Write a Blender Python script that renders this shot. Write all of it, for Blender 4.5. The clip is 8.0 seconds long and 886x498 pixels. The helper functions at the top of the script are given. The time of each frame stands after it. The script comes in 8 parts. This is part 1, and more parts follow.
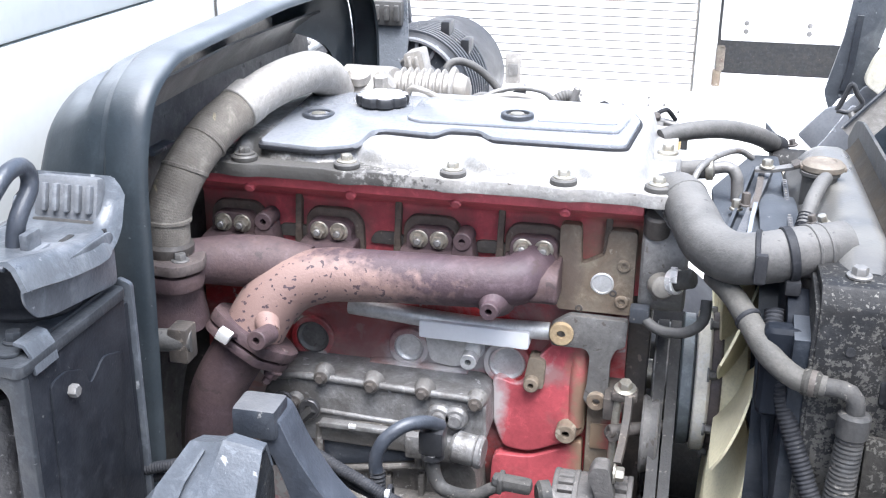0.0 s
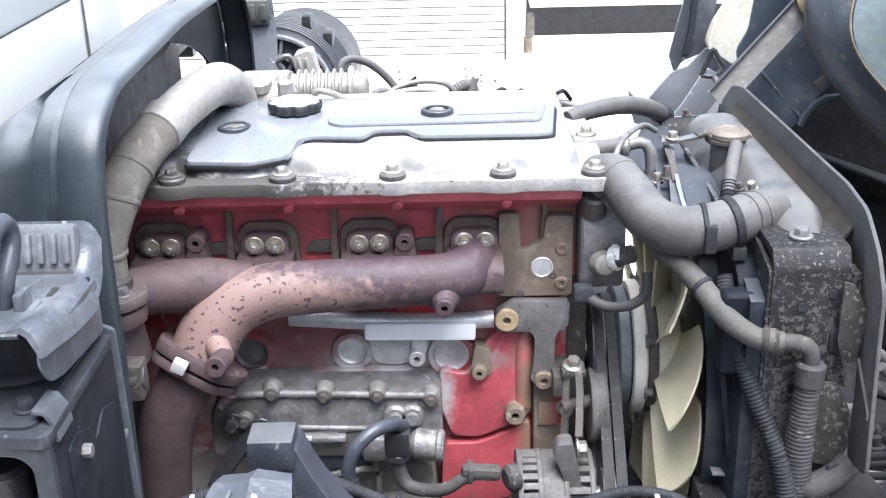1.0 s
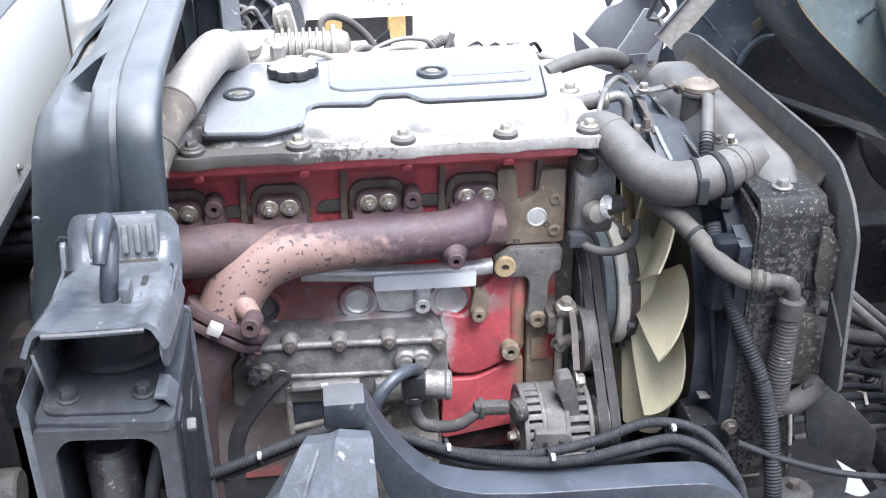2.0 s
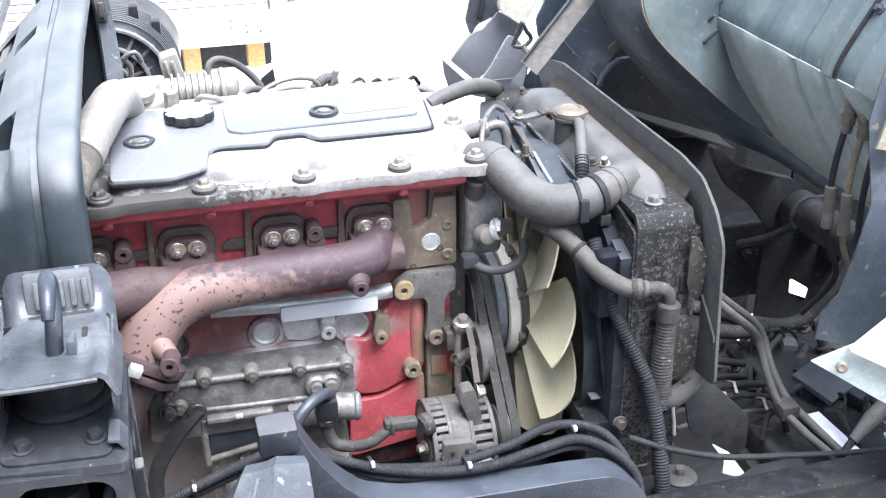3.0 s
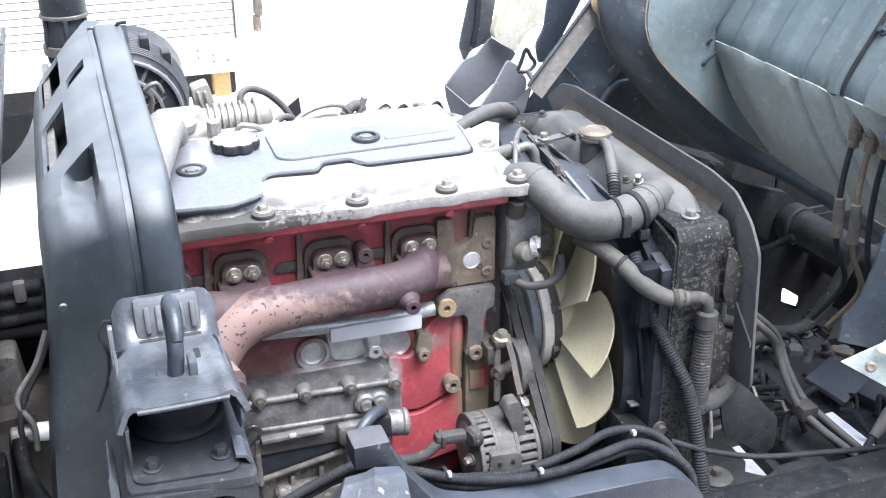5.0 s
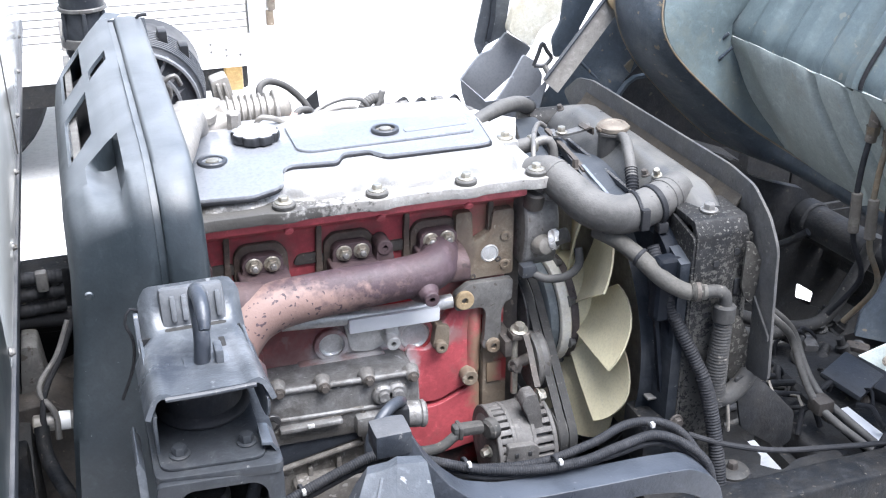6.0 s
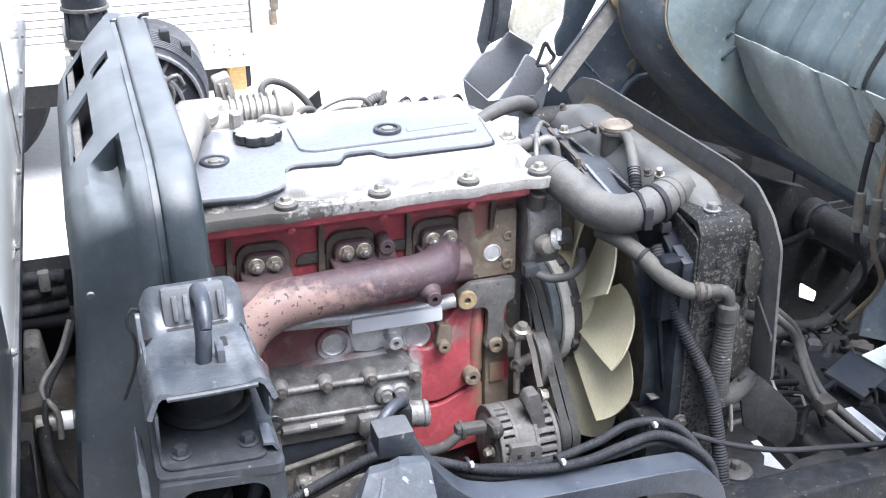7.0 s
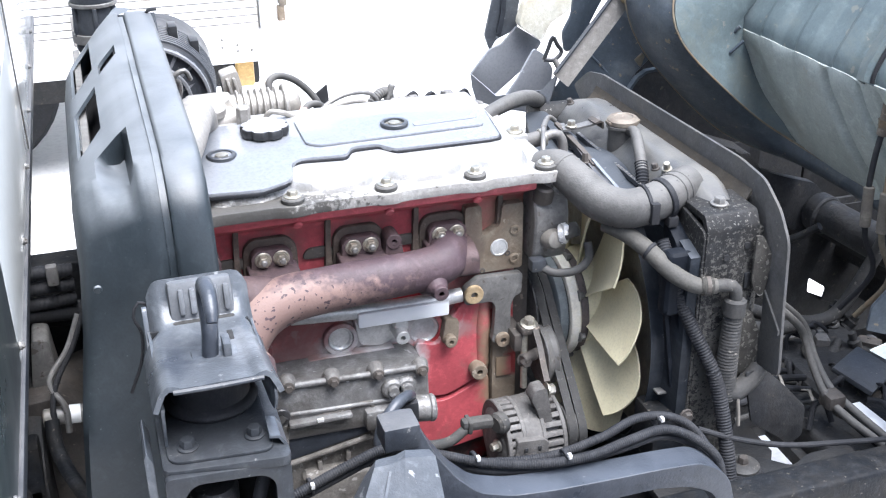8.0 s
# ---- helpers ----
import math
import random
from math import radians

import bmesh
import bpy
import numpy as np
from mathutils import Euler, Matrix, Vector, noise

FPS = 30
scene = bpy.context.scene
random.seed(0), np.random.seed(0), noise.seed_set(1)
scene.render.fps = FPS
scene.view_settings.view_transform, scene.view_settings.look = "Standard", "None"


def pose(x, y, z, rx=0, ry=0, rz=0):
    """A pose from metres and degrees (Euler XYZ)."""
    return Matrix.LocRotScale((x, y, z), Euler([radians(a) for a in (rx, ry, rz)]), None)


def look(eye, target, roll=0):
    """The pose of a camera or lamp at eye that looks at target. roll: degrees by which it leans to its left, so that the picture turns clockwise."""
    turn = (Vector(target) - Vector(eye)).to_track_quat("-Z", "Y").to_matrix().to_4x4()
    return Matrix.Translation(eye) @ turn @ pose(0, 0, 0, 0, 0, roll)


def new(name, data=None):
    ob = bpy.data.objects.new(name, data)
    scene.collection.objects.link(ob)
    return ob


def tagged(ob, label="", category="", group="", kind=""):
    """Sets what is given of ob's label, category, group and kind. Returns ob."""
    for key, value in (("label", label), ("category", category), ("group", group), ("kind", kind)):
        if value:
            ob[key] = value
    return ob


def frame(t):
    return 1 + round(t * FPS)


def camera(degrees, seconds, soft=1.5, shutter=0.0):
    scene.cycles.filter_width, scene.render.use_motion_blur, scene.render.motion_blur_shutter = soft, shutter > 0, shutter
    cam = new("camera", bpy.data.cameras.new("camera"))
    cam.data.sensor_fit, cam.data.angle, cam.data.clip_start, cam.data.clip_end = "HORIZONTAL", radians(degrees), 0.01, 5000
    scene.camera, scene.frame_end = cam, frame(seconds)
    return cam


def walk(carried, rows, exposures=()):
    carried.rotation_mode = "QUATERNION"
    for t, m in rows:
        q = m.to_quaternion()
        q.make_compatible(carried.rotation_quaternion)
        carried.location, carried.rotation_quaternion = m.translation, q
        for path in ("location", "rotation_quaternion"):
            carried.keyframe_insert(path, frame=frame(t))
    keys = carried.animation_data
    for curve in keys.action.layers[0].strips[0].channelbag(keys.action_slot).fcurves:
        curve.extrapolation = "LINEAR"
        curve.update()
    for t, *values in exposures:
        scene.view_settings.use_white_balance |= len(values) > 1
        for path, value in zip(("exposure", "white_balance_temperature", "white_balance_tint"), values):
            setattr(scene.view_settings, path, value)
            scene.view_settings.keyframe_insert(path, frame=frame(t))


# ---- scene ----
cam = camera(44.0, 8.0, soft=1.2)
PATH = [
    (0, (-0.037, -0.026, 1.532), (-0.438, 1.798, 0.816), 0.6),
    (0.5, (-0.11, -0.028, 1.553), (-0.378, 1.812, 0.815), 1.3),
    (1, (-0.227, -0.045, 1.568), (-0.244, 1.803, 0.803), -1.4),
    (1.2, (-0.299, -0.065, 1.572), (-0.2, 1.774, 0.792), -1.6),
    (2.3, (-0.404, -0.128, 1.704), (-0.156, 1.615, 0.754), -0.7),
    (2.5, (-0.406, -0.154, 1.715), (-0.099, 1.584, 0.776), -0.8),
    (3, (-0.473, -0.161, 1.732), (-0.008, 1.56, 0.825), -0.5),
    (3.5, (-0.57, -0.152, 1.742), (0.038, 1.54, 0.865), -1.1),
    (4, (-0.626, -0.151, 1.743), (0.037, 1.524, 0.876), -0.4),
    (4.5, (-0.629, -0.166, 1.749), (-0.022, 1.533, 0.884), -0.6),
    (5, (-0.649, -0.166, 1.752), (-0.056, 1.536, 0.884), -0.3),
    (6.5, (-0.669, -0.169, 1.748), (-0.093, 1.535, 0.874), -0.2),
    (7, (-0.666, -0.167, 1.748), (-0.092, 1.539, 0.874), -0.3),
    (7.5, (-0.663, -0.167, 1.747), (-0.098, 1.538, 0.868), -0.5),
    (8, (-0.664, -0.169, 1.746), (-0.106, 1.538, 0.866), -0.5),
]
walk(cam, [(t, look(eye, target, roll)) for t, eye, target, roll in PATH], exposures=[(0.0, 2.16), (0.5, 2.05), (1.0, 2.00), (1.2, 2.02), (2.3, 2.10), (3.0, 2.15), (4.0, 2.06), (5.0, 2.03), (8.0, 2.03)])

# ---- light ----
world = bpy.data.worlds.new("overcast_sky")
scene.world = world
world.use_nodes = True
wn = world.node_tree.nodes
wl = world.node_tree.links
sky = wn.new("ShaderNodeTexSky")
sky.sky_type = "NISHITA"
sky.sun_disc = False
sky.sun_elevation = radians(68)
sky.sun_rotation = radians(155)
sky.dust_density = 3.0
wl.new(sky.outputs[0], wn["Background"].inputs[0])
wn["Background"].inputs[1].default_value = 0.118
sun_data = bpy.data.lights.new("sun", "SUN")
sun_data.energy = 3.25
sun_data.angle = radians(50)
sun_data.color = (0.915, 0.965, 1.06)
sun = new("sun", sun_data)
sun.matrix_world = look((0.9, -0.4, 6.0), (-0.2, 1.3, 0.0))

# ---- materials ----


def surf(name, base, rough=0.5, metal=0.0, tint=None, amount=0.6, scale=9.0, grain=160.0, bump=0.15,
         spot=None, spot_scale=40.0, spot_at=0.62, spec=0.5, dust=None, dust_scale=4.0, dust_at=0.5, top_dust_light=None, soil=0.6, dirt=0.45):
    """A worn surface: base colour with a second tone in patches, fine grain, optional spots, dust and paler tops."""
    m = bpy.data.materials.new(name)
    m.use_nodes = True
    nt = m.node_tree
    n, l = nt.nodes, nt.links
    b = n["Principled BSDF"]
    co = n.new("ShaderNodeTexCoord")

    def noise_tex(sc, detail, rough_n=0.6, distort=0.0):
        t = n.new("ShaderNodeTexNoise")
        t.inputs["Scale"].default_value = sc
        t.inputs["Detail"].default_value = detail
        t.inputs["Roughness"].default_value = rough_n
        t.inputs["Distortion"].default_value = distort
        l.new(co.outputs["Object"], t.inputs["Vector"])
        return t.outputs[0]

    def ramp(src, lo, hi, a=0.0, c=1.0):
        r = n.new("ShaderNodeMapRange")
        r.inputs[1].default_value, r.inputs[2].default_value = lo, hi
        r.inputs[3].default_value, r.inputs[4].default_value = a, c
        l.new(src, r.inputs[0])
        return r.outputs[0]

    def mix(fac, a, c):
        x = n.new("ShaderNodeMix")
        x.data_type = "RGBA"
        l.new(fac, x.inputs[0])
        for sock, v in ((x.inputs[6], a), (x.inputs[7], c)):
            if isinstance(v, tuple):
                sock.default_value = (*v, 1.0)
            else:
                l.new(v, sock)
        return x.outputs[2]

    big = noise_tex(scale, 6.0, 0.62, 0.4)
    fine = noise_tex(grain, 3.0, 0.6)
    tone = tuple(c * 0.72 for c in base) if tint is None else tint
    col = mix(ramp(big, 0.42, 0.68, 0.0, amount), base, tone)
    dark = tuple(c * 0.55 for c in base)
    col = mix(ramp(fine, 0.45, 0.8, 0.0, dirt), col, dark)
    if soil:
        # middle-sized smudges, darker and lighter than the base
        mid = noise_tex(48.0, 9.0, 0.74, 0.5)
        pale = tuple(min(0.8, c * 1.6 + 0.012) for c in base)
        col = mix(ramp(mid, 0.52, 0.68, 0.0, soil), col, dark)
        col = mix(ramp(mid, 0.47, 0.33, 0.0, soil), col, pale)
    if dust:
        col = mix(ramp(noise_tex(dust_scale, 8.0, 0.7, 0.6), dust_at, dust_at + 0.2, 0.0, 0.85), col, dust)
    if top_dust_light:
        # dust and light put into the colour of upward faces, thinned out in blotches
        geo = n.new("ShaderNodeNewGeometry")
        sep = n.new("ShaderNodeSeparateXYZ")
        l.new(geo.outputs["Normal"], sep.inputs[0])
        facing_up = n.new("ShaderNodeMath")
        facing_up.operation = "MULTIPLY"
        l.new(ramp(sep.outputs[2], 0.45, 0.9), facing_up.inputs[0])
        l.new(ramp(big, 0.3, 0.6, 0.25, 0.85), facing_up.inputs[1])
        col = mix(facing_up.outputs[0], col, top_dust_light)
    if spot:
        col = mix(ramp(noise_tex(spot_scale, 4.0, 0.55, 0.3), spot_at, spot_at + 0.04, 0.0, 1.0), col, spot)
    l.new(col, b.inputs["Base Color"])
    l.new(ramp(big, 0.3, 0.75, max(rough - 0.1, 0.03), min(rough + 0.14, 1.0)), b.inputs["Roughness"])
    b.inputs["Metallic"].default_value = metal
    b.inputs["Specular IOR Level"].default_value = spec
    if bump:
        bm_ = n.new("ShaderNodeBump")
        bm_.inputs["Strength"].default_value = bump
        bm_.inputs["Distance"].default_value = 0.002
        l.new(fine, bm_.inputs["Height"])
        l.new(bm_.outputs[0], b.inputs["Normal"])
    return m


DUST = (0.33, 0.31, 0.285)
M = {
    "cover": surf("cast_aluminium", (0.345, 0.345, 0.345), 0.45, 0.45, (0.29, 0.288, 0.28), 0.7, 11, 220, 0.3, (0.12, 0.11, 0.10), 95, 0.74, soil=0.35),
    "cover_stained": surf("stained_aluminium", (0.31, 0.302, 0.288), 0.55, 0.3, (0.23, 0.215, 0.195), 0.7, 20, 220, 0.3, (0.10, 0.09, 0.08), 120, 0.66),
    "plate": surf("grey_painted_plate", (0.225, 0.236, 0.255), 0.18, 0.3, (0.24, 0.25, 0.272), 0.6, 8, 200, 0.05, (0.30, 0.31, 0.33), 90, 0.76, soil=0.12),
    "red": surf("red_engine_paint", (0.42, 0.078, 0.092), 0.45, 0.0, (0.29, 0.050, 0.060), 0.8, 12, 150, 0.2, None, 40, 0.62, 0.5, (0.16, 0.10, 0.09), 11.0, 0.56),
    "red_worn": surf("worn_red_engine_paint", (0.36, 0.028, 0.032), 0.42, 0.0, (0.20, 0.020, 0.024), 0.8, 14, 150, 0.25, (0.42, 0.40, 0.39), 22, 0.60, 0.5, (0.30, 0.265, 0.255), 9.0, 0.44),
    "grime": surf("oily_grime", (0.05, 0.044, 0.04), 0.7, 0.0, (0.085, 0.07, 0.058), 0.7, 25, 200, 0.4, (0.14, 0.12, 0.10), 70, 0.66),
    "port_grime": surf("oily_brown_iron", (0.105, 0.082, 0.066), 0.7, 0.0, (0.062, 0.044, 0.038), 0.8, 34, 220, 0.4, (0.15, 0.13, 0.105), 80, 0.66, 0.3),
    "drum": surf("blue_grey_drum", (0.13, 0.15, 0.16), 0.5, 0.1, (0.10, 0.112, 0.118), 0.6, 20, 260, 0.2),
    "ledge": surf("brown_dusty_rubber", (0.040, 0.036, 0.031), 0.8, 0.0, (0.058, 0.047, 0.034), 0.8, 20, 260, 0.3, None, 40, 0.6, 0.2),
    "rust_plate": surf("rusty_steel", (0.185, 0.152, 0.115), 0.75, 0.05, (0.125, 0.085, 0.055), 0.8, 22, 220, 0.3, (0.30, 0.26, 0.21), 50, 0.63),
    "rust_ochre": surf("ochre_rust", (0.33, 0.25, 0.15), 0.75, 0.0, (0.22, 0.15, 0.08), 0.8, 60, 260, 0.3),
    "manifold": surf("heat_burnt_iron", (0.050, 0.033, 0.040), 0.62, 0.0, (0.066, 0.041, 0.042), 0.8, 12, 260, 0.3, (0.042, 0.027, 0.029), 55, 0.62, 0.35),
    "burnt": surf("burnt_iron", (0.055, 0.036, 0.040), 0.65, 0.0, (0.080, 0.052, 0.048), 0.8, 14, 260, 0.35, (0.040, 0.028, 0.028), 60, 0.62, 0.35),
    "steel": surf("zinc_steel", (0.42, 0.40, 0.35), 0.38, 0.8, (0.28, 0.25, 0.20), 0.6, 60, 300, 0.1),
    "brass": surf("yellow_zinc_steel", (0.34, 0.315, 0.265), 0.42, 0.7, (0.17, 0.148, 0.12), 0.7, 80, 300, 0.1),
    "dull": surf("dull_grey_metal", (0.17, 0.166, 0.16), 0.5, 0.35, (0.10, 0.095, 0.09), 0.7, 25, 260, 0.3, (0.09, 0.08, 0.07), 90, 0.62),
    "alu_dirty": surf("dirty_cast_aluminium", (0.19, 0.187, 0.182), 0.6, 0.2, (0.10, 0.095, 0.09), 0.8, 22, 220, 0.5, (0.09, 0.083, 0.075), 95, 0.62, 0.5, (0.12, 0.11, 0.10), 14.0, 0.47),
    "bare": surf("bare_metal", (0.62, 0.62, 0.61), 0.4, 0.5, (0.45, 0.44, 0.43), 0.6, 40, 300, 0.15),
    "label": surf("white_label", (0.80, 0.81, 0.82), 0.45, 0.0, (0.72, 0.73, 0.74), 0.5, 30, 250, 0.03, soil=0.0, dirt=0.05),
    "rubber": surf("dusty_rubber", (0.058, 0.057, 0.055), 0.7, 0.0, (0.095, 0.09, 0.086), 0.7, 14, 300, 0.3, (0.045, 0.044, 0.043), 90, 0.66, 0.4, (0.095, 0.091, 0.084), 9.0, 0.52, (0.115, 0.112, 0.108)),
    "pad": surf("grey_ribbed_rubber", (0.105, 0.112, 0.122), 0.6, 0.0, (0.075, 0.08, 0.088), 0.7, 30, 300, 0.2),
    "rubber_dark": surf("dark_rubber", (0.018, 0.019, 0.022), 0.65, 0.0, (0.032, 0.032, 0.034), 0.7, 24, 300, 0.2, (0.08, 0.078, 0.072), 170, 0.70, 0.18),
    "rubber_mud": surf("muddy_rubber", (0.034, 0.034, 0.034), 0.7, 0.0, (0.06, 0.057, 0.053), 0.8, 22, 300, 0.3, (0.12, 0.112, 0.10), 110, 0.64, 0.3),
    "plastic": surf("black_plastic", (0.019, 0.0198, 0.022), 0.4, 0.0, (0.022, 0.0225, 0.025), 0.6, 12, 250, 0.1),
    "plastic_dusty": surf("dusty_black_plastic", (0.034, 0.038, 0.045), 0.45, 0.0, (0.058, 0.062, 0.069), 0.7, 9, 250, 0.2, (0.16, 0.15, 0.135), 120, 0.68),
    "speckled": surf("splashed_black_steel", (0.014, 0.0145, 0.0155), 0.6, 0.0, (0.024, 0.023, 0.022), 0.8, 14, 250, 0.3, (0.115, 0.112, 0.104), 190, 0.63, 0.2, (0.034, 0.033, 0.030), 11.0, 0.58),
    # the pale top colour puts the glare on the arch into the plastic
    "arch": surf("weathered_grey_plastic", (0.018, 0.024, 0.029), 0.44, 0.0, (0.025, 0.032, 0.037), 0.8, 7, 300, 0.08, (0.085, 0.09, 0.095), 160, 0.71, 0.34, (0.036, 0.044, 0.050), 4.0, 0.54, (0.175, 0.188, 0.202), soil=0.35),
    "arch_in": surf("dusty_sound_lining", (0.13, 0.126, 0.12), 0.9, 0.0, (0.09, 0.088, 0.085), 0.8, 30, 260, 0.4, (0.05, 0.048, 0.045), 60, 0.66),
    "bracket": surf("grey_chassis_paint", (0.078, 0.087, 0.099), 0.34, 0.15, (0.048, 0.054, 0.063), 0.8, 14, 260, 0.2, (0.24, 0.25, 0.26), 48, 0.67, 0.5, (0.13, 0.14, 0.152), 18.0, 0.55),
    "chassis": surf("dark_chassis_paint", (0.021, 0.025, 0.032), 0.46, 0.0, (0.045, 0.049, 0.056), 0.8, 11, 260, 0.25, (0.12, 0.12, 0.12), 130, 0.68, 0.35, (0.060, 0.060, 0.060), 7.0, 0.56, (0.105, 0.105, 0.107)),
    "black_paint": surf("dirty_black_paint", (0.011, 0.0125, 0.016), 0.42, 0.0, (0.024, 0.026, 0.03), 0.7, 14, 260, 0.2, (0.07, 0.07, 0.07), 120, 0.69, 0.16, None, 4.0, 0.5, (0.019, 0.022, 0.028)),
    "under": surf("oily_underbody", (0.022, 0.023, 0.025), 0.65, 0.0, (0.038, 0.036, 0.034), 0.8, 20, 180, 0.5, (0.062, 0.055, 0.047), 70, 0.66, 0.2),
    # upward faces paler: dust, and sunlight put into the colour
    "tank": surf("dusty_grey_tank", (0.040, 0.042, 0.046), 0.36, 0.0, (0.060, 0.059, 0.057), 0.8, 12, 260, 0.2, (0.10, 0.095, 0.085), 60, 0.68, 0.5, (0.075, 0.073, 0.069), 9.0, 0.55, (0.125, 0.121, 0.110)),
    "mottled": surf("mud_mottled_steel", (0.042, 0.040, 0.036), 0.8, 0.0, (0.025, 0.024, 0.022), 0.9, 60, 250, 0.5, (0.11, 0.105, 0.095), 150, 0.58, 0.2),
    "alternator": surf("dusty_cast_metal", (0.092, 0.088, 0.085), 0.7, 0.1, (0.060, 0.056, 0.053), 0.8, 34, 260, 0.5, (0.15, 0.14, 0.13), 120, 0.66),
    "panel_grey": surf("dimmed_grey_green_panel", (0.034, 0.043, 0.044), 0.3, 0.0, (0.026, 0.032, 0.034), 0.6, 4, 200, 0.05),
    "fan": surf("cream_nylon", (0.70, 0.64, 0.44), 0.5, 0.0, (0.62, 0.56, 0.38), 0.6, 9, 260, 0.08, soil=0.12),
    "sleeve": surf("insulating_sleeve", (0.150, 0.136, 0.118), 0.85, 0.0, (0.090, 0.080, 0.068), 0.9, 16, 500, 0.5, (0.26, 0.22, 0.15), 26, 0.66, 0.3, (0.09, 0.08, 0.07), 20.0, 0.52),
    "sleeve_pale": surf("pale_metal_sleeve", (0.27, 0.258, 0.24), 0.6, 0.25, (0.22, 0.205, 0.19), 0.8, 18, 300, 0.25, None, 40, 0.6, 0.5, (0.17, 0.155, 0.14), 14.0, 0.54),
    "cap_rust": surf("dull_rusty_cap", (0.155, 0.135, 0.11), 0.65, 0.2, (0.10, 0.07, 0.055), 0.8, 40, 260, 0.3, (0.24, 0.20, 0.17), 60, 0.66),
    "clutch": surf("pale_cast_clutch", (0.74, 0.70, 0.60), 0.55, 0.0, (0.58, 0.54, 0.45), 0.6, 20, 260, 0.2),
    "cast_pale": surf("pale_cast_metal", (0.29, 0.275, 0.255), 0.5, 0.35, (0.24, 0.22, 0.19), 0.7, 20, 260, 0.25),
    "cab": surf("blue_green_cab_paint", (0.100, 0.130, 0.138), 0.5, 0.0, (0.072, 0.098, 0.106), 0.8, 6, 250, 0.12, (0.16, 0.165, 0.15), 38, 0.66, 0.4, (0.135, 0.145, 0.125), 5.0, 0.5, soil=0.35),
    # dusty cab paint, lightened to offset the shade on the lower face
    "cab_lifted": surf("lightened_dusty_cab_paint", (0.35, 0.39, 0.375), 0.7, 0.0, (0.26, 0.295, 0.28), 0.8, 6, 250, 0.12, (0.31, 0.32, 0.29), 34, 0.68, 0.3, (0.29, 0.30, 0.265), 4.0, 0.5, soil=0.35),
    "cab_dark": surf("dark_blue_steel", (0.040, 0.052, 0.066), 0.5, 0.0, (0.064, 0.076, 0.088), 0.8, 9, 250, 0.25, (0.15, 0.125, 0.09), 60, 0.66, 0.35, (0.115, 0.125, 0.125), 9.0, 0.53),
    "sealer": surf("rusty_seam_sealer", (0.14, 0.122, 0.09), 0.7, 0.0, (0.20, 0.12, 0.06), 0.8, 26, 250, 0.2),
    "flap": surf("grey_rubber_flap", (0.052, 0.053, 0.055), 0.75, 0.0, (0.085, 0.081, 0.074), 0.8, 11, 260, 0.3, (0.13, 0.125, 0.112), 120, 0.68, 0.35),
    "canvas": surf("beige_foam", (0.52, 0.48, 0.38), 0.85, 0.0, (0.36, 0.31, 0.22), 0.6, 16, 260, 0.35),
    "foam_pale": surf("stained_pale_foam", (0.58, 0.56, 0.48), 0.85, 0.0, (0.42, 0.36, 0.24), 0.7, 14, 260, 0.3),
    "white": surf("white_truck_paint", (0.80, 0.80, 0.79), 0.4, 0.0, (0.72, 0.72, 0.70), 0.5, 2, 60, 0.03, soil=0.12),
    "gloss_panel": surf("glossy_pale_panel", (0.58, 0.60, 0.59), 0.10, 0.0, (0.54, 0.56, 0.55), 0.5, 2, 60, 0.0, soil=0.0, dirt=0.1),
    "slat": surf("white_aluminium_slat", (0.76, 0.76, 0.76), 0.45, 0.1, (0.68, 0.68, 0.67), 0.5, 3, 60, 0.03, soil=0.12),
    "concrete": surf("bright_concrete", (0.76, 0.75, 0.73), 0.9, 0.0, (0.66, 0.645, 0.62), 0.7, 1.2, 40, 0.3, (0.34, 0.31, 0.28), 3.0, 0.72, soil=0.12),
    "concrete_wall": surf("grey_wall_plaster", (0.52, 0.52, 0.525), 0.9, 0.0, (0.43, 0.43, 0.433), 0.7, 1.5, 40, 0.3),
    "litter": surf("faint_dirt_scrap", (0.50, 0.48, 0.44), 0.9, 0.0, (0.40, 0.37, 0.33), 0.7, 30, 200, 0.2),
    "orange": surf("orange_reflector", (0.50, 0.33, 0.13), 0.45, 0.0, (0.36, 0.22, 0.08), 0.5, 30, 200, 0.05),
    "cooler": surf("oily_cast_aluminium", (0.20, 0.199, 0.198), 0.5, 0.25, (0.095, 0.090, 0.086), 0.9, 22, 200, 0.6, (0.34, 0.34, 0.34), 46, 0.66, 0.5, (0.075, 0.070, 0.064), 15.0, 0.47),
    "caked": surf("caked_oily_casting", (0.115, 0.106, 0.096), 0.8, 0.0, (0.055, 0.049, 0.043), 0.9, 40, 200, 0.7, (0.21, 0.20, 0.19), 70, 0.62),
    "iron_grime": surf("oily_iron", (0.078, 0.062, 0.060), 0.6, 0.1, (0.135, 0.112, 0.100), 0.9, 40, 260, 0.45, (0.05, 0.038, 0.036), 80, 0.60),
    "grease": surf("greasy_black_casting", (0.022, 0.022, 0.024), 0.38, 0.0, (0.045, 0.044, 0.044), 0.8, 30, 200, 0.5, (0.15, 0.148, 0.145), 150, 0.63),
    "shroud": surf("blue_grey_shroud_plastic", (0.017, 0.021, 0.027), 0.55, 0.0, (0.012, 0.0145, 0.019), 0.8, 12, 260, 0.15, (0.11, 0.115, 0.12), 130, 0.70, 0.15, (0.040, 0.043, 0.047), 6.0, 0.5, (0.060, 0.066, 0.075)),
    "shroud_box": surf("navy_moulded_plastic", (0.006, 0.008, 0.012), 0.6, 0.0, (0.011, 0.013, 0.017), 0.8, 12, 260, 0.15, (0.07, 0.07, 0.067), 160, 0.71, 0.1),
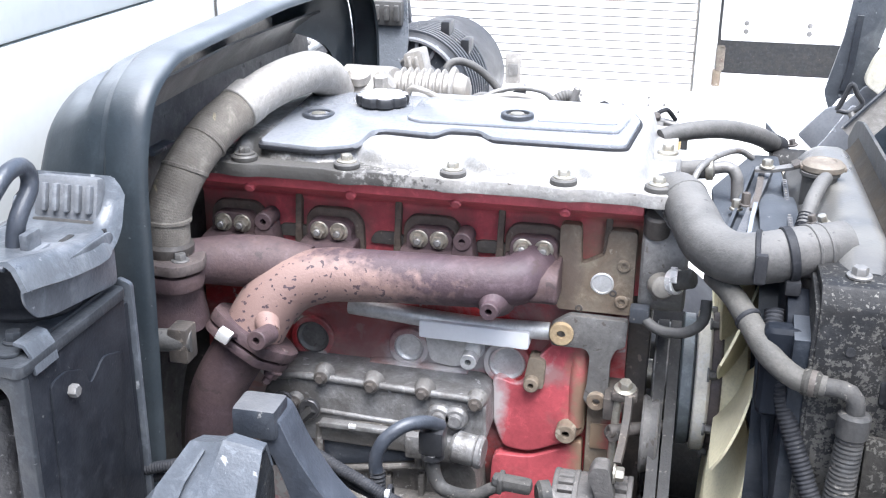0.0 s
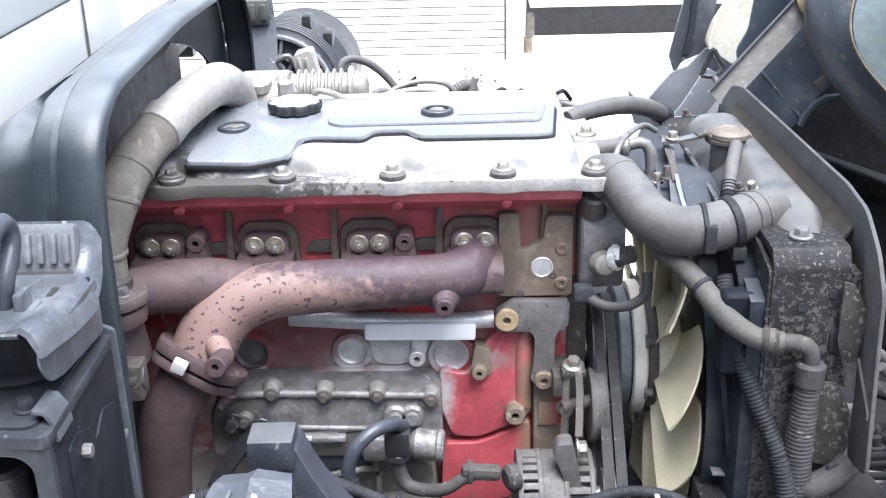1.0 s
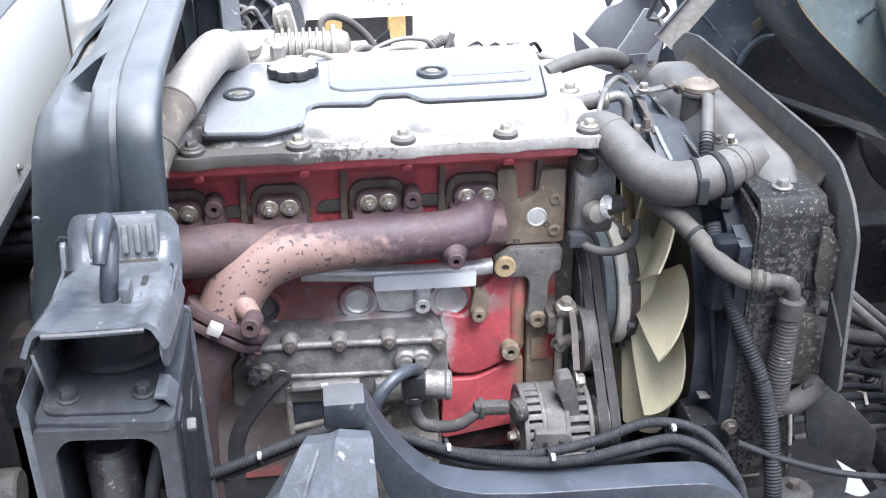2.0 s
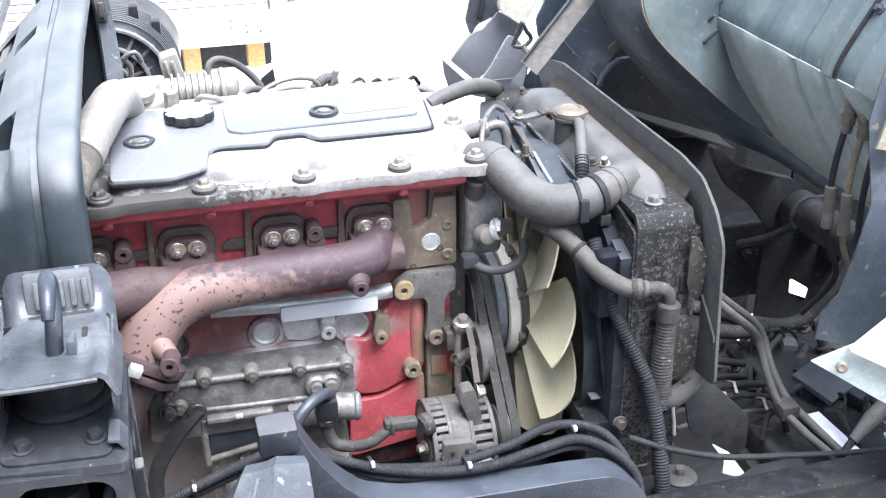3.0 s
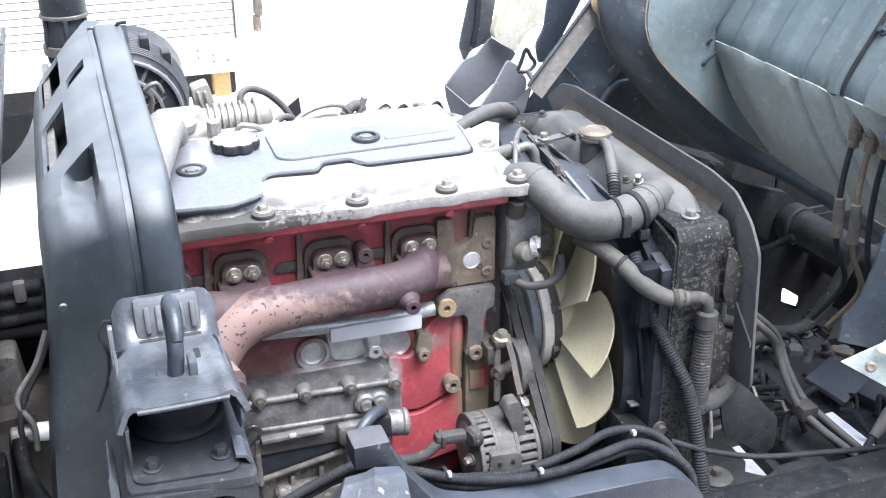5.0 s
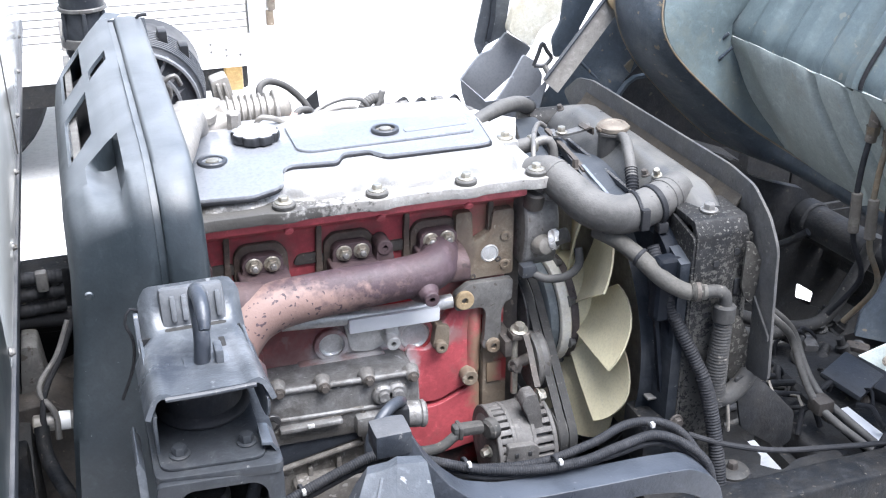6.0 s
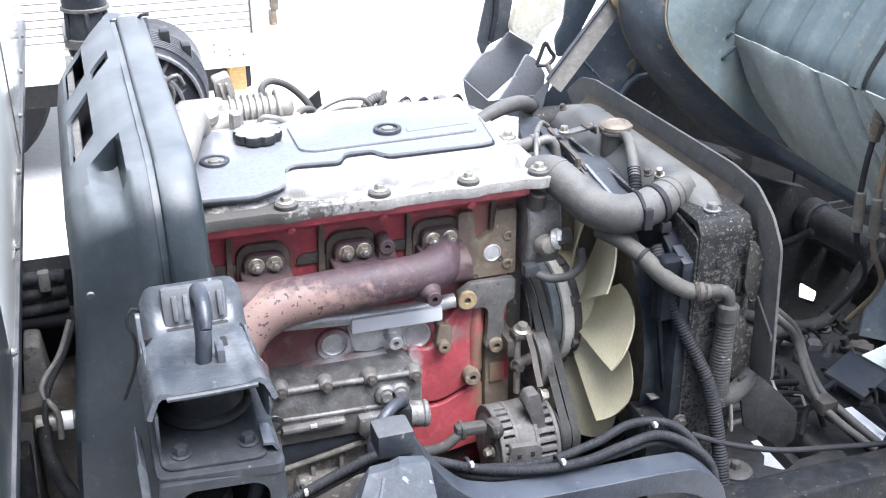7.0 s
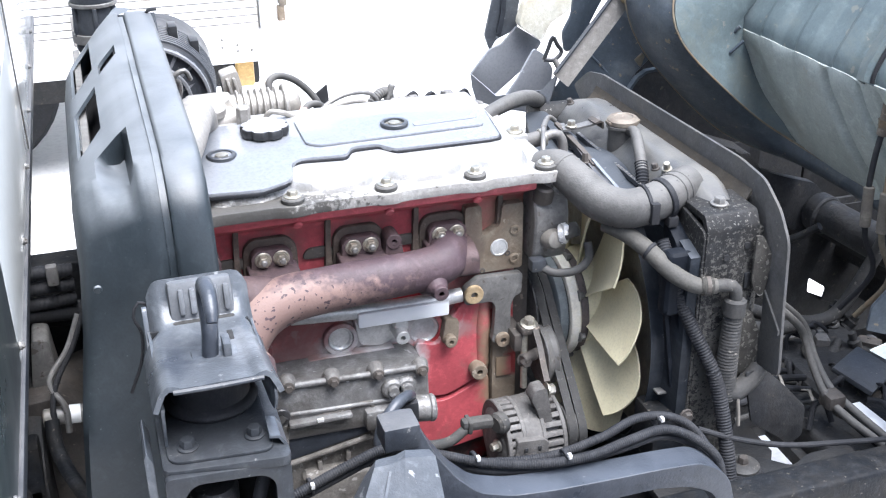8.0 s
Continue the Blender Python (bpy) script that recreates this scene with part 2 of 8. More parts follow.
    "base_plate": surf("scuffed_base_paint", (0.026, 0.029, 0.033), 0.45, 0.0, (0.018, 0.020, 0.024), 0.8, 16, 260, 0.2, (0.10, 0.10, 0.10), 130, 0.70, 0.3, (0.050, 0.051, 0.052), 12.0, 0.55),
    # the top colour paints the highlight on the stay's upward face
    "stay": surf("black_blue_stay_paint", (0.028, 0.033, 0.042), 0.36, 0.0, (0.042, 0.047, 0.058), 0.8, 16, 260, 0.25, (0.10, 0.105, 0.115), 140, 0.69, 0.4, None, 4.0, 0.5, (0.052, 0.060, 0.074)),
    "rail": surf("dirty_frame_paint", (0.009, 0.0105, 0.013), 0.6, 0.0, (0.022, 0.021, 0.020), 0.9, 22, 200, 0.5, (0.075, 0.07, 0.06), 120, 0.66, 0.12),
    # white top colour paints the sky's reflection on the cap
    "cap": surf("sky_sheen_black_plastic", (0.016, 0.017, 0.019), 0.35, 0.0, (0.03, 0.031, 0.034), 0.6, 30, 250, 0.1, None, 40, 0.6, 0.5, None, 4.0, 0.5, (0.40, 0.40, 0.41)),
    "spoke": surf("dusty_pale_plastic", (0.16, 0.165, 0.175), 0.6, 0.0, (0.11, 0.114, 0.12), 0.7, 30, 250, 0.2),
    "core": surf("dusty_radiator_core", (0.34, 0.31, 0.25), 0.8, 0.0, (0.25, 0.23, 0.19), 0.7, 40, 300, 0.4),
    "strap": surf("dirty_tan_foam", (0.20, 0.178, 0.135), 0.85, 0.0, (0.13, 0.115, 0.085), 0.8, 22, 260, 0.4, (0.08, 0.07, 0.055), 90, 0.66),
    "hose_pale": surf("pale_dusty_rubber", (0.060, 0.058, 0.053), 0.75, 0.0, (0.092, 0.087, 0.078), 0.8, 26, 300, 0.3, (0.06, 0.057, 0.053), 110, 0.66, 0.3),
    "pink": surf("pink_plastic", (0.62, 0.36, 0.30), 0.45, 0.0, (0.55, 0.42, 0.34), 0.6, 40, 200, 0.05),
    "pale_plastic": surf("translucent_plastic", (0.17, 0.158, 0.14), 0.45, 0.0, (0.24, 0.22, 0.19), 0.6, 40, 250, 0.1),
    "silver_clip": surf("bright_clip", (0.80, 0.79, 0.77), 0.3, 0.5, (0.7, 0.69, 0.66), 0.4, 60, 250, 0.05, soil=0.12),
}


def salmon_manifold(m):
    """Pale scale left on the hot middle of the casting, broken into flakes."""
    nt = m.node_tree
    n, l = nt.nodes, nt.links
    b = n["Principled BSDF"]
    old = b.inputs["Base Color"].links[0].from_socket
    co = n.new("ShaderNodeTexCoord")
    sep = n.new("ShaderNodeSeparateXYZ")
    l.new(co.outputs["Object"], sep.inputs[0])
    t = n.new("ShaderNodeTexNoise")
    t.inputs["Scale"].default_value, t.inputs["Detail"].default_value, t.inputs["Roughness"].default_value = 60.0, 4.0, 0.6
    l.new(co.outputs["Object"], t.inputs["Vector"])

    def node(op, a, c):
        x = n.new("ShaderNodeMath")
        x.operation = op
        for i, v in enumerate((a, c)):
            if isinstance(v, (int, float)):
                x.inputs[i].default_value = v
            else:
                l.new(v, x.inputs[i])
        return x.outputs[0]

    # flakes survive between the elbow and the first third of the log
    keep = node("MINIMUM", node("MULTIPLY", node("SUBTRACT", 0.21, sep.outputs[0]), 3.0), 0.80)
    keep = node("MINIMUM", keep, node("MULTIPLY", node("SUBTRACT", sep.outputs[0], -0.20), 14.0))
    keep = node("SUBTRACT", keep, node("MULTIPLY", node("MAXIMUM", node("SUBTRACT", sep.outputs[2], 0.078), 0.0), 22.0))
    keep = node("SUBTRACT", keep, node("MULTIPLY", node("MAXIMUM", node("SUBTRACT", -0.02, sep.outputs[2]), 0.0), 22.0))
    val = node("SUBTRACT", node("ADD", keep, node("MULTIPLY", t.outputs[0], 0.9)), 0.72)
    pits = n.new("ShaderNodeTexNoise")
    pits.inputs["Scale"].default_value, pits.inputs["Detail"].default_value = 130.0, 2.0
    l.new(co.outputs["Object"], pits.inputs["Vector"])
    val = node("SUBTRACT", val, node("MULTIPLY", node("GREATER_THAN", pits.outputs[0], 0.635), 2.0))
    r = n.new("ShaderNodeMapRange")
    r.inputs[1].default_value, r.inputs[2].default_value = 0.0, 0.30
    l.new(val, r.inputs[0])
    x = n.new("ShaderNodeMix")
    x.data_type = "RGBA"
    l.new(r.outputs[0], x.inputs[0])
    l.new(old, x.inputs[6])
    x.inputs[7].default_value = (0.172, 0.114, 0.101, 1)
    l.new(x.outputs[2], b.inputs["Base Color"])


salmon_manifold(M["manifold"])


def patch(m, at, size, colour, soft=0.35, grain=26.0, ragged=1.3, amount=0.9):
    """A ragged patch of another colour round a place on the thing: wear, dirt, painted shade."""
    nt = m.node_tree
    n, l = nt.nodes, nt.links
    b = n["Principled BSDF"]
    old = b.inputs["Base Color"].links[0].from_socket
    co = n.new("ShaderNodeTexCoord")
    off = n.new("ShaderNodeVectorMath")
    off.operation = "SUBTRACT"
    l.new(co.outputs["Object"], off.inputs[0])
    off.inputs[1].default_value = at
    div = n.new("ShaderNodeVectorMath")
    div.operation = "DIVIDE"
    l.new(off.outputs[0], div.inputs[0])
    div.inputs[1].default_value = size
    far = n.new("ShaderNodeVectorMath")
    far.operation = "LENGTH"
    l.new(div.outputs[0], far.inputs[0])
    t = n.new("ShaderNodeTexNoise")
    t.inputs["Scale"].default_value, t.inputs["Detail"].default_value, t.inputs["Roughness"].default_value = grain, 6.0, 0.65
    l.new(co.outputs["Object"], t.inputs["Vector"])
    mul = n.new("ShaderNodeMath")
    mul.operation = "MULTIPLY_ADD"
    l.new(t.outputs[0], mul.inputs[0])
    mul.inputs[1].default_value, mul.inputs[2].default_value = ragged, 1.0 - 0.5 * ragged
    dif = n.new("ShaderNodeMath")
    dif.operation = "SUBTRACT"
    l.new(mul.outputs[0], dif.inputs[0])
    l.new(far.outputs["Value"], dif.inputs[1])
    r = n.new("ShaderNodeMapRange")
    r.inputs[2].default_value, r.inputs[4].default_value = soft, amount
    l.new(dif.outputs[0], r.inputs[0])
    x = n.new("ShaderNodeMix")
    x.data_type = "RGBA"
    l.new(r.outputs[0], x.inputs[0])
    l.new(old, x.inputs[6])
    x.inputs[7].default_value = (*colour, 1.0)
    l.new(x.outputs[2], b.inputs["Base Color"])


# places are given from the engine's base point
SILVER, DIRT, OCHRE = (0.46, 0.45, 0.445), (0.23, 0.165, 0.155), (0.20, 0.155, 0.10)
patch(M["red_worn"], (-0.02, -0.10, 0.34), (0.14, 0.2, 0.035), DIRT, 0.5)
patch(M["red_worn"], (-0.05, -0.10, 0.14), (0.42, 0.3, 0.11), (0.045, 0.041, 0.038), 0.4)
patch(M["red_worn"], (0.075, -0.10, 0.365), (0.085, 0.2, 0.042), SILVER, 0.4)
patch(M["red_worn"], (-0.01, -0.10, 0.362), (0.035, 0.2, 0.034), SILVER, 0.4)
patch(M["red_worn"], (0.19, -0.10, 0.40), (0.05, 0.2, 0.05), DIRT, 0.5)
patch(M["red"], (0.112, -0.12, 0.30), (0.026, 0.2, 0.075), SILVER, 0.6, 40.0)
patch(M["red"], (0.165, -0.12, 0.35), (0.06, 0.2, 0.020), (0.30, 0.17, 0.165), 0.5, 40.0)
patch(M["red"], (0.245, -0.12, 0.27), (0.028, 0.2, 0.12), OCHRE, 0.6, 40.0)
patch(M["red"], (0.27, -0.12, 0.53), (0.085, 0.2, 0.060), (0.205, 0.155, 0.11), 0.7, 30.0)
patch(M["red"], (-0.30, -0.12, 0.53), (0.06, 0.2, 0.06), (0.12, 0.05, 0.045), 0.7, 30.0)
patch(M["red_worn"], (0.205, -0.10, 0.34), (0.085, 0.3, 0.12), (0.30, 0.050, 0.055), 0.6, 24.0, 1.4, 0.75)
patch(M["red_worn"], (-0.06, -0.10, 0.385), (0.10, 0.3, 0.050), (0.15, 0.045, 0.045), 0.6, 24.0, 1.6, 0.8)
patch(M["red"], (0.135, -0.12, 0.365), (0.05, 0.2, 0.035), SILVER, 0.5, 40.0, 1.6, 0.8)
patch(M["red"], (0.235, -0.12, 0.31), (0.030, 0.2, 0.13), (0.22, 0.165, 0.11), 0.6, 45.0, 2.0, 0.8)
patch(M["rust_plate"], (0.285, -0.12, 0.28), (0.03, 0.2, 0.035), (0.28, 0.03, 0.03), 0.4, 30.0)
patch(M["cooler"], (0.0, -0.03, 0.06), (0.17, 0.2, 0.045), (0.06, 0.055, 0.05), 0.6, 34.0)
patch(M["cooler"], (-0.13, -0.03, 0.12), (0.06, 0.2, 0.05), (0.08, 0.072, 0.065), 0.6, 34.0)
# from the cover's base point: shade of the front slope put in as grey
patch(M["cover"], (0.0, -0.130, 0.022), (0.42, 0.018, 0.03), (0.215, 0.208, 0.196), 0.7, 50.0, 1.3)
# from the latch mount's base point: worn, chalky streaks on the plate
patch(M["bracket"], (0.03, 0.02, 0.62), (0.03, 0.05, 0.05), (0.17, 0.18, 0.195), 0.6, 60.0, 2.0, 0.7)
patch(M["bracket"], (-0.03, 0.0, 0.63), (0.022, 0.06, 0.05), (0.035, 0.042, 0.055), 0.6, 70.0, 2.2)
# from the engine's base point: oil smeared on the head round the ports
for px in (-0.235, -0.105, 0.03, 0.16):
    patch(M["red"], (px, -0.12, 0.530), (0.066, 0.2, 0.050), (0.135, 0.092, 0.082), 0.8, 40.0, 1.8, 0.85)
# black specks of soot and dirt at the cover's rear end
patch(M["cover_stained"], (-0.20, -0.15, 0.01), (0.19, 0.09, 0.06), (0.055, 0.052, 0.048), 0.35, 110.0, 2.4)
patch(M["cover"], (-0.26, -0.115, 0.025), (0.15, 0.055, 0.06), (0.075, 0.072, 0.066), 0.5, 120.0, 2.4)
patch(M["cover"], (-0.29, -0.02, 0.03), (0.06, 0.14, 0.06), (0.14, 0.135, 0.125), 0.6, 60.0, 2.0)
patch(M["rust_plate"], (0.205, -0.12, 0.49), (0.02, 0.2, 0.06), (0.10, 0.075, 0.06), 0.5, 40.0)

# from the radiator's base point: dried mud splashed on the lower bracket
patch(M["speckled"], (0.03, -0.33, 0.24), (0.10, 0.30, 0.15), (0.095, 0.092, 0.084), 0.3, 170.0, 8.0, 0.65)

# unseen ground on the near side, painted darker to cut bounced light
patch(M["concrete"], (-0.3, -1.7, 0.0), (4.5, 2.2, 1.0), (0.24, 0.235, 0.23), 0.5, 1.4, 0.8, 0.95)

# ---- building helpers ----
ORIGIN = {}


def smooth(ob, angle=35):
    me = ob.data
    me.shade_smooth()
    me.set_sharp_from_angle(angle=radians(angle))


def thing(name, origin, label, category, group="", kind=""):
    e = new(name)
    e.empty_display_size = 0.05
    e.location = origin
    ORIGIN[e.name] = Vector(origin)
    return tagged(e, label, category, group, kind)


def part(name, bm, material, parent, label="", angle=35):
    """Links a bmesh built in world coordinates as one mesh under a thing or part."""
    o = ORIGIN[parent.name]
    bmesh.ops.translate(bm, verts=bm.verts, vec=-o)
    bmesh.ops.recalc_face_normals(bm, faces=bm.faces)
    me = bpy.data.meshes.new(name)
    bm.to_mesh(me)
    bm.free()
    me.materials.append(material)
    ob = new(name, me)
    ob.parent = parent
    ORIGIN[ob.name] = o
    smooth(ob, angle)
    return tagged(ob, label)


def solo(name, bm, material, label, category, group="", kind="", angle=35, origin=None):
    """A thing of a single mesh, its origin at the middle of its base."""
    bmesh.ops.recalc_face_normals(bm, faces=bm.faces)
    if origin is None:
        cs = [v.co for v in bm.verts]
        origin = Vector((sum(c.x for c in cs) / len(cs), sum(c.y for c in cs) / len(cs), min(c.z for c in cs)))
    bmesh.ops.translate(bm, verts=bm.verts, vec=-Vector(origin))
    me = bpy.data.meshes.new(name)
    bm.to_mesh(me)
    bm.free()
    me.materials.append(material)
    ob = new(name, me)
    ob.location = origin
    ORIGIN[ob.name] = Vector(origin)
    smooth(ob, angle)
    return tagged(ob, label, category, group, kind)


def bevel_sharp(bm, geom_edges, width, seg=2):
    es = [e for e in geom_edges if e.is_valid and len(e.link_faces) == 2 and e.calc_face_angle(0) > 0.5]
    if es and width > 0:
        bmesh.ops.bevel(bm, geom=es, offset=width, segments=seg, profile=0.6, affect="EDGES", clamp_overlap=True)


def box(lo, hi, bevel=0.004, bm=None, m=None, seg=2):
    """A block between two corners, edges rounded, optionally turned by the matrix m about its middle."""
    own = bmesh.new()
    c = (Vector(lo) + Vector(hi)) / 2
    d = Vector(hi) - Vector(lo)
    bmesh.ops.create_cube(own, size=1.0)
    bmesh.ops.scale(own, verts=own.verts, vec=d)
    bevel_sharp(own, own.edges, min(bevel, min(d) * 0.45), seg)
    if m is not None:
        bmesh.ops.transform(own, verts=own.verts, matrix=m)
    bmesh.ops.translate(own, verts=own.verts, vec=c)
    return join(bm, own)


def join(bm, own):
    if bm is None:
        return own
    me = bpy.data.meshes.new("tmp")
    own.to_mesh(me)
    own.free()
    bm.from_mesh(me)
    bpy.data.meshes.remove(me)
    return bm


AXIS = {"x": (1, 2, 0), "y": (0, 2, 1), "z": (0, 1, 2)}


def prism(outline, axis, lo, hi, bevel=0.003, bm=None, seg=2):
    """A flat outline in the two other axes, extruded along an axis from lo to hi."""
    own = bmesh.new()
    a, b, c = AXIS[axis]
    vs = []
    for p in outline:
        co = [0, 0, 0]
        co[a], co[b], co[c] = p[0], p[1], lo
        vs.append(own.verts.new(co))
    f = own.faces.new(vs)
    r = bmesh.ops.extrude_face_region(own, geom=[f])
    move = Vector((0, 0, 0))
    move[c] = hi - lo
    bmesh.ops.translate(own, verts=[g for g in r["geom"] if isinstance(g, bmesh.types.BMVert)], vec=move)
    bmesh.ops.recalc_face_normals(own, faces=own.faces)
    bevel_sharp(own, own.edges, bevel, seg)
    return join(bm, own)


def fillet(points, r, n=5, closed=True):
    """The outline with its corners rounded."""
    out = []
    k = len(points)
    for i, p in enumerate(points):
        p = Vector(p)
        if not closed and i in (0, k - 1):
            out.append(p)
            continue
        a, b = Vector(points[i - 1]) - p, Vector(points[(i + 1) % k]) - p
        d = min(r, a.length * 0.45, b.length * 0.45)
        s, e = p + a.normalized() * d, p + b.normalized() * d
        for j in range(n + 1):
            t = j / n
            out.append((1 - t) ** 2 * s + 2 * t * (1 - t) * p + t * t * e)
    return out


def frame_of(axis_vec):
    return Vector(axis_vec).to_track_quat("Z", "Y").to_matrix().to_4x4()


def lathe(profile, at, axis_vec, seg=24, bm=None):
    """A turned solid: (radius, height) pairs along an axis from a point."""
    own = bmesh.new()
    m = Matrix.Translation(at) @ frame_of(axis_vec)
    rings = []
    for r, h in profile:
        if r < 1e-6:
            rings.append([own.verts.new(m @ Vector((0, 0, h)))])
        else:
            rings.append([own.verts.new(m @ Vector((r * math.cos(2 * math.pi * i / seg), r * math.sin(2 * math.pi * i / seg), h))) for i in range(seg)])
    for p, q in zip(rings, rings[1:]):
        for i in range(seg):
            j = (i + 1) % seg
            if len(p) == 1 and len(q) == 1:
                continue
            if len(p) == 1:
                own.faces.new((p[0], q[j], q[i]))
            elif len(q) == 1:
                own.faces.new((p[i], p[j], q[0]))
            else:
                own.faces.new((p[i], p[j], q[j], q[i]))
    for ring, flip in ((rings[0], True), (rings[-1], False)):
        if len(ring) > 1:
            own.faces.new(ring[::-1] if flip else ring)
    return join(bm, own)


def rod(a, b, r, seg=16, bevel=0.0015, bm=None):
    d = (Vector(b) - Vector(a)).length
    e = min(bevel, r * 0.4, d * 0.3)
    return lathe([(r - e, 0), (r, e), (r, d - e), (r - e, d)], a, Vector(b) - Vector(a), seg, bm)


def ring(at, axis_vec, r_out, r_in, h, seg=24, bm=None):
    """A short tube, open through its middle."""
    e = min(0.0012, h * 0.2)
    own = bmesh.new()
    m = Matrix.Translation(at) @ frame_of(axis_vec)
    prof = [(r_in, 0), (r_out - e, 0), (r_out, e), (r_out, h - e), (r_out - e, h), (r_in, h)]
    rows = [[own.verts.new(m @ Vector((r * math.cos(2 * math.pi * i / seg), r * math.sin(2 * math.pi * i / seg), z))) for i in range(seg)] for r, z in prof]
    for p, q in zip(rows, rows[1:] + rows[:1]):
        for i in range(seg):
            j = (i + 1) % seg
            own.faces.new((p[i], p[j], q[j], q[i]))
    return join(bm, own)


def bolt(at, axis_vec, r=0.008, h=0.008, washer=0.013, wh=0.003, bm=None):
    """A hexagon head on its flange, standing on a point."""
    own = lathe([(washer, 0), (washer, wh * 0.7), (washer * 0.9, wh)], at, axis_vec, 20)
    top = Vector(at) + Vector(axis_vec).normalized() * wh
    lathe([(r, 0), (r, h * 0.8), (r * 0.86, h), (0, h)], top, axis_vec, 6, own)
    return join(bm, own)


def spline(points, step=0.006):
    """A smooth line through the points, as evenly spaced places."""
    P = [Vector(p) for p in points]
    P = [P[0] * 2 - P[1]] + P + [P[-1] * 2 - P[-2]]
    out = []
    for i in range(1, len(P) - 2):
        a, b, c, d = P[i - 1:i + 3]
        n = max(2, int((c - b).length / step))
        for j in range(n):
            t = j / n
            out.append(0.5 * (2 * b + (c - a) * t + (2 * a - 5 * b + 4 * c - d) * t * t + (3 * b - a - 3 * c + d) * t ** 3))
    out.append(P[-2])
    return out


def tube(points, r, seg=16, step=0.006, ribs=0.0, pitch=0.006, bm=None, squash=1.0):
    """A hose or pipe through the points. r: one radius, or one per point; ribs: depth of its corrugation."""
    line = spline(points, step if not ribs else min(step, pitch / 4))
    own = bmesh.new()
    total = [0.0]
    for p, q in zip(line, line[1:]):
        total.append(total[-1] + (q - p).length)
    k = len(points) - 1
    marks = [0.0]
    near = [min(range(len(line)), key=lambda i: (line[i] - Vector(p)).length) for p in points]
    marks = [total[i] for i in near]
    rows = []
    up = None
    for i, p in enumerate(line):
        d = (line[min(i + 1, len(line) - 1)] - line[max(i - 1, 0)]).normalized()
        if up is None:
            up = d.orthogonal().normalized()
        up = (up - d * up.dot(d)).normalized()
        side = d.cross(up)
        rad = r if isinstance(r, (int, float)) else float(np.interp(total[i], marks, r))
        if ribs:
            rad += ribs * (0.5 + 0.5 * math.cos(2 * math.pi * total[i] / pitch)) - ribs / 2
        rows.append([own.verts.new(p + up * rad * math.cos(2 * math.pi * j / seg) + side * rad * squash * math.sin(2 * math.pi * j / seg)) for j in range(seg)])
    for p, q in zip(rows, rows[1:]):
        for j in range(seg):
            own.faces.new((p[j], p[(j + 1) % seg], q[(j + 1) % seg], q[j]))
    own.faces.new(rows[0][::-1])
    own.faces.new(rows[-1])
    return join(bm, own)


def sheet(rows, thick, bm=None):
    """A curved sheet over a grid of places, given a thickness along its normals."""
    own = bmesh.new()
    g = [[own.verts.new(p) for p in row] for row in rows]
    for a, b in zip(g, g[1:]):
        for i in range(len(a) - 1):
            own.faces.new((a[i], a[i + 1], b[i + 1], b[i]))
    bmesh.ops.recalc_face_normals(own, faces=own.faces)
    own.normal_update()
    bmesh.ops.solidify(own, geom=own.faces[:], thickness=thick)
    return join(bm, own)


def band(line, wide, thick, up=(0, 0, 1), bm=None):
    """A flat strip along a line; wide runs along up."""
    own = bmesh.new()
    u = Vector(up).normalized()
    rows = []
    for i, p in enumerate(line):
        d = (Vector(line[min(i + 1, len(line) - 1)]) - Vector(line[max(i - 1, 0)])).normalized()
        s = d.cross(u).normalized()
        w = d.cross(s).normalized() * -1
        rows.append([own.verts.new(Vector(p) + w * a * wide / 2 + s * b * thick / 2) for a, b in ((-1, -1), (1, -1), (1, 1), (-1, 1))])
    for p, q in zip(rows, rows[1:]):
        for j in range(4):
            own.faces.new((p[j], p[(j + 1) % 4], q[(j + 1) % 4], q[j]))
    own.faces.new(rows[0][::-1])
    own.faces.new(rows[-1])
    bmesh.ops.recalc_face_normals(own, faces=own.faces)
    return join(bm, own)


# ---- engine ----
BOLTS = [-0.563, -0.430, -0.297, -0.164, -0.054]
PORTS = [-0.593, -0.462, -0.331, -0.199]
TOWARD = (0, -1, 0)


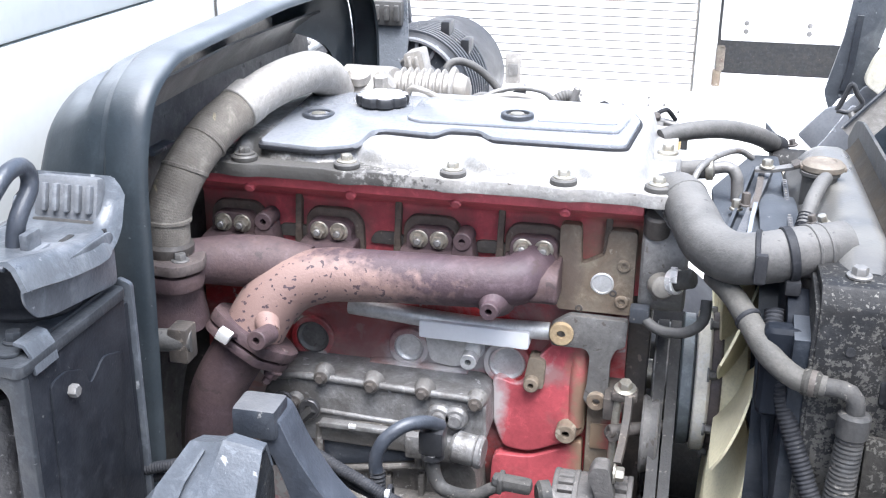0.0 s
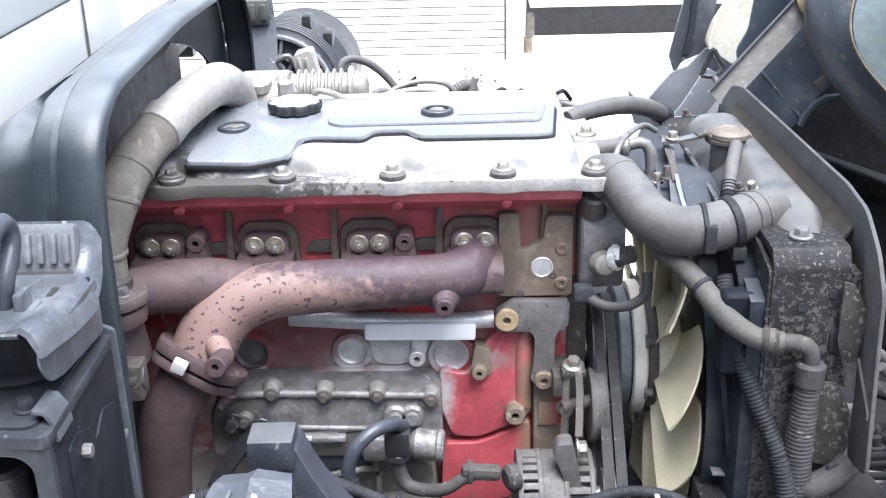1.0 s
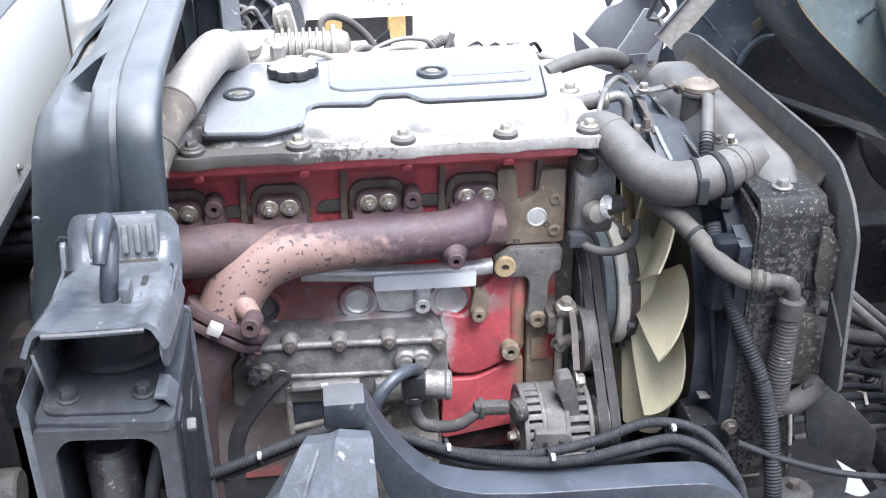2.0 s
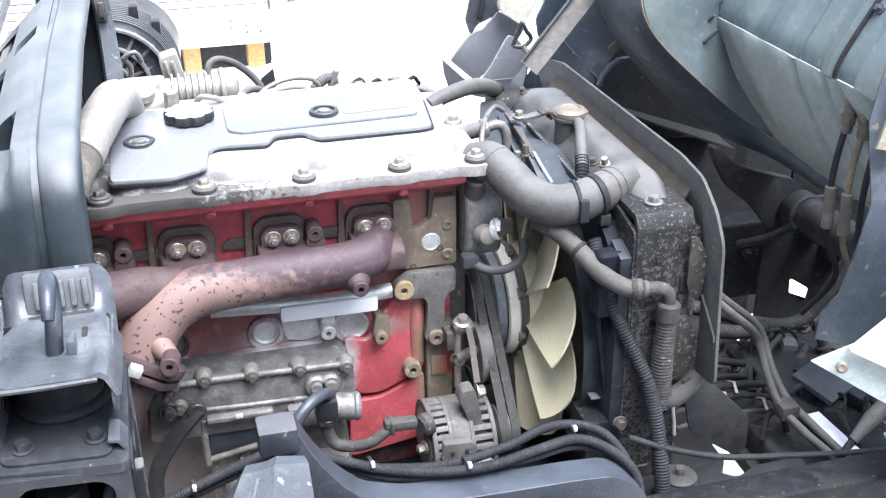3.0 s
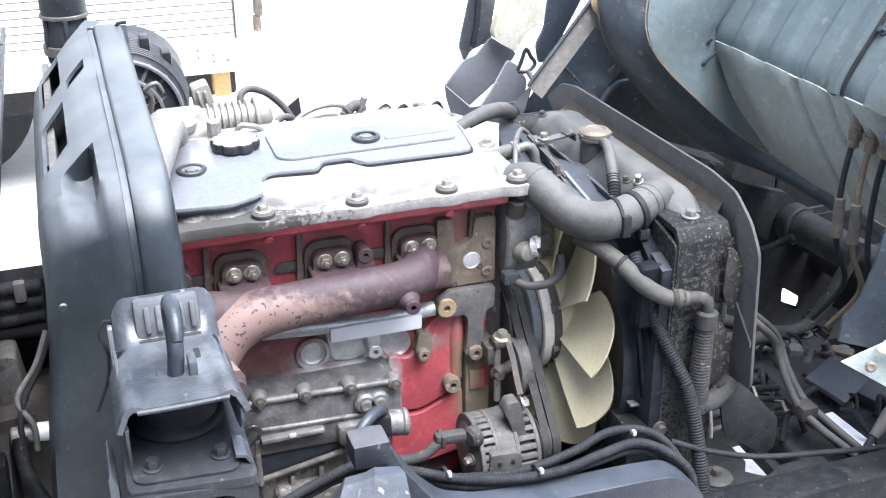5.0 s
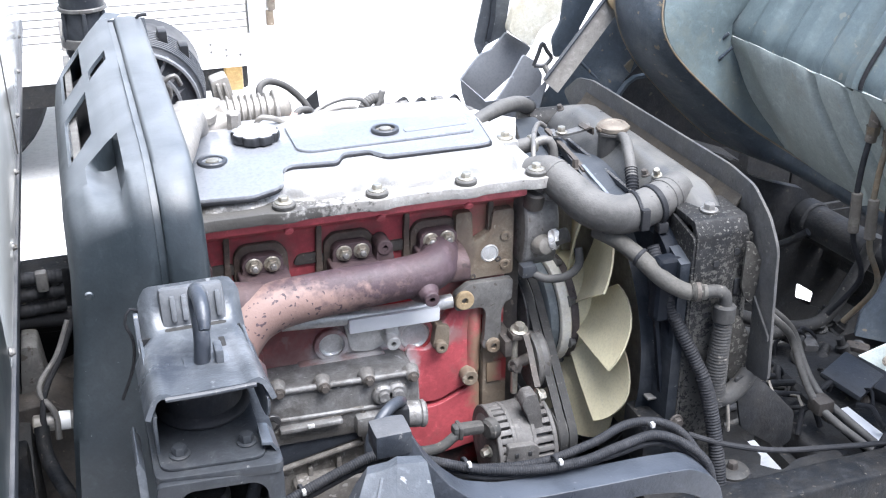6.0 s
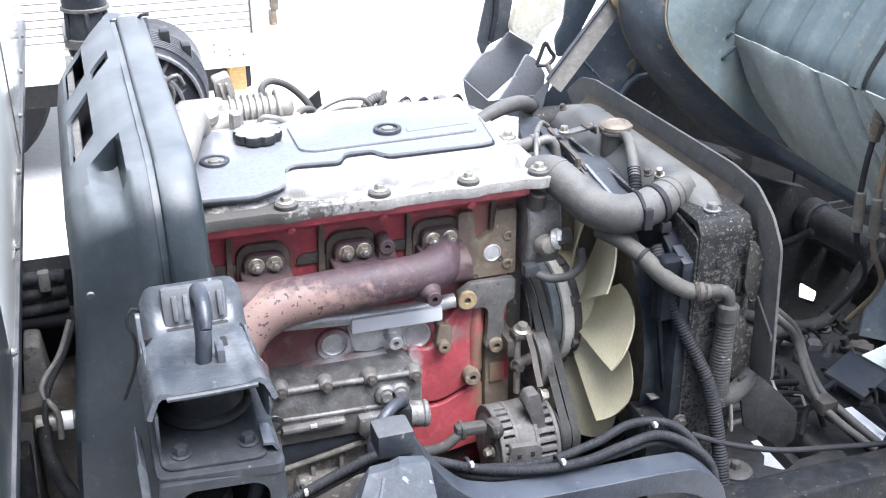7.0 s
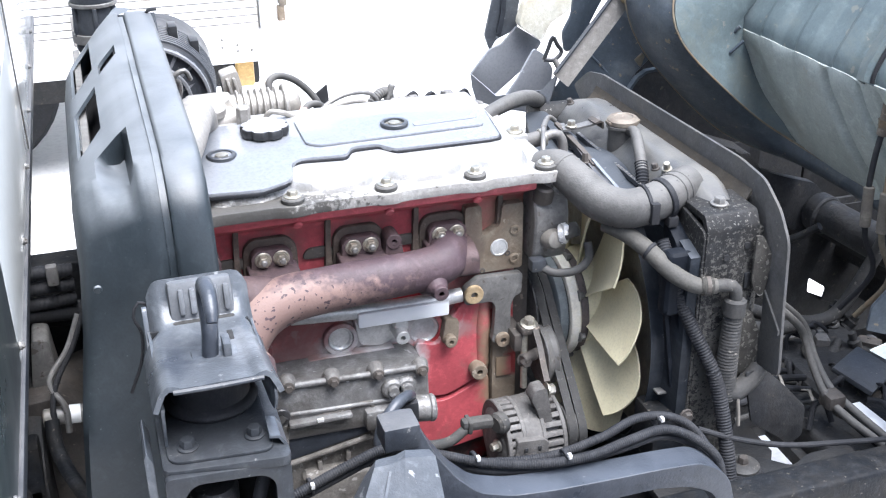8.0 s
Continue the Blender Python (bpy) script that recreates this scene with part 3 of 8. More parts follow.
def build_block():
    e = thing("engine", (-0.36, 1.36, 0.52), "red painted four cylinder diesel engine with worn and dusty paint", "engine")
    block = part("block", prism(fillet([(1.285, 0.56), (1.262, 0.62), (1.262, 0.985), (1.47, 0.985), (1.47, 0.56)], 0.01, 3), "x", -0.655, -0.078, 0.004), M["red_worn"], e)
    # cylinder head: leans out under the cover flange
    head = part("cylinder_head", prism([(1.204, 1.126), (1.206, 1.112), (1.252, 1.088), (1.256, 1.080), (1.256, 0.988), (1.47, 0.988), (1.47, 1.126)], "x", -0.645, -0.068, 0.003), M["red"], e)
    for x in BOLTS[:4]:
        part("stud_boss", rod((x + 0.004, 1.215, 1.112), (x + 0.004, 1.206, 1.106), 0.007, 12), M["red"], head)
        part("web", prism(fillet([(x + 0.046, 0.99), (x + 0.060, 0.99), (x + 0.057, 1.045), (x + 0.059, 1.092), (x + 0.051, 1.092), (x + 0.049, 1.045)], 0.004, 3), "y", 1.246, 1.258, 0.003), M["port_grime"], head)
    # oily port faces behind the manifold feet
    for x in PORTS:
        part("port_face", prism(fillet([(x - 0.042, 0.985), (x + 0.042, 0.985), (x + 0.040, 1.058), (x + 0.026, 1.075), (x - 0.026, 1.075), (x - 0.038, 1.062)], 0.014, 4), "y", 1.2475, 1.26, 0.005), M["port_grime"], head)
    # dark slips put in for the shaded hollows between the ports
    for x in (PORTS[0] + 0.075, PORTS[1] + 0.072, PORTS[2] + 0.075):
        part("hollow_shade", prism(fillet([(x - 0.026, 1.03), (x + 0.026, 1.03), (x + 0.018, 1.047), (x - 0.018, 1.047)], 0.008, 3), "y", 1.251, 1.258, 0.002), M["grime"], head)
    # rusty front mounting pad on the head
    pad = part("mounting_pad", prism(fillet([(-0.168, 0.968), (-0.074, 0.968), (-0.074, 1.078), (-0.108, 1.078), (-0.112, 1.045), (-0.140, 1.03), (-0.142, 1.082), (-0.168, 1.082)], 0.006, 3), "y", 1.240, 1.258, 0.002), M["rust_plate"], head)
    part("core_plug", lathe([(0.0145, 0), (0.0145, 0.0025), (0.0125, 0.0035), (0.0115, 0.0022), (0, 0.0026)], (-0.113, 1.242, 1.008), TOWARD, 24), M["bare"], pad)
    for z in (1.034, 0.986):
        part("bolt_hole", ring((-0.088, 1.243, z), TOWARD, 0.0085, 0.0045, 0.006, 16), M["rust_plate"], pad)
    for x, z in ((-0.150, 0.962), (-0.109, 0.986)):
        part("small_hole", ring((x + 0.01, 1.242, z + 0.01), TOWARD, 0.005, 0.0025, 0.003, 12), M["grime"], pad)
    # T shaped steel bracket below it
    tee = part("tee_bracket", prism(fillet([(-0.172, 0.922), (-0.128, 0.922), (-0.122, 0.912), (-0.124, 0.868), (-0.128, 0.850), (-0.113, 0.838), (-0.096, 0.848), (-0.096, 0.910), (-0.090, 0.925), (-0.079, 0.928), (-0.077, 0.964), (-0.150, 0.966), (-0.174, 0.950)], 0.006, 3), "y", 1.228, 1.242, 0.002), M["dull"], e, "flat grey steel bracket with a rusty ear")
    part("ear", ring((-0.159, 1.231, 0.941), TOWARD, 0.0155, 0.0055, 0.009, 24), M["rust_ochre"], tee, "ochre rusty eye")
    part("spacer", ring((-0.110, 1.245, 0.852), TOWARD, 0.0125, 0.005, 0.024, 20), M["rust_plate"], tee)
    # block side: core plugs, bosses and raised castings
    for x, z, r in ((-0.499, 0.884, 0.0235), (-0.364, 0.884, 0.0205), (-0.231, 0.876, 0.0250)):
        c = part("plug_seat", ring((x, 1.264, z), TOWARD, r + 0.007, r, 0.010, 32), M["red_worn"], block)
        part("core_plug", lathe([(r, 0), (r, 0.006), (r - 0.002, 0.0075), (r - 0.004, 0.0065), (r - 0.006, 0.003), (r * 0.4, 0.0032), (0, 0.0032)], (x, 1.264, z), TOWARD, 32), M["bare"] if x > -0.45 else M["dull"], c)
    for x, y, z, r, mat in ((-0.276, 1.216, 0.891, 0.0110, "bare"), (-0.195, 1.226, 0.862, 0.0100, "rust_plate"), (-0.147, 1.227, 0.796, 0.0135, "rust_plate")):
        part("threaded_boss", ring((x, 1.265, z), TOWARD, r, r * 0.38, 1.265 - y, 24), M[mat], block)
        part("hole_floor", lathe([(r * 0.4, 0), (0, 0.0)], (x, y + 0.012, z), TOWARD, 12), M["grime"], block)
    part("rib_bar", box((-0.284, 1.232, 0.893), (-0.262, 1.266, 0.925), 0.006), M["bare"], block)
    part("side_lug", prism(fillet([(-0.207, 0.855), (-0.180, 0.852), (-0.178, 0.893), (-0.20, 0.898)], 0.006, 3), "y", 1.238, 1.264, 0.003), M["rust_plate"], block)
    part("jacket_casting", prism(fillet([(-0.345, 0.925), (-0.255, 0.928), (-0.262, 0.882), (-0.300, 0.862), (-0.335, 0.868)], 0.012, 4), "y", 1.252, 1.264, 0.004), M["bare"], block, "silver casting bared of paint")
    part("jacket_step", prism(fillet([(-0.42, 0.862), (-0.28, 0.862), (-0.285, 0.842), (-0.42, 0.836)], 0.008, 3), "y", 1.246, 1.264, 0.004), M["red_worn"], block)
    part("timing_bulge", prism(fillet([(-0.248, 0.862), (-0.212, 0.850), (-0.188, 0.895), (-0.166, 0.922), (-0.128, 0.925), (-0.124, 0.790), (-0.150, 0.772), (-0.195, 0.752), (-0.232, 0.755), (-0.248, 0.80)], 0.012, 4), "y", 1.246, 1.264, 0.014, seg=4), M["red"], block)
    part("lower_bulge", prism(fillet([(-0.245, 0.745), (-0.195, 0.745), (-0.150, 0.765), (-0.126, 0.782), (-0.124, 0.66), (-0.25, 0.64)], 0.012, 4), "y", 1.244, 1.264, 0.006, seg=3), M["red"], block)
    part("upright_rib", tube([(-0.134, 1.255, 0.915), (-0.135, 1.252, 0.87), (-0.136, 1.253, 0.80)], [0.012, 0.0135, 0.012], 16), M["red"], block)
    part("front_edge", box((-0.122, 1.240, 0.60), (-0.080, 1.264, 0.845), 0.005), M["rust_plate"], block)
    part("front_patch", box((-0.116, 1.236, 0.776), (-0.090, 1.2405, 0.812), 0.003), M["red"], block)
    part("mount_foot", box((-0.42, 0.93, 0.575), (-0.30, 1.29, 0.615), 0.01), M["under"], e)
    part("far_mount_foot", box((-0.42, 1.44, 0.575), (-0.30, 1.67, 0.615), 0.01), M["under"], e)
    part("side_pump", box((-0.20, 1.47, 0.60), (-0.06, 1.66, 0.98), 0.02, seg=3), M["grime"], e)
    part("front_case", prism(fillet([(1.27, 0.58), (1.27, 1.05), (1.47, 1.05), (1.47, 0.58)], 0.02, 3), "x", -0.0785, -0.05, 0.005), M["grime"], e)
    part("sump", prism(fillet([(1.29, 0.561), (1.46, 0.561), (1.42, 0.44), (1.32, 0.44)], 0.02, 3), "x", -0.62, -0.12, 0.006), M["under"], e)
    part("bell_housing", lathe([(0.17, 0), (0.175, 0.02), (0.15, 0.10), (0.12, 0.3), (0.11, 0.5)], (-0.655, 1.38, 0.72), (-1, 0, 0), 32), M["grime"], e)
    # breather pipe with its label above the plugs
    rail = part("breather_pipe", tube([(-0.44, 1.243, 0.944), (-0.40, 1.240, 0.942), (-0.28, 1.240, 0.934), (-0.175, 1.240, 0.936)], [0.0125, 0.012, 0.012, 0.0115], 18), M["bare"], e, "silver tube with a white label wrapped round")
    part("label_sleeve", box((-0.343, 1.2225, 0.9150), (-0.199, 1.252, 0.9395), 0.004, m=Matrix.Rotation(radians(1.0), 4, "Y")), M["label"], rail, "blank white label sleeve")
    return e


build_block()


def cover_height(x, y):
    """The cover's crown: shoulders set back round the bolts, rounded front and ends."""
    back = 0.0
    for bx in BOLTS:
        back = max(back, math.exp(-((x - bx) / 0.024) ** 2))
    near = (y - 1.2175 - 0.020 * back) / 0.018
    far = (1.512 - y) / 0.018
    right = (-0.066 - 0.014 * math.exp(-((y - 1.21) / 0.025) ** 2) - x) / 0.014
    left = (x + 0.592) / 0.014
    h = 1.0
    for s in (near, far, right, left):
        s = min(max(s, 0.0), 1.0)
        h *= math.sin(s * math.pi / 2) ** 0.8
    return 1.1425 + h * (0.0215 + 0.085 * max(0, y - 1.235) * max(0.0, 1 - (y - 1.235) * 1.9))


def build_cover():
    c = thing("valve_cover", (-0.32, 1.35, 1.126), "silver cast aluminium valve cover dusty and stained at one end", "engine cover")
    flange = []
    for i in range(61):
        x = -0.608 + i * (0.568 / 60)
        out = max(math.exp(-((x - b) / 0.019) ** 4) for b in BOLTS)
        flange.append((x, 1.1945 - 0.006 * out))
    flange += [(-0.036, 1.20), (-0.036, 1.515), (-0.608, 1.515)]
    fl = part("flange", prism(flange, "z", 1.1265, 1.1435, 0.0022), M["cover_stained"], c)
    own = bmesh.new()
    nx, ny = 150, 64
    ys = [1.2 + 0.10 * (j / 40) if j < 40 else 1.30 + 0.215 * ((j - 40) / 24) for j in range(ny + 1)]
    grid = [[own.verts.new((-0.6 + 0.555 * i / nx, y, cover_height(-0.6 + 0.555 * i / nx, y))) for y in ys] for i in range(nx + 1)]
    for a, b in zip(grid, grid[1:]):
        for j in range(ny):
            own.faces.new((a[j], b[j], b[j + 1], a[j + 1]))
    part("crown", own, M["cover"], c, angle=60)
    for i, x in enumerate(BOLTS):
        g = part("rubber_grommet", lathe([(0.0150, 0), (0.0162, 0.002), (0.0162, 0.0065), (0.0145, 0.0085), (0, 0.0085)], (x, 1.2085, 1.1425), (0, 0, 1), 24), M["rubber"] if i else M["cover_stained"], c)
        part("bolt", bolt((x, 1.2085, 1.1508), (0, 0, 1), 0.0075, 0.0065, 0.0125, 0.0028), M["steel"] if i else M["cover_stained"], g)
    part("end_bolt_block", box((-0.066, 1.33, 1.1), (-0.03, 1.365, 1.15), 0.006), M["cover"], c)
    part("end_bolt", bolt((-0.048, 1.347, 1.149), (0, 0, 1), 0.0075, 0.007, 0.0135, 0.006), M["steel"], c)

    # raised painted plate on the crown
    def raise_plate(outline, up, thick, bevel):
        b = prism(outline, "z", 0.0, thick, bevel)
        for v in b.verts:
            v.co.z += cover_height(max(min(v.co.x, -0.1), -0.55), max(v.co.y, 1.262)) + up - max(0, 1.262 - v.co.y) * 0.22
        return b

    low = fillet([(-0.548, 1.222), (-0.470, 1.216), (-0.432, 1.228), (-0.422, 1.238), (-0.416, 1.274), (-0.400, 1.284), (-0.335, 1.278), (-0.322, 1.302), (-0.284, 1.302), (-0.264, 1.278), (-0.118, 1.276), (-0.098, 1.280), (-0.086, 1.385), (-0.10, 1.44), (-0.548, 1.44)], 0.008, 4)
    plate = part("top_plate", raise_plate(low, -0.001, 0.009, 0.003), M["plate"], c, "blue grey painted raised plate")
    part("plate_outline", raise_plate([Vector(p) + (Vector(p) - Vector((-0.32, 1.34))).normalized() * 0.0035 for p in low], -0.0015, 0.0052, 0.001), M["rubber_dark"], plate)
    part("upper_step", raise_plate(fillet([(-0.385, 1.325), (-0.366, 1.312), (-0.110, 1.318), (-0.098, 1.385), (-0.11, 1.42), (-0.385, 1.42)], 0.008, 4), 0.007, 0.005, 0.003), M["plate"], plate)
    part("long_groove", raise_plate(fillet([(-0.215, 1.338), (-0.115, 1.342), (-0.113, 1.352), (-0.215, 1.352)], 0.004, 3), 0.011, 0.0022, 0.0008), M["plate"], plate)
    for x, y, lift in ((-0.507, 1.332, 0.0035), (-0.243, 1.352, 0.0135)):
        z = cover_height(x, y) + lift
        w = part("seal_washer", ring((x, y, z - 0.003), (0, 0.02, 1), 0.0215, 0.0155, 0.007, 28), M["plastic_dusty"], plate)
        part("centre_bolt", lathe([(0.0155, 0), (0.0150, 0.002), (0.0095, 0.0025), (0.0090, 0.0055), (0.006, 0.0062), (0, 0.0055)], (x, y, z - 0.002), (0, 0, 1), 20), M["steel"], w)


build_cover()


def build_cap():
    z = cover_height(-0.434, 1.385) + 0.006
    own = bmesh.new()
    n = 96
    rows = []
    for r, h in ((0.030, 0.0), (0.0355, 0.003), (0.0365, 0.006), (0.0365, 0.0125), (0.0345, 0.0155), (0.029, 0.0165), (0.024, 0.0158), (0.012, 0.0158), (0.001, 0.0158)):
        row = []
        for i in range(n):
            a = 2 * math.pi * i / n
            lobe = 1 - 0.11 * max(0.0, math.cos(8 * a)) ** 2 * (1 if r > 0.028 else 0)
            row.append(own.verts.new((-0.434 + r * lobe * math.cos(a), 1.388 + r * lobe * math.sin(a), z + h)))
        rows.append(row)
    for p, q in zip(rows, rows[1:]):
        for i in range(n):
            own.faces.new((p[i], p[(i + 1) % n], q[(i + 1) % n], q[i]))
    own.faces.new(rows[0][::-1])
    own.faces.new(rows[-1])
    solo("oil_filler_cap", own, M["cap"], "black fluted plastic oil filler cap with a painted sky sheen on the valve cover", "cap")


build_cap()


def oriented(outline, at, axis_vec, along, lo, hi, bevel=0.003, bm=None):
    """A flat outline extruded along any axis; its first coordinate runs along the given direction."""
    own = prism(outline, "z", lo, hi, bevel)
    z = Vector(axis_vec).normalized()
    x = (Vector(along) - z * Vector(along).dot(z)).normalized()
    y = z.cross(x)
    m = Matrix(((x.x, y.x, z.x, at[0]), (x.y, y.y, z.y, at[1]), (x.z, y.z, z.z, at[2]), (0, 0, 0, 1)))
    bmesh.ops.transform(own, verts=own.verts, matrix=m)
    return join(bm, own)


def build_manifold():
    m = thing("exhaust_manifold", (-0.42, 1.17, 0.95), "heat burnt purple brown iron exhaust manifold with flaking pale scale", "manifold")
    part("log", tube([(-0.198, 1.252, 1.026), (-0.199, 1.228, 1.024), (-0.212, 1.204, 1.019), (-0.245, 1.192, 1.016), (-0.31, 1.187, 1.015), (-0.40, 1.183, 1.013), (-0.452, 1.179, 1.010), (-0.490, 1.173, 0.999), (-0.514, 1.165, 0.980), (-0.528, 1.158, 0.960), (-0.538, 1.152, 0.940)],
                     [0.030, 0.0315, 0.0315, 0.0310, 0.0315, 0.0330, 0.0345, 0.0370, 0.0385, 0.0390, 0.0390], 32, 0.004), M["manifold"], m)
    part("rear_branch", tube([(-0.475, 1.188, 1.012), (-0.525, 1.184, 1.018), (-0.570, 1.170, 1.022), (-0.605, 1.150, 1.026), (-0.632, 1.130, 1.028)], [0.030, 0.034, 0.033, 0.029, 0.027], 26), M["burnt"], m)
    part("branch_collar", lathe([(0.024, 0), (0.031, 0.004), (0.031, 0.012), (0.026, 0.016)], (-0.612, 1.145, 1.026), (-0.8, -0.6, 0.05), 24), M["burnt"], m)
    for i, x in enumerate(PORTS):
        # runner: broad ramp from the log up to the port
        ramp = prism(fillet([(1.186, 0.994), (1.186, 1.026), (1.206, 1.037), (1.248, 1.040), (1.248, 0.990)], 0.010, 4), "x", x - 0.036, x + 0.036, 0.010, seg=4)
        part("runner", ramp, M["burnt"], m)
        lobes = []
        for cx, a0, a1 in ((x + 0.0135, -20, 100), (x - 0.0135, 80, 200)):
            lobes += [(cx + 0.0165 * math.cos(radians(a0 + (a1 - a0) * k / 8)), 1.0505 + 0.0145 * math.sin(radians(a0 + (a1 - a0) * k / 8))) for k in range(9)]
        foot = part("port_foot", prism([(x + 0.034, 1.006), (x + 0.036, 1.020), (x + 0.033, 1.034)] + lobes + [(x - 0.033, 1.034), (x - 0.036, 1.020), (x - 0.034, 1.006)], "y", 1.2285, 1.247, 0.003), M["burnt"], m)
        for dx in (-0.013, 0.013):
            nut = part("stud_nut", bolt((x + dx, 1.2295, 1.0505), TOWARD, 0.0092, 0.0080, 0.0122, 0.003), M["brass"], foot)
            part("stud_end", rod((x + dx, 1.222, 1.0505), (x + dx, 1.2150, 1.0505), 0.0048, 12), M["dull"], nut)
    for x, z in ((-0.546, 1.060), (-0.286, 1.056)):
        part("shield_boss", ring((x, 1.248, z), TOWARD, 0.0118, 0.0042, 0.034, 20), M["burnt"], m)
        part("hole_floor", lathe([(0.0045, 0), (0, 0)], (x, 1.228, z), TOWARD, 12), M["grime"], m)
        part("boss_web", prism(fillet([(x - 0.011, 1.055), (x - 0.016, 1.015), (x + 0.018, 1.015), (x + 0.011, 1.055)], 0.004, 3), "y", 1.216, 1.245, 0.005), M["burnt"], m)
    part("lower_boss", ring((-0.238, 1.184, 0.998), (0, -1, 0.02), 0.0112, 0.0042, 0.043, 22), M["manifold"], m)
    part("boss_cone", lathe([(0.027, 0), (0.019, 0.012), (0.0142, 0.026), (0.0122, 0.032)], (-0.238, 1.184, 1.000), (0, -1, -0.08), 22), M["manifold"], m)
    part("lower_boss_floor", lathe([(0.0048, 0), (0, 0)], (-0.238, 1.150, 0.998), TOWARD, 12), M["grime"], m)
    # outlet flange, two thick plates with a gap, square to the downpipe
    ax = Vector((-0.50, -0.28, -0.82)).normalized()
    along = Vector((0.80, -0.25, -0.42))
    shape = fillet([(-0.050, -0.036), (-0.020, -0.050), (0.030, -0.050), (0.058, -0.034), (0.062, 0.000), (0.046, 0.042), (0.000, 0.052), (-0.042, 0.044), (-0.055, 0.006)], 0.012, 4)
    at = Vector((-0.538, 1.150, 0.941))
    fl = part("outlet_flange", oriented(shape, at, ax, along, -0.002, 0.013, 0.003), M["burnt"], m)
    part("flange_boss", ring((-0.500, 1.106, 0.958), (-0.10, -0.97, 0.16), 0.0125, 0.0045, 0.036, 22), M["burnt"], fl)
    part("boss_floor", lathe([(0.005, 0), (0, 0)], (-0.5025, 1.080, 0.9625), (-0.10, -0.97, 0.16), 12), M["grime"], fl)
    part("flange_web", tube([(-0.500, 1.108, 0.957), (-0.512, 1.128, 0.962), (-0.520, 1.150, 0.97)], [0.012, 0.016, 0.022], 18), M["manifold"], fl)
    pipe = thing("exhaust_pipe", (-0.585, 1.14, 0.62), "dark rusty brown exhaust downpipe below the manifold", "pipe")
    part("clamp_flange", oriented([p * 0.97 for p in shape], at, ax, along, 0.0160, 0.0275, 0.003), M["burnt"], pipe)
    part("pipe", tube([at + ax * 0.018, at + ax * 0.040, (-0.583, 1.128, 0.86), (-0.594, 1.128, 0.81), (-0.602, 1.135, 0.74), (-0.604, 1.15, 0.62)], [0.039, 0.0355, 0.0345, 0.0345, 0.0345, 0.0345], 28), M["burnt"], pipe)
    part("clip", box((-0.5545, 1.069, 0.957), (-0.5375, 1.083, 0.971), 0.002, m=Matrix.Rotation(radians(30), 4, "Y")), M["silver_clip"], pipe, "bright silver clip")
    part("clip_strap", band([(-0.546, 1.084, 0.962), (-0.546, 1.096, 0.955), (-0.548, 1.112, 0.942)], 0.014, 0.004, (1, 0, 0)), M["burnt"], pipe)
    u = (along - ax * along.dot(ax)).normalized()
    tip = at + u * 0.052 - ax * 0.004
    part("stud", rod(tip, tip + ax * 0.052, 0.0055, 12), M["burnt"], pipe)
    part("stud_nut", bolt(tip + ax * 0.030, ax, 0.0095, 0.009, 0.0115), M["burnt"], pipe)


build_manifold()


def build_sleeve_pipe():
    p = thing("insulated_pipe", (-0.60, 1.13, 1.02), "dusty brown insulated turbo pipe with bands under the arch", "pipe")
    part("flange", prism(fillet([(-0.680, 1.078), (-0.598, 1.072), (-0.578, 1.105), (-0.600, 1.165), (-0.680, 1.165)], 0.014, 4), "z", 1.032, 1.046, 0.004), M["iron_grime"], p, "black bolted flange")
    part("lower_flange", prism(fillet([(-0.682, 1.080), (-0.600, 1.074), (-0.582, 1.106), (-0.604, 1.168), (-0.682, 1.168)], 0.014, 4), "z", 1.008, 1.029, 0.005), M["burnt"], p)
    part("turbine_neck", lathe([(0.034, 0), (0.040, 0.02), (0.048, 0.06)], (-0.635, 1.125, 1.012), (-0.1, 0.1, -1), 24), M["burnt"], p)
    for x, y in ((-0.606, 1.098), (-0.662, 1.100)):
        part("flange_bolt", bolt((x, y, 1.045), (0, 0, 1), 0.0075, 0.007, 0.011), M["dull"], p)
    part("collar", lathe([(0.029, 0), (0.031, 0.004), (0.031, 0.014), (0.027, 0.018)], (-0.632, 1.121, 1.044), (0.05, 0, 1), 24), M["grime"], p)
    part("lower_sleeve", tube([(-0.632, 1.122, 1.055), (-0.630, 1.124, 1.095), (-0.617, 1.145, 1.140), (-0.598, 1.192, 1.180), (-0.577, 1.240, 1.203)], [0.027, 0.027, 0.0275, 0.028, 0.028], 24, 0.003, 0.00025, 0.0030), M["sleeve"], p)
    part("band", ring((-0.580, 1.232, 1.200), (0.4, 1, 0.42), 0.0295, 0.027, 0.028, 28), M["sleeve_pale"], p, "pale metal band")
    part("upper_pipe", tube([(-0.578, 1.238, 1.202), (-0.558, 1.290, 1.217), (-0.543, 1.350, 1.222), (-0.533, 1.400, 1.217), (-0.525, 1.435, 1.198), (-0.520, 1.452, 1.175)], [0.0270, 0.0275, 0.0280, 0.0285, 0.0280, 0.026], 24), M["sleeve_pale"], p)
    for a, b in (((-0.631, 1.123, 1.086), (0.05, 0.02, 1)), ((-0.616, 1.147, 1.142), (0.2, 0.5, 1)), ((-0.603, 1.178, 1.170), (0.35, 0.9, 0.75))):
        part("tie", ring(a, b, 0.0292, 0.027, 0.006, 24), M["sleeve"], p)


build_sleeve_pipe()


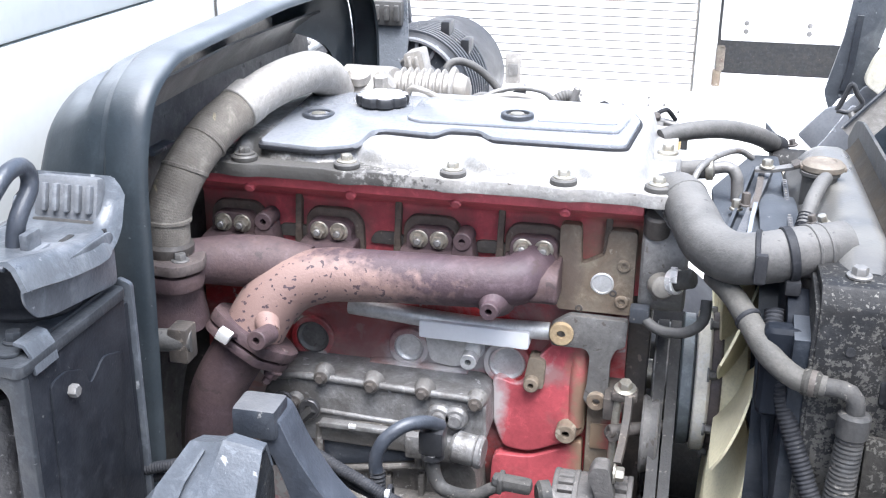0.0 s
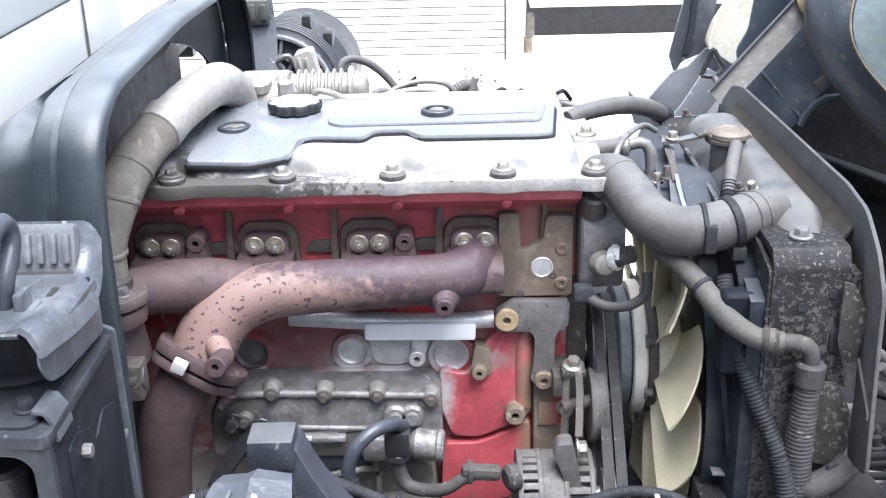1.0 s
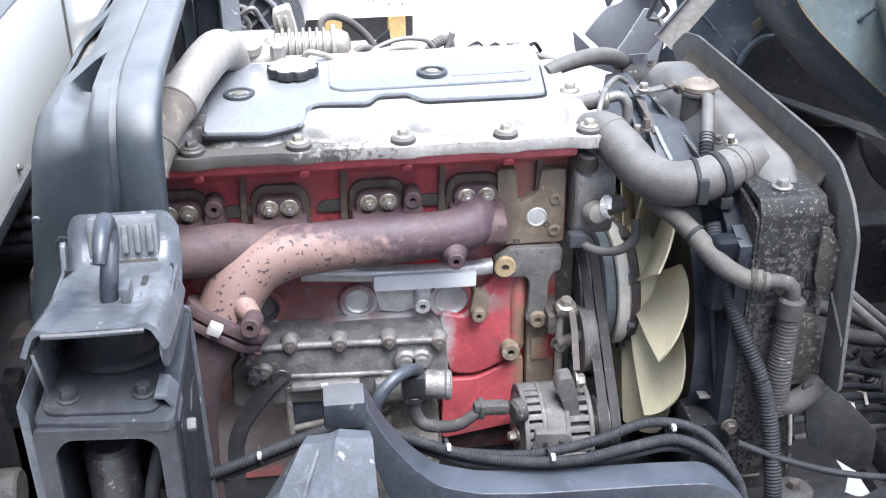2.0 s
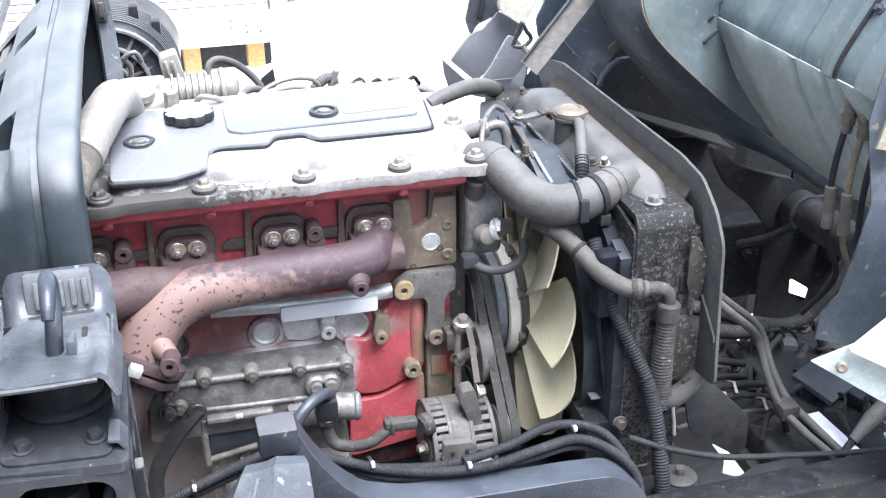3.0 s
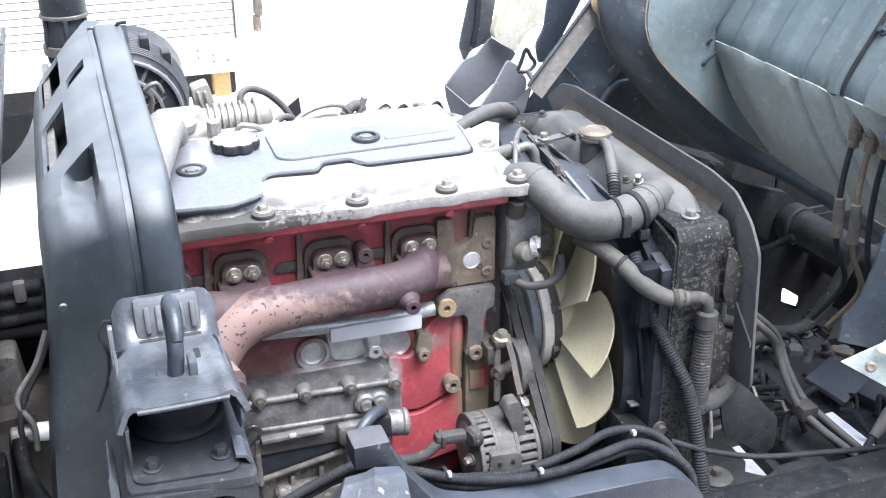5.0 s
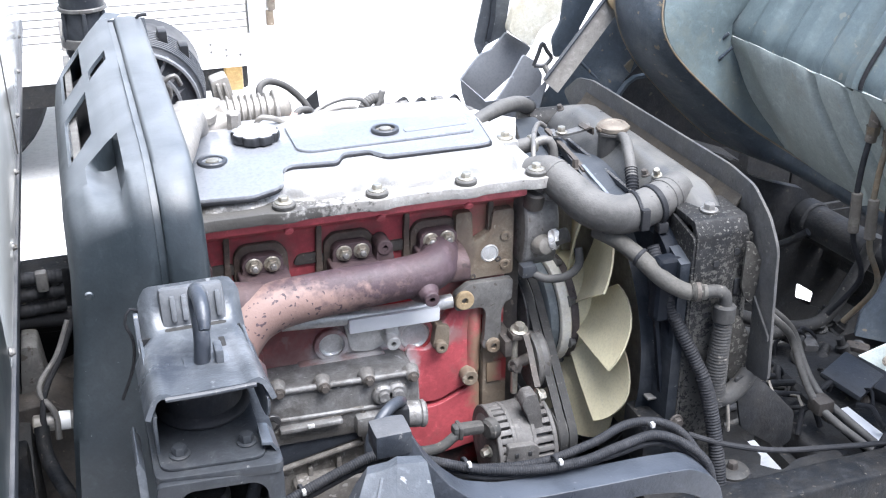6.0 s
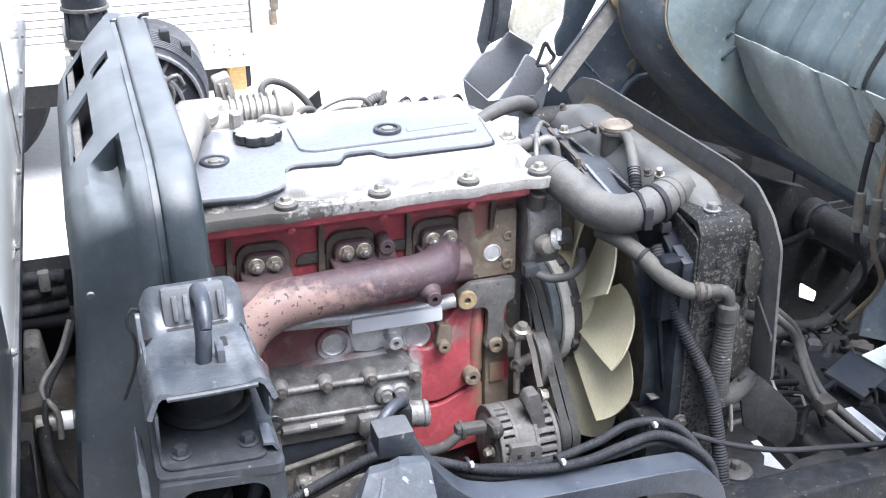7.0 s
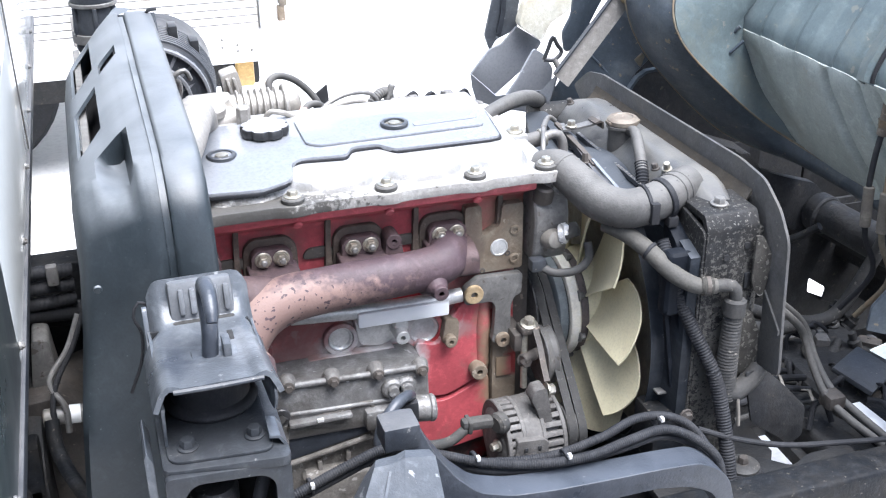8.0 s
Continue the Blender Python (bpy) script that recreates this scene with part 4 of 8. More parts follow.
def build_egr():
    e = thing("intake_valve", (-0.45, 1.55, 1.10), "pale grey cast intake valve with a finned cooler and pink cap", "engine part")
    part("body", prism(fillet([(1.455, 1.10), (1.60, 1.10), (1.60, 1.185), (1.55, 1.20), (1.47, 1.195)], 0.02, 4), "x", -0.53, -0.46, 0.008), M["cast_pale"], e)
    part("neck", rod((-0.525, 1.50, 1.175), (-0.495, 1.50, 1.175), 0.034, 24, 0.005), M["cast_pale"], e)
    part("knob", lathe([(0.018, 0), (0.018, 0.012), (0.012, 0.018), (0, 0.02)], (-0.495, 1.48, 1.19), (0, -0.3, 1), 18), M["cast_pale"], e)
    part("pivot", rod((-0.475, 1.50, 1.175), (-0.455, 1.50, 1.19), 0.019, 18, 0.004), M["cast_pale"], e)
    part("core", rod((-0.462, 1.56, 1.168), (-0.372, 1.56, 1.168), 0.022, 24), M["cast_pale"], e)
    for i in range(7):
        part("fin", lathe([(0.026, 0), (0.0285, 0.0015), (0.0285, 0.0035), (0.026, 0.005)], (-0.452 + i * 0.0105, 1.56, 1.168), (1, 0, 0), 28), M["cast_pale"], e)
    part("end_disc", rod((-0.376, 1.56, 1.168), (-0.368, 1.56, 1.168), 0.032, 28, 0.002), M["cast_pale"], e)
    part("pink_cap", lathe([(0.026, 0), (0.026, 0.006), (0.020, 0.018), (0.010, 0.022), (0, 0.022)], (-0.368, 1.56, 1.166), (1, 0, 0), 24), M["pale_plastic"], e)
    part("pink_plug", lathe([(0.011, 0), (0.011, 0.012), (0, 0.014)], (-0.352, 1.548, 1.152), (1, -0.5, -0.2), 16), M["pink"], e, "faded pink plug")
    part("arm", prism(fillet([(-0.458, 1.150), (-0.424, 1.152), (-0.437, 1.212), (-0.466, 1.204)], 0.006, 3), "y", 1.62, 1.66, 0.004), M["cast_pale"], e)
    for k in range(2):
        part("arm_rib", box((-0.454 + 0.011 * k, 1.612, 1.160), (-0.449 + 0.011 * k, 1.622, 1.202), 0.002, m=Matrix.Rotation(radians(-12), 4, "Y")), M["cast_pale"], e)
    # thin pipes and hoses behind the cover
    w = thing("fuel_pipes", (-0.33, 1.50, 1.12), "thin bent steel fuel pipes behind the valve cover", "pipe")
    part("pipe", tube([(-0.425, 1.475, 1.15), (-0.415, 1.465, 1.185), (-0.395, 1.46, 1.186), (-0.36, 1.48, 1.168), (-0.31, 1.50, 1.172), (-0.27, 1.51, 1.175), (-0.245, 1.52, 1.165), (-0.24, 1.53, 1.13)], 0.0045, 12), M["cast_pale"], w)
    part("pipe", tube([(-0.33, 1.50, 1.13), (-0.32, 1.51, 1.165), (-0.29, 1.52, 1.18), (-0.255, 1.53, 1.182), (-0.225, 1.54, 1.17), (-0.21, 1.55, 1.13)], 0.004, 12), M["dull"], w)
    part("sensor", rod((-0.455, 1.455, 1.16), (-0.455, 1.452, 1.205), 0.011, 6), M["cast_pale"], w)
    part("rail_pipe", tube([(-0.262, 1.56, 1.135), (-0.235, 1.56, 1.140), (-0.19, 1.56, 1.150), (-0.13, 1.565, 1.145), (-0.06, 1.57, 1.135), (-0.02, 1.575, 1.12)], 0.006, 12), M["dull"], w)
    part("lever", rod((-0.205, 1.56, 1.130), (-0.186, 1.562, 1.180), 0.006, 12, 0.002), M["dull"], w)
    part("lever_foot", box((-0.216, 1.548, 1.122), (-0.192, 1.572, 1.140), 0.004), M["dull"], w)
    for x in (-0.150, -0.085):
        part("union", rod((x - 0.008, 1.566, 1.147), (x + 0.008, 1.566, 1.146), 0.011, 6, 0.002), M["dull"], w)
    h = thing("vacuum_hoses", (-0.33, 1.62, 1.12), "black rubber vacuum hoses looping behind the engine", "hose")
    part("hose", tube([(-0.388, 1.585, 1.165), (-0.390, 1.595, 1.192), (-0.374, 1.605, 1.201), (-0.346, 1.612, 1.190), (-0.318, 1.618, 1.163), (-0.302, 1.615, 1.135), (-0.300, 1.61, 1.10)], 0.0060, 14), M["rubber"], h)
    part("hose", tube([(-0.345, 1.55, 1.152), (-0.330, 1.56, 1.160), (-0.310, 1.575, 1.152), (-0.298, 1.59, 1.130), (-0.295, 1.60, 1.10)], 0.0060, 14), M["rubber"], h)
    part("loom_loop", tube([(-0.232, 1.55, 1.12), (-0.224, 1.555, 1.152), (-0.206, 1.562, 1.166), (-0.192, 1.568, 1.160), (-0.188, 1.575, 1.12)], 0.0090, 14, 0.004, 0.0012, 0.004), M["rubber"], h)
    part("rear_hose", tube([(-0.19, 1.545, 1.125), (-0.15, 1.55, 1.138), (-0.12, 1.555, 1.135), (-0.06, 1.55, 1.13)], 0.010, 14), M["rubber"], h)
    part("upright_tab", prism([(-0.275, 1.06), (-0.275, 1.125), (-0.278, 1.16), (-0.300, 1.144), (-0.304, 1.125), (-0.304, 1.06)], "y", 1.66, 1.664, 0.001), M["plastic"], h)
    c = thing("intake_casting", (-0.30, 1.56, 1.05), "grey cast intake manifold behind the valve cover", "engine part")
    part("plenum", prism(fillet([(1.49, 1.02), (1.62, 1.02), (1.62, 1.12), (1.50, 1.125)], 0.02, 4), "x", -0.45, -0.05, 0.008), M["alu_dirty"], c)
    for x in (-0.34, -0.28, -0.155, -0.10):
        part("injector_plug", box((x - 0.012, 1.53, 1.115), (x + 0.012, 1.56, 1.142), 0.004), M["plastic_dusty"], c)
    for x, y, z, r in ((-0.255, 1.548, 1.122, 0.010), (-0.232, 1.565, 1.118, 0.013), (-0.165, 1.570, 1.128, 0.011), (-0.138, 1.552, 1.130, 0.009), (-0.075, 1.560, 1.126, 0.010)):
        plug = part("injector_cap", lathe([(r, 0), (r, 0.010), (r * 0.7, 0.014), (r * 0.7, 0.024), (r * 0.4, 0.028), (0, 0.028)], (x, y, z), (0.2, -0.3, 1), 14), M["grime"], c)
        part("cap_lead", tube([(x + 0.003, y - 0.005, z + 0.022), (x + 0.018, y, z + 0.030), (x + 0.032, y + 0.015, z + 0.012)], 0.0035, 8), M["rubber_dark"], plug)
    part("clip_block", box((-0.122, 1.545, 1.125), (-0.096, 1.575, 1.150), 0.003), M["rubber"], c)
    part("clip_prong", box((-0.124, 1.555, 1.148), (-0.118, 1.565, 1.158), 0.001), M["rubber"], c)
    part("clip_prong", box((-0.100, 1.555, 1.148), (-0.094, 1.565, 1.158), 0.001), M["rubber"], c)


build_egr()


def build_oil_cooler():
    o = thing("oil_cooler_cover", (-0.39, 1.22, 0.70), "dirty cast aluminium oil cooler cover bolted to the block", "engine part")
    body = part("cover", prism(fillet([(-0.548, 0.768), (-0.545, 0.838), (-0.52, 0.862), (-0.262, 0.858), (-0.246, 0.85), (-0.244, 0.79), (-0.30, 0.762)], 0.012, 4), "y", 1.186, 1.262, 0.007, seg=3), M["cooler"], o)
    part("upper_lip", tube([(-0.53, 1.186, 0.858), (-0.46, 1.186, 0.862), (-0.26, 1.186, 0.855)], 0.0052, 12), M["cooler"], body)
    part("long_rib", tube([(-0.50, 1.1865, 0.815), (-0.40, 1.186, 0.810), (-0.30, 1.1865, 0.806)], 0.0038, 12), M["cooler"], body)
    for x, z in ((-0.462, 0.866), (-0.395, 0.862), (-0.327, 0.860), (-0.258, 0.853), (-0.500, 0.826), (-0.478, 0.812)):
        b = part("bolt_boss", lathe([(0.0140, 0), (0.0108, 0.012), (0.0104, 0.016), (0.0088, 0.018)], (x, 1.195, z), TOWARD, 20), M["alu_dirty"], body)
        part("bolt", bolt((x, 1.1775, z), TOWARD, 0.0065, 0.006, 0.009, 0.002), M["grime"], b)
    for x in (-0.305, -0.283):
        part("sender_plug", lathe([(0.0165, 0), (0.0165, 0.010), (0.013, 0.014), (0.009, 0.014), (0.008, 0.020), (0, 0.020)], (x, 1.19, 0.828), TOWARD, 20), M["cooler"], body)
    part("outlet", rod((-0.285, 1.170, 0.795), (-0.248, 1.165, 0.792), 0.0205, 24, 0.006), M["cooler"], body)
    part("outlet_rim", rod((-0.254, 1.166, 0.7925), (-0.243, 1.165, 0.792), 0.0215, 24, 0.005), M["cooler"], body)
    part("neck_block", box((-0.35, 1.17, 0.765), (-0.28, 1.22, 0.80), 0.008), M["cooler"], body)
    part("shelf_edge", box((-0.465, 1.172, 0.796), (-0.37, 1.19, 0.803), 0.002), M["cooler"], body)
    part("bright_nib", box((-0.424, 1.169, 0.8005), (-0.414, 1.174, 0.806), 0.001), M["silver_clip"], body)
    low = part("pump_housing", prism(fillet([(-0.465, 0.63), (-0.47, 0.792), (-0.372, 0.792), (-0.36, 0.765), (-0.26, 0.745), (-0.25, 0.63)], 0.01, 3), "y", 1.20, 1.262, 0.006), M["caked"], o)
    part("lower_casting", box((-0.45, 1.17, 0.60), (-0.26, 1.26, 0.70), 0.014, seg=3), M["caked"], o)
    part("pocket_rim", tube([(-0.470, 1.188, 0.715), (-0.470, 1.188, 0.782), (-0.458, 1.188, 0.793), (-0.350, 1.188, 0.808), (-0.336, 1.188, 0.800), (-0.334, 1.188, 0.745)], 0.0050, 10), M["caked"], low)
    part("pocket_floor", prism(fillet([(-0.466, 0.725), (-0.466, 0.786), (-0.340, 0.803), (-0.338, 0.750)], 0.006, 2), "y", 1.194, 1.1985, 0.001), M["stay"], low, "dark blue grey recessed panel")
    part("pocket_sill", tube([(-0.470, 1.189, 0.722), (-0.400, 1.189, 0.734), (-0.334, 1.189, 0.746)], 0.0045, 10), M["caked"], low)
    for k in range(3):
        part("casting_rib", box((-0.425 + 0.045 * k, 1.188, 0.64), (-0.417 + 0.045 * k, 1.203, 0.715 + 0.008 * k), 0.003), M["caked"], low)
    t = part("support_arm", band(spline([(-0.475, 1.172, 0.826), (-0.52, 1.168, 0.775), (-0.545, 1.16, 0.73), (-0.55, 1.15, 0.66)], 0.01), 0.022, 0.007, (1, 0, 1)), M["under"], o, "black bent support strap")
    part("strap_eye", ring((-0.477, 1.176, 0.822), TOWARD, 0.014, 0.006, 0.008, 20), M["grease"], t)
    part("bolt_head", bolt((-0.515, 1.178, 0.826), TOWARD, 0.010, 0.010, 0.015, 0.004), M["grease"], o)
    # sender hose that bows out of the cover
    h = thing("sender_hose", (-0.32, 1.08, 0.74), "black corrugated wire sleeve looping from the oil sender", "hose")
    part("sleeve", tube([(-0.292, 1.128, 0.846), (-0.305, 1.105, 0.862), (-0.326, 1.084, 0.866), (-0.348, 1.070, 0.850), (-0.357, 1.066, 0.825), (-0.355, 1.066, 0.80)], 0.0085, 18, 0.006), M["stay"], h)
    part("sleeve_end", tube([(-0.355, 1.066, 0.81), (-0.352, 1.062, 0.78), (-0.340, 1.05, 0.75), (-0.31, 1.03, 0.72)], 0.009, 16, 0.005, 0.0016, 0.005), M["rubber_dark"], h)
    plug = part("plug", box((-0.316, 1.108, 0.812), (-0.284, 1.140, 0.846), 0.006), M["plastic"], h)
    part("plug_ring", ring((-0.300, 1.124, 0.812), (0, 0, -1), 0.0145, 0.009, 0.010, 20), M["plastic"], plug)
    part("lead", tube([(-0.300, 1.124, 0.815), (-0.300, 1.124, 0.785), (-0.288, 1.120, 0.763), (-0.262, 1.108, 0.764), (-0.240, 1.10, 0.772), (-0.222, 1.100, 0.784), (-0.205, 1.104, 0.790)], [0.0095, 0.0095, 0.009, 0.0085, 0.008, 0.0075, 0.008], 16), M["rubber_mud"], h)


build_oil_cooler()


def build_alternator():
    a = thing("alternator", (-0.100, 1.14, 0.68), "dusty grey cast alternator with vent slots beside the belts", "alternator")
    cx, cz = 1.146, 0.724
    hub = part("core", lathe([(0.020, 0), (0.044, 0.004), (0.050, 0.012), (0.050, 0.094), (0.042, 0.093), (0.020, 0.096)], (-0.149, cx, cz), (1, 0, 0), 36), M["grease"], a, "dark windings inside the slots")
    part("stator_band", lathe([(0.050, 0), (0.0605, 0.001), (0.0615, 0.003), (0.0615, 0.029), (0.0605, 0.031), (0.050, 0.032)], (-0.120, cx, cz), (1, 0, 0), 44), M["alternator"], a)
    for x0, wide, n in ((-0.147, 0.026, 30), (-0.088, 0.028, 26)):
        for i in range(n):
            ang = 2 * math.pi * i / n
            q = Vector((x0 + wide / 2, cx + 0.0555 * math.cos(ang), cz + 0.0555 * math.sin(ang)))
            part("cooling_fin", box(q - Vector((wide / 2, 0.0062, 0.0044)), q + Vector((wide / 2, 0.0062, 0.0044)), 0.0018, m=Matrix.Rotation(ang, 4, "X")), M["alternator"], hub)
    for x0 in (-0.151, -0.126, -0.094, -0.061):
        part("case_ring", ring((x0, cx, cz), (1, 0, 0), 0.0625, 0.049, 0.0070, 44), M["alternator"], hub)
    part("rear_plate", lathe([(0.016, 0), (0.034, 0.001), (0.050, 0.006), (0.055, 0.010)], (-0.157, cx, cz), (1, 0, 0), 36), M["alternator"], a)
    for g in (190, 280):
        q = Vector((0, cx + 0.062 * math.cos(radians(g)), cz + 0.062 * math.sin(radians(g))))
        part("through_bolt", rod(q + Vector((-0.138, 0, 0)), q + Vector((-0.065, 0, 0)), 0.0055, 12), M["alternator"], a)
        part("bolt_lug", rod(q + Vector((-0.130, 0, 0)), q + Vector((-0.088, 0, 0)), 0.0085, 14, 0.003), M["alternator"], a)
    # mounting ear: a wedge that leans over the case and runs down into it
    ear = part("mount_ear", prism(fillet([(-0.108, 0.810), (-0.101, 0.826), (-0.084, 0.827), (-0.080, 0.812), (-0.074, 0.782), (-0.068, 0.744), (-0.090, 0.744), (-0.094, 0.776), (-0.101, 0.796)], 0.005, 3), "y", 1.108, 1.134, 0.004), M["alternator"], a)
    part("ear_bolt", bolt((-0.078, 1.121, 0.814), (1, 0, 0), 0.009, 0.010, 0.012), M["steel"], ear)
    part("front_block", prism(fillet([(-0.142, 0.730), (-0.090, 0.722), (-0.087, 0.746), (-0.096, 0.754), (-0.138, 0.758)], 0.004, 3), "y", 1.082, 1.106, 0.004), M["alternator"], a)
    for x in (-0.128, -0.106):
        part("block_slot", box((x, 1.0805, 0.736), (x + 0.006, 1.087, 0.744), 0.001), M["under"], a)
    part("terminal", lathe([(0.017, 0), (0.017, 0.012), (0.012, 0.016), (0, 0.016)], (-0.152, 1.112, 0.780), (-1, -0.4, 0), 18), M["rubber_mud"], a)
    plug = part("connector", box((-0.222, 1.094, 0.784), (-0.172, 1.114, 0.801), 0.007, m=Matrix.Rotation(radians(4), 4, "Y")), M["rubber_mud"], a)
    part("connector_lip", box((-0.214, 1.091, 0.782), (-0.207, 1.117, 0.803), 0.003, m=Matrix.Rotation(radians(4), 4, "Y")), M["rubber_mud"], plug)
    part("nut", bolt((-0.158, 1.115, 0.735), (-1, -0.3, 0), 0.007, 0.010, 0.010), M["steel"], a)
    part("pulley", lathe([(0.020, 0), (0.036, 0.002), (0.036, 0.005), (0.030, 0.010), (0.036, 0.015), (0.036, 0.018), (0.030, 0.023), (0.036, 0.028), (0.036, 0.031), (0.018, 0.033)], (-0.043, cx, cz), (1, 0, 0), 32), M["dull"], a)
    part("shaft", rod((-0.054, cx, cz), (-0.042, cx, cz), 0.014, 16), M["steel"], a)
    part("foot", box((-0.13, 1.16, 0.66), (-0.09, 1.262, 0.70), 0.006), M["dull"], a)
    j = thing("belt_adjuster", (-0.08, 1.20, 0.80), "grey belt adjuster with a slotted strap and long bolt", "engine part")
    part("strap", band([(-0.068, 1.196, 0.880), (-0.068, 1.176, 0.862), (-0.071, 1.150, 0.838), (-0.074, 1.128, 0.824)], 0.009, 0.006, (1, 0, 0.3)), M["grime"], j)
    part("head", box((-0.090, 1.194, 0.870), (-0.058, 1.222, 0.882), 0.004), M["grime"], j)
    part("head_bolt", bolt((-0.074, 1.207, 0.883), (0, -0.2, 1), 0.009, 0.009, 0.014), M["steel"], j)
    part("long_bolt", rod((-0.082, 1.205, 0.878), (-0.085, 1.195, 0.775), 0.0055, 12), M["steel"], j)
    part("slide_nut", bolt((-0.084, 1.199, 0.825), (0, -1, 0.1), 0.009, 0.012, 0.012), M["grime"], j)
    part("pivot", rod((-0.09, 1.19, 0.83), (-0.02, 1.22, 0.83), 0.009, 14), M["grime"], j)
    part("anchor", box((-0.100, 1.20, 0.84), (-0.080, 1.262, 0.87), 0.003), M["grime"], j)


build_alternator()

FAN_Y, FAN_Z, FAN_TURN = 1.318, 0.852, -0.8


def build_pulleys():
    p = thing("fan_pulley", (-0.02, FAN_Y, FAN_Z), "grey fan pulley and pale viscous clutch on the engine front", "pulley")
    part("pulley", lathe([(0.03, 0), (0.072, 0.002), (0.072, 0.005), (0.064, 0.010), (0.072, 0.015), (0.072, 0.019), (0.064, 0.024), (0.072, 0.029), (0.072, 0.033), (0.045, 0.036)], (-0.044, FAN_Y, FAN_Z), (1, 0, 0), 48), M["dull"], p)
    part("rear_drum", lathe([(0.070, 0), (0.084, 0.001), (0.087, 0.003), (0.087, 0.016), (0.084, 0.0175)], (-0.0098, FAN_Y, FAN_Z), (1, 0, 0), 56), M["drum"], p)
    part("drum_groove", lathe([(0.0845, 0), (0.0845, 0.003)], (0.0070, FAN_Y, FAN_Z), (1, 0, 0), 56), M["under"], p)
    cl = part("clutch_face", lathe([(0.084, 0), (0.091, 0.0015), (0.093, 0.005), (0.093, 0.016), (0.090, 0.019), (0.080, 0.021)], (0.0095, FAN_Y, FAN_Z), (1, 0, 0), 56), M["clutch"], p, "pale viscous clutch ring")
    part("clutch_back", lathe([(0.080, 0), (0.089, 0.001), (0.091, 0.004), (0.091, 0.012), (0.086, 0.016), (0.060, 0.018)], (0.0285, FAN_Y, FAN_Z), (1, 0, 0), 56), M["iron_grime"], cl)
    for i in range(8):
        a = 2 * math.pi * i / 8 + 0.25
        part("clutch_bolt", bolt((0.024, FAN_Y + 0.093 * math.cos(a), FAN_Z + 0.093 * math.sin(a)), (1, 0, 0), 0.006, 0.008, 0.009), M["dull"], cl)
    part("crank_pulley", lathe([(0.04, 0), (0.085, 0.002), (0.085, 0.006), (0.077, 0.011), (0.085, 0.016), (0.085, 0.019), (0.077, 0.024), (0.085, 0.029), (0.085, 0.033), (0.05, 0.036)], (-0.044, 1.36, 0.60), (1, 0, 0), 48), M["dull"], p)
    part("shaft", rod((-0.06, FAN_Y, FAN_Z), (0.02, FAN_Y, FAN_Z), 0.02, 16), M["steel"], p)
    part("idler", lathe([(0.012, 0), (0.048, 0.001), (0.050, 0.004), (0.046, 0.012), (0.050, 0.019), (0.048, 0.022), (0.014, 0.024)], (-0.052, 1.222, 0.815), (1, 0, 0), 36), M["dull"], p)
    # two V belts round fan, alternator and crank pulleys
    hubs = [(FAN_Y, FAN_Z, 0.070), (1.36, 0.60, 0.083), (1.146, 0.724, 0.034)]

    def hull():
        pts = []
        for y, z, r in hubs:
            pts += [Vector((y + r * math.cos(a * math.pi / 36), z + r * math.sin(a * math.pi / 36))) for a in range(72)]
        pts.sort(key=lambda v: (v.x, v.y))
        out = []
        for seq in (pts, pts[::-1]):
            h = []
            for q in seq:
                while len(h) > 1 and (h[-1] - h[-2]).cross(q - h[-2]) <= 0:
                    h.pop()
                h.append(q)
            out += h[:-1]
        return out

    line = hull()
    for x in (-0.0335, -0.0175):
        own = bmesh.new()
        mid = sum(line, Vector((0, 0))) / len(line)
        rows = []
        n = len(line)
        for i, q in enumerate(line):
            d = (line[(i + 1) % n] - line[i - 1]).normalized()
            o = Vector((d.y, -d.x))
            a, b = q + o * 0.0045, q - o * 0.0045
            rows.append([own.verts.new(c) for c in ((x - 0.0068, a.x, a.y), (x + 0.0068, a.x, a.y), (x + 0.0046, b.x, b.y), (x - 0.0046, b.x, b.y))])
        for i in range(n):
            p0, q0 = rows[i], rows[(i + 1) % n]
            for j in range(4):
                own.faces.new((p0[j], p0[(j + 1) % 4], q0[(j + 1) % 4], q0[j]))
        solo("drive_belt", own, M["rubber_mud"], "dusty black rubber drive belt round the pulleys", "belt", "drive belts", angle=50)


build_pulleys()


def build_fan():
    f = thing("cooling_fan", (0.055, FAN_Y, FAN_Z), "cream plastic cooling fan with broad twisted blades", "fan")
    part("hub", lathe([(0.060, 0), (0.084, 0.001), (0.088, 0.004), (0.088, 0.034), (0.078, 0.038), (0.055, 0.038)], (0.038, FAN_Y, FAN_Z), (1, 0, 0), 48), M["fan"], f)
    rows = []
    nr, nc = 10, 10
    for i in range(nr + 1):
        u = i / nr
        r = 0.080 + 0.152 * u
        pitch = radians(42 - 16 * u)
        chord = 0.080 + 0.086 * u
        row = []
        for j in range(nc + 1):
            w = j / nc - 0.5
            bend = -0.006 * (1 - 4 * w * w)
            ang = (w * chord * math.cos(pitch) - 0.006 * u) / r
            rr = r - u * (0.016 * max(0.0, 2 * w) ** 2.0 + 0.058 * max(0.0, -2 * w) ** 1.8)
            row.append((0.056 - w * chord * math.sin(pitch) * 0.62 - bend, rr * math.cos(ang), rr * math.sin(ang)))
        rows.append(row)
    base = sheet(rows, 0.003)
    bmesh.ops.recalc_face_normals(base, faces=base.faces)
    for k in range(11):
        b = base.copy()
        a = Matrix.Translation((0, FAN_Y, FAN_Z)) @ Matrix.Rotation(2 * math.pi * k / 11 - radians(FAN_TURN), 4, "X")
        bmesh.ops.transform(b, verts=b.verts, matrix=a)
        part("blade", b, M["fan"], f, angle=50)
    base.free()


build_fan()


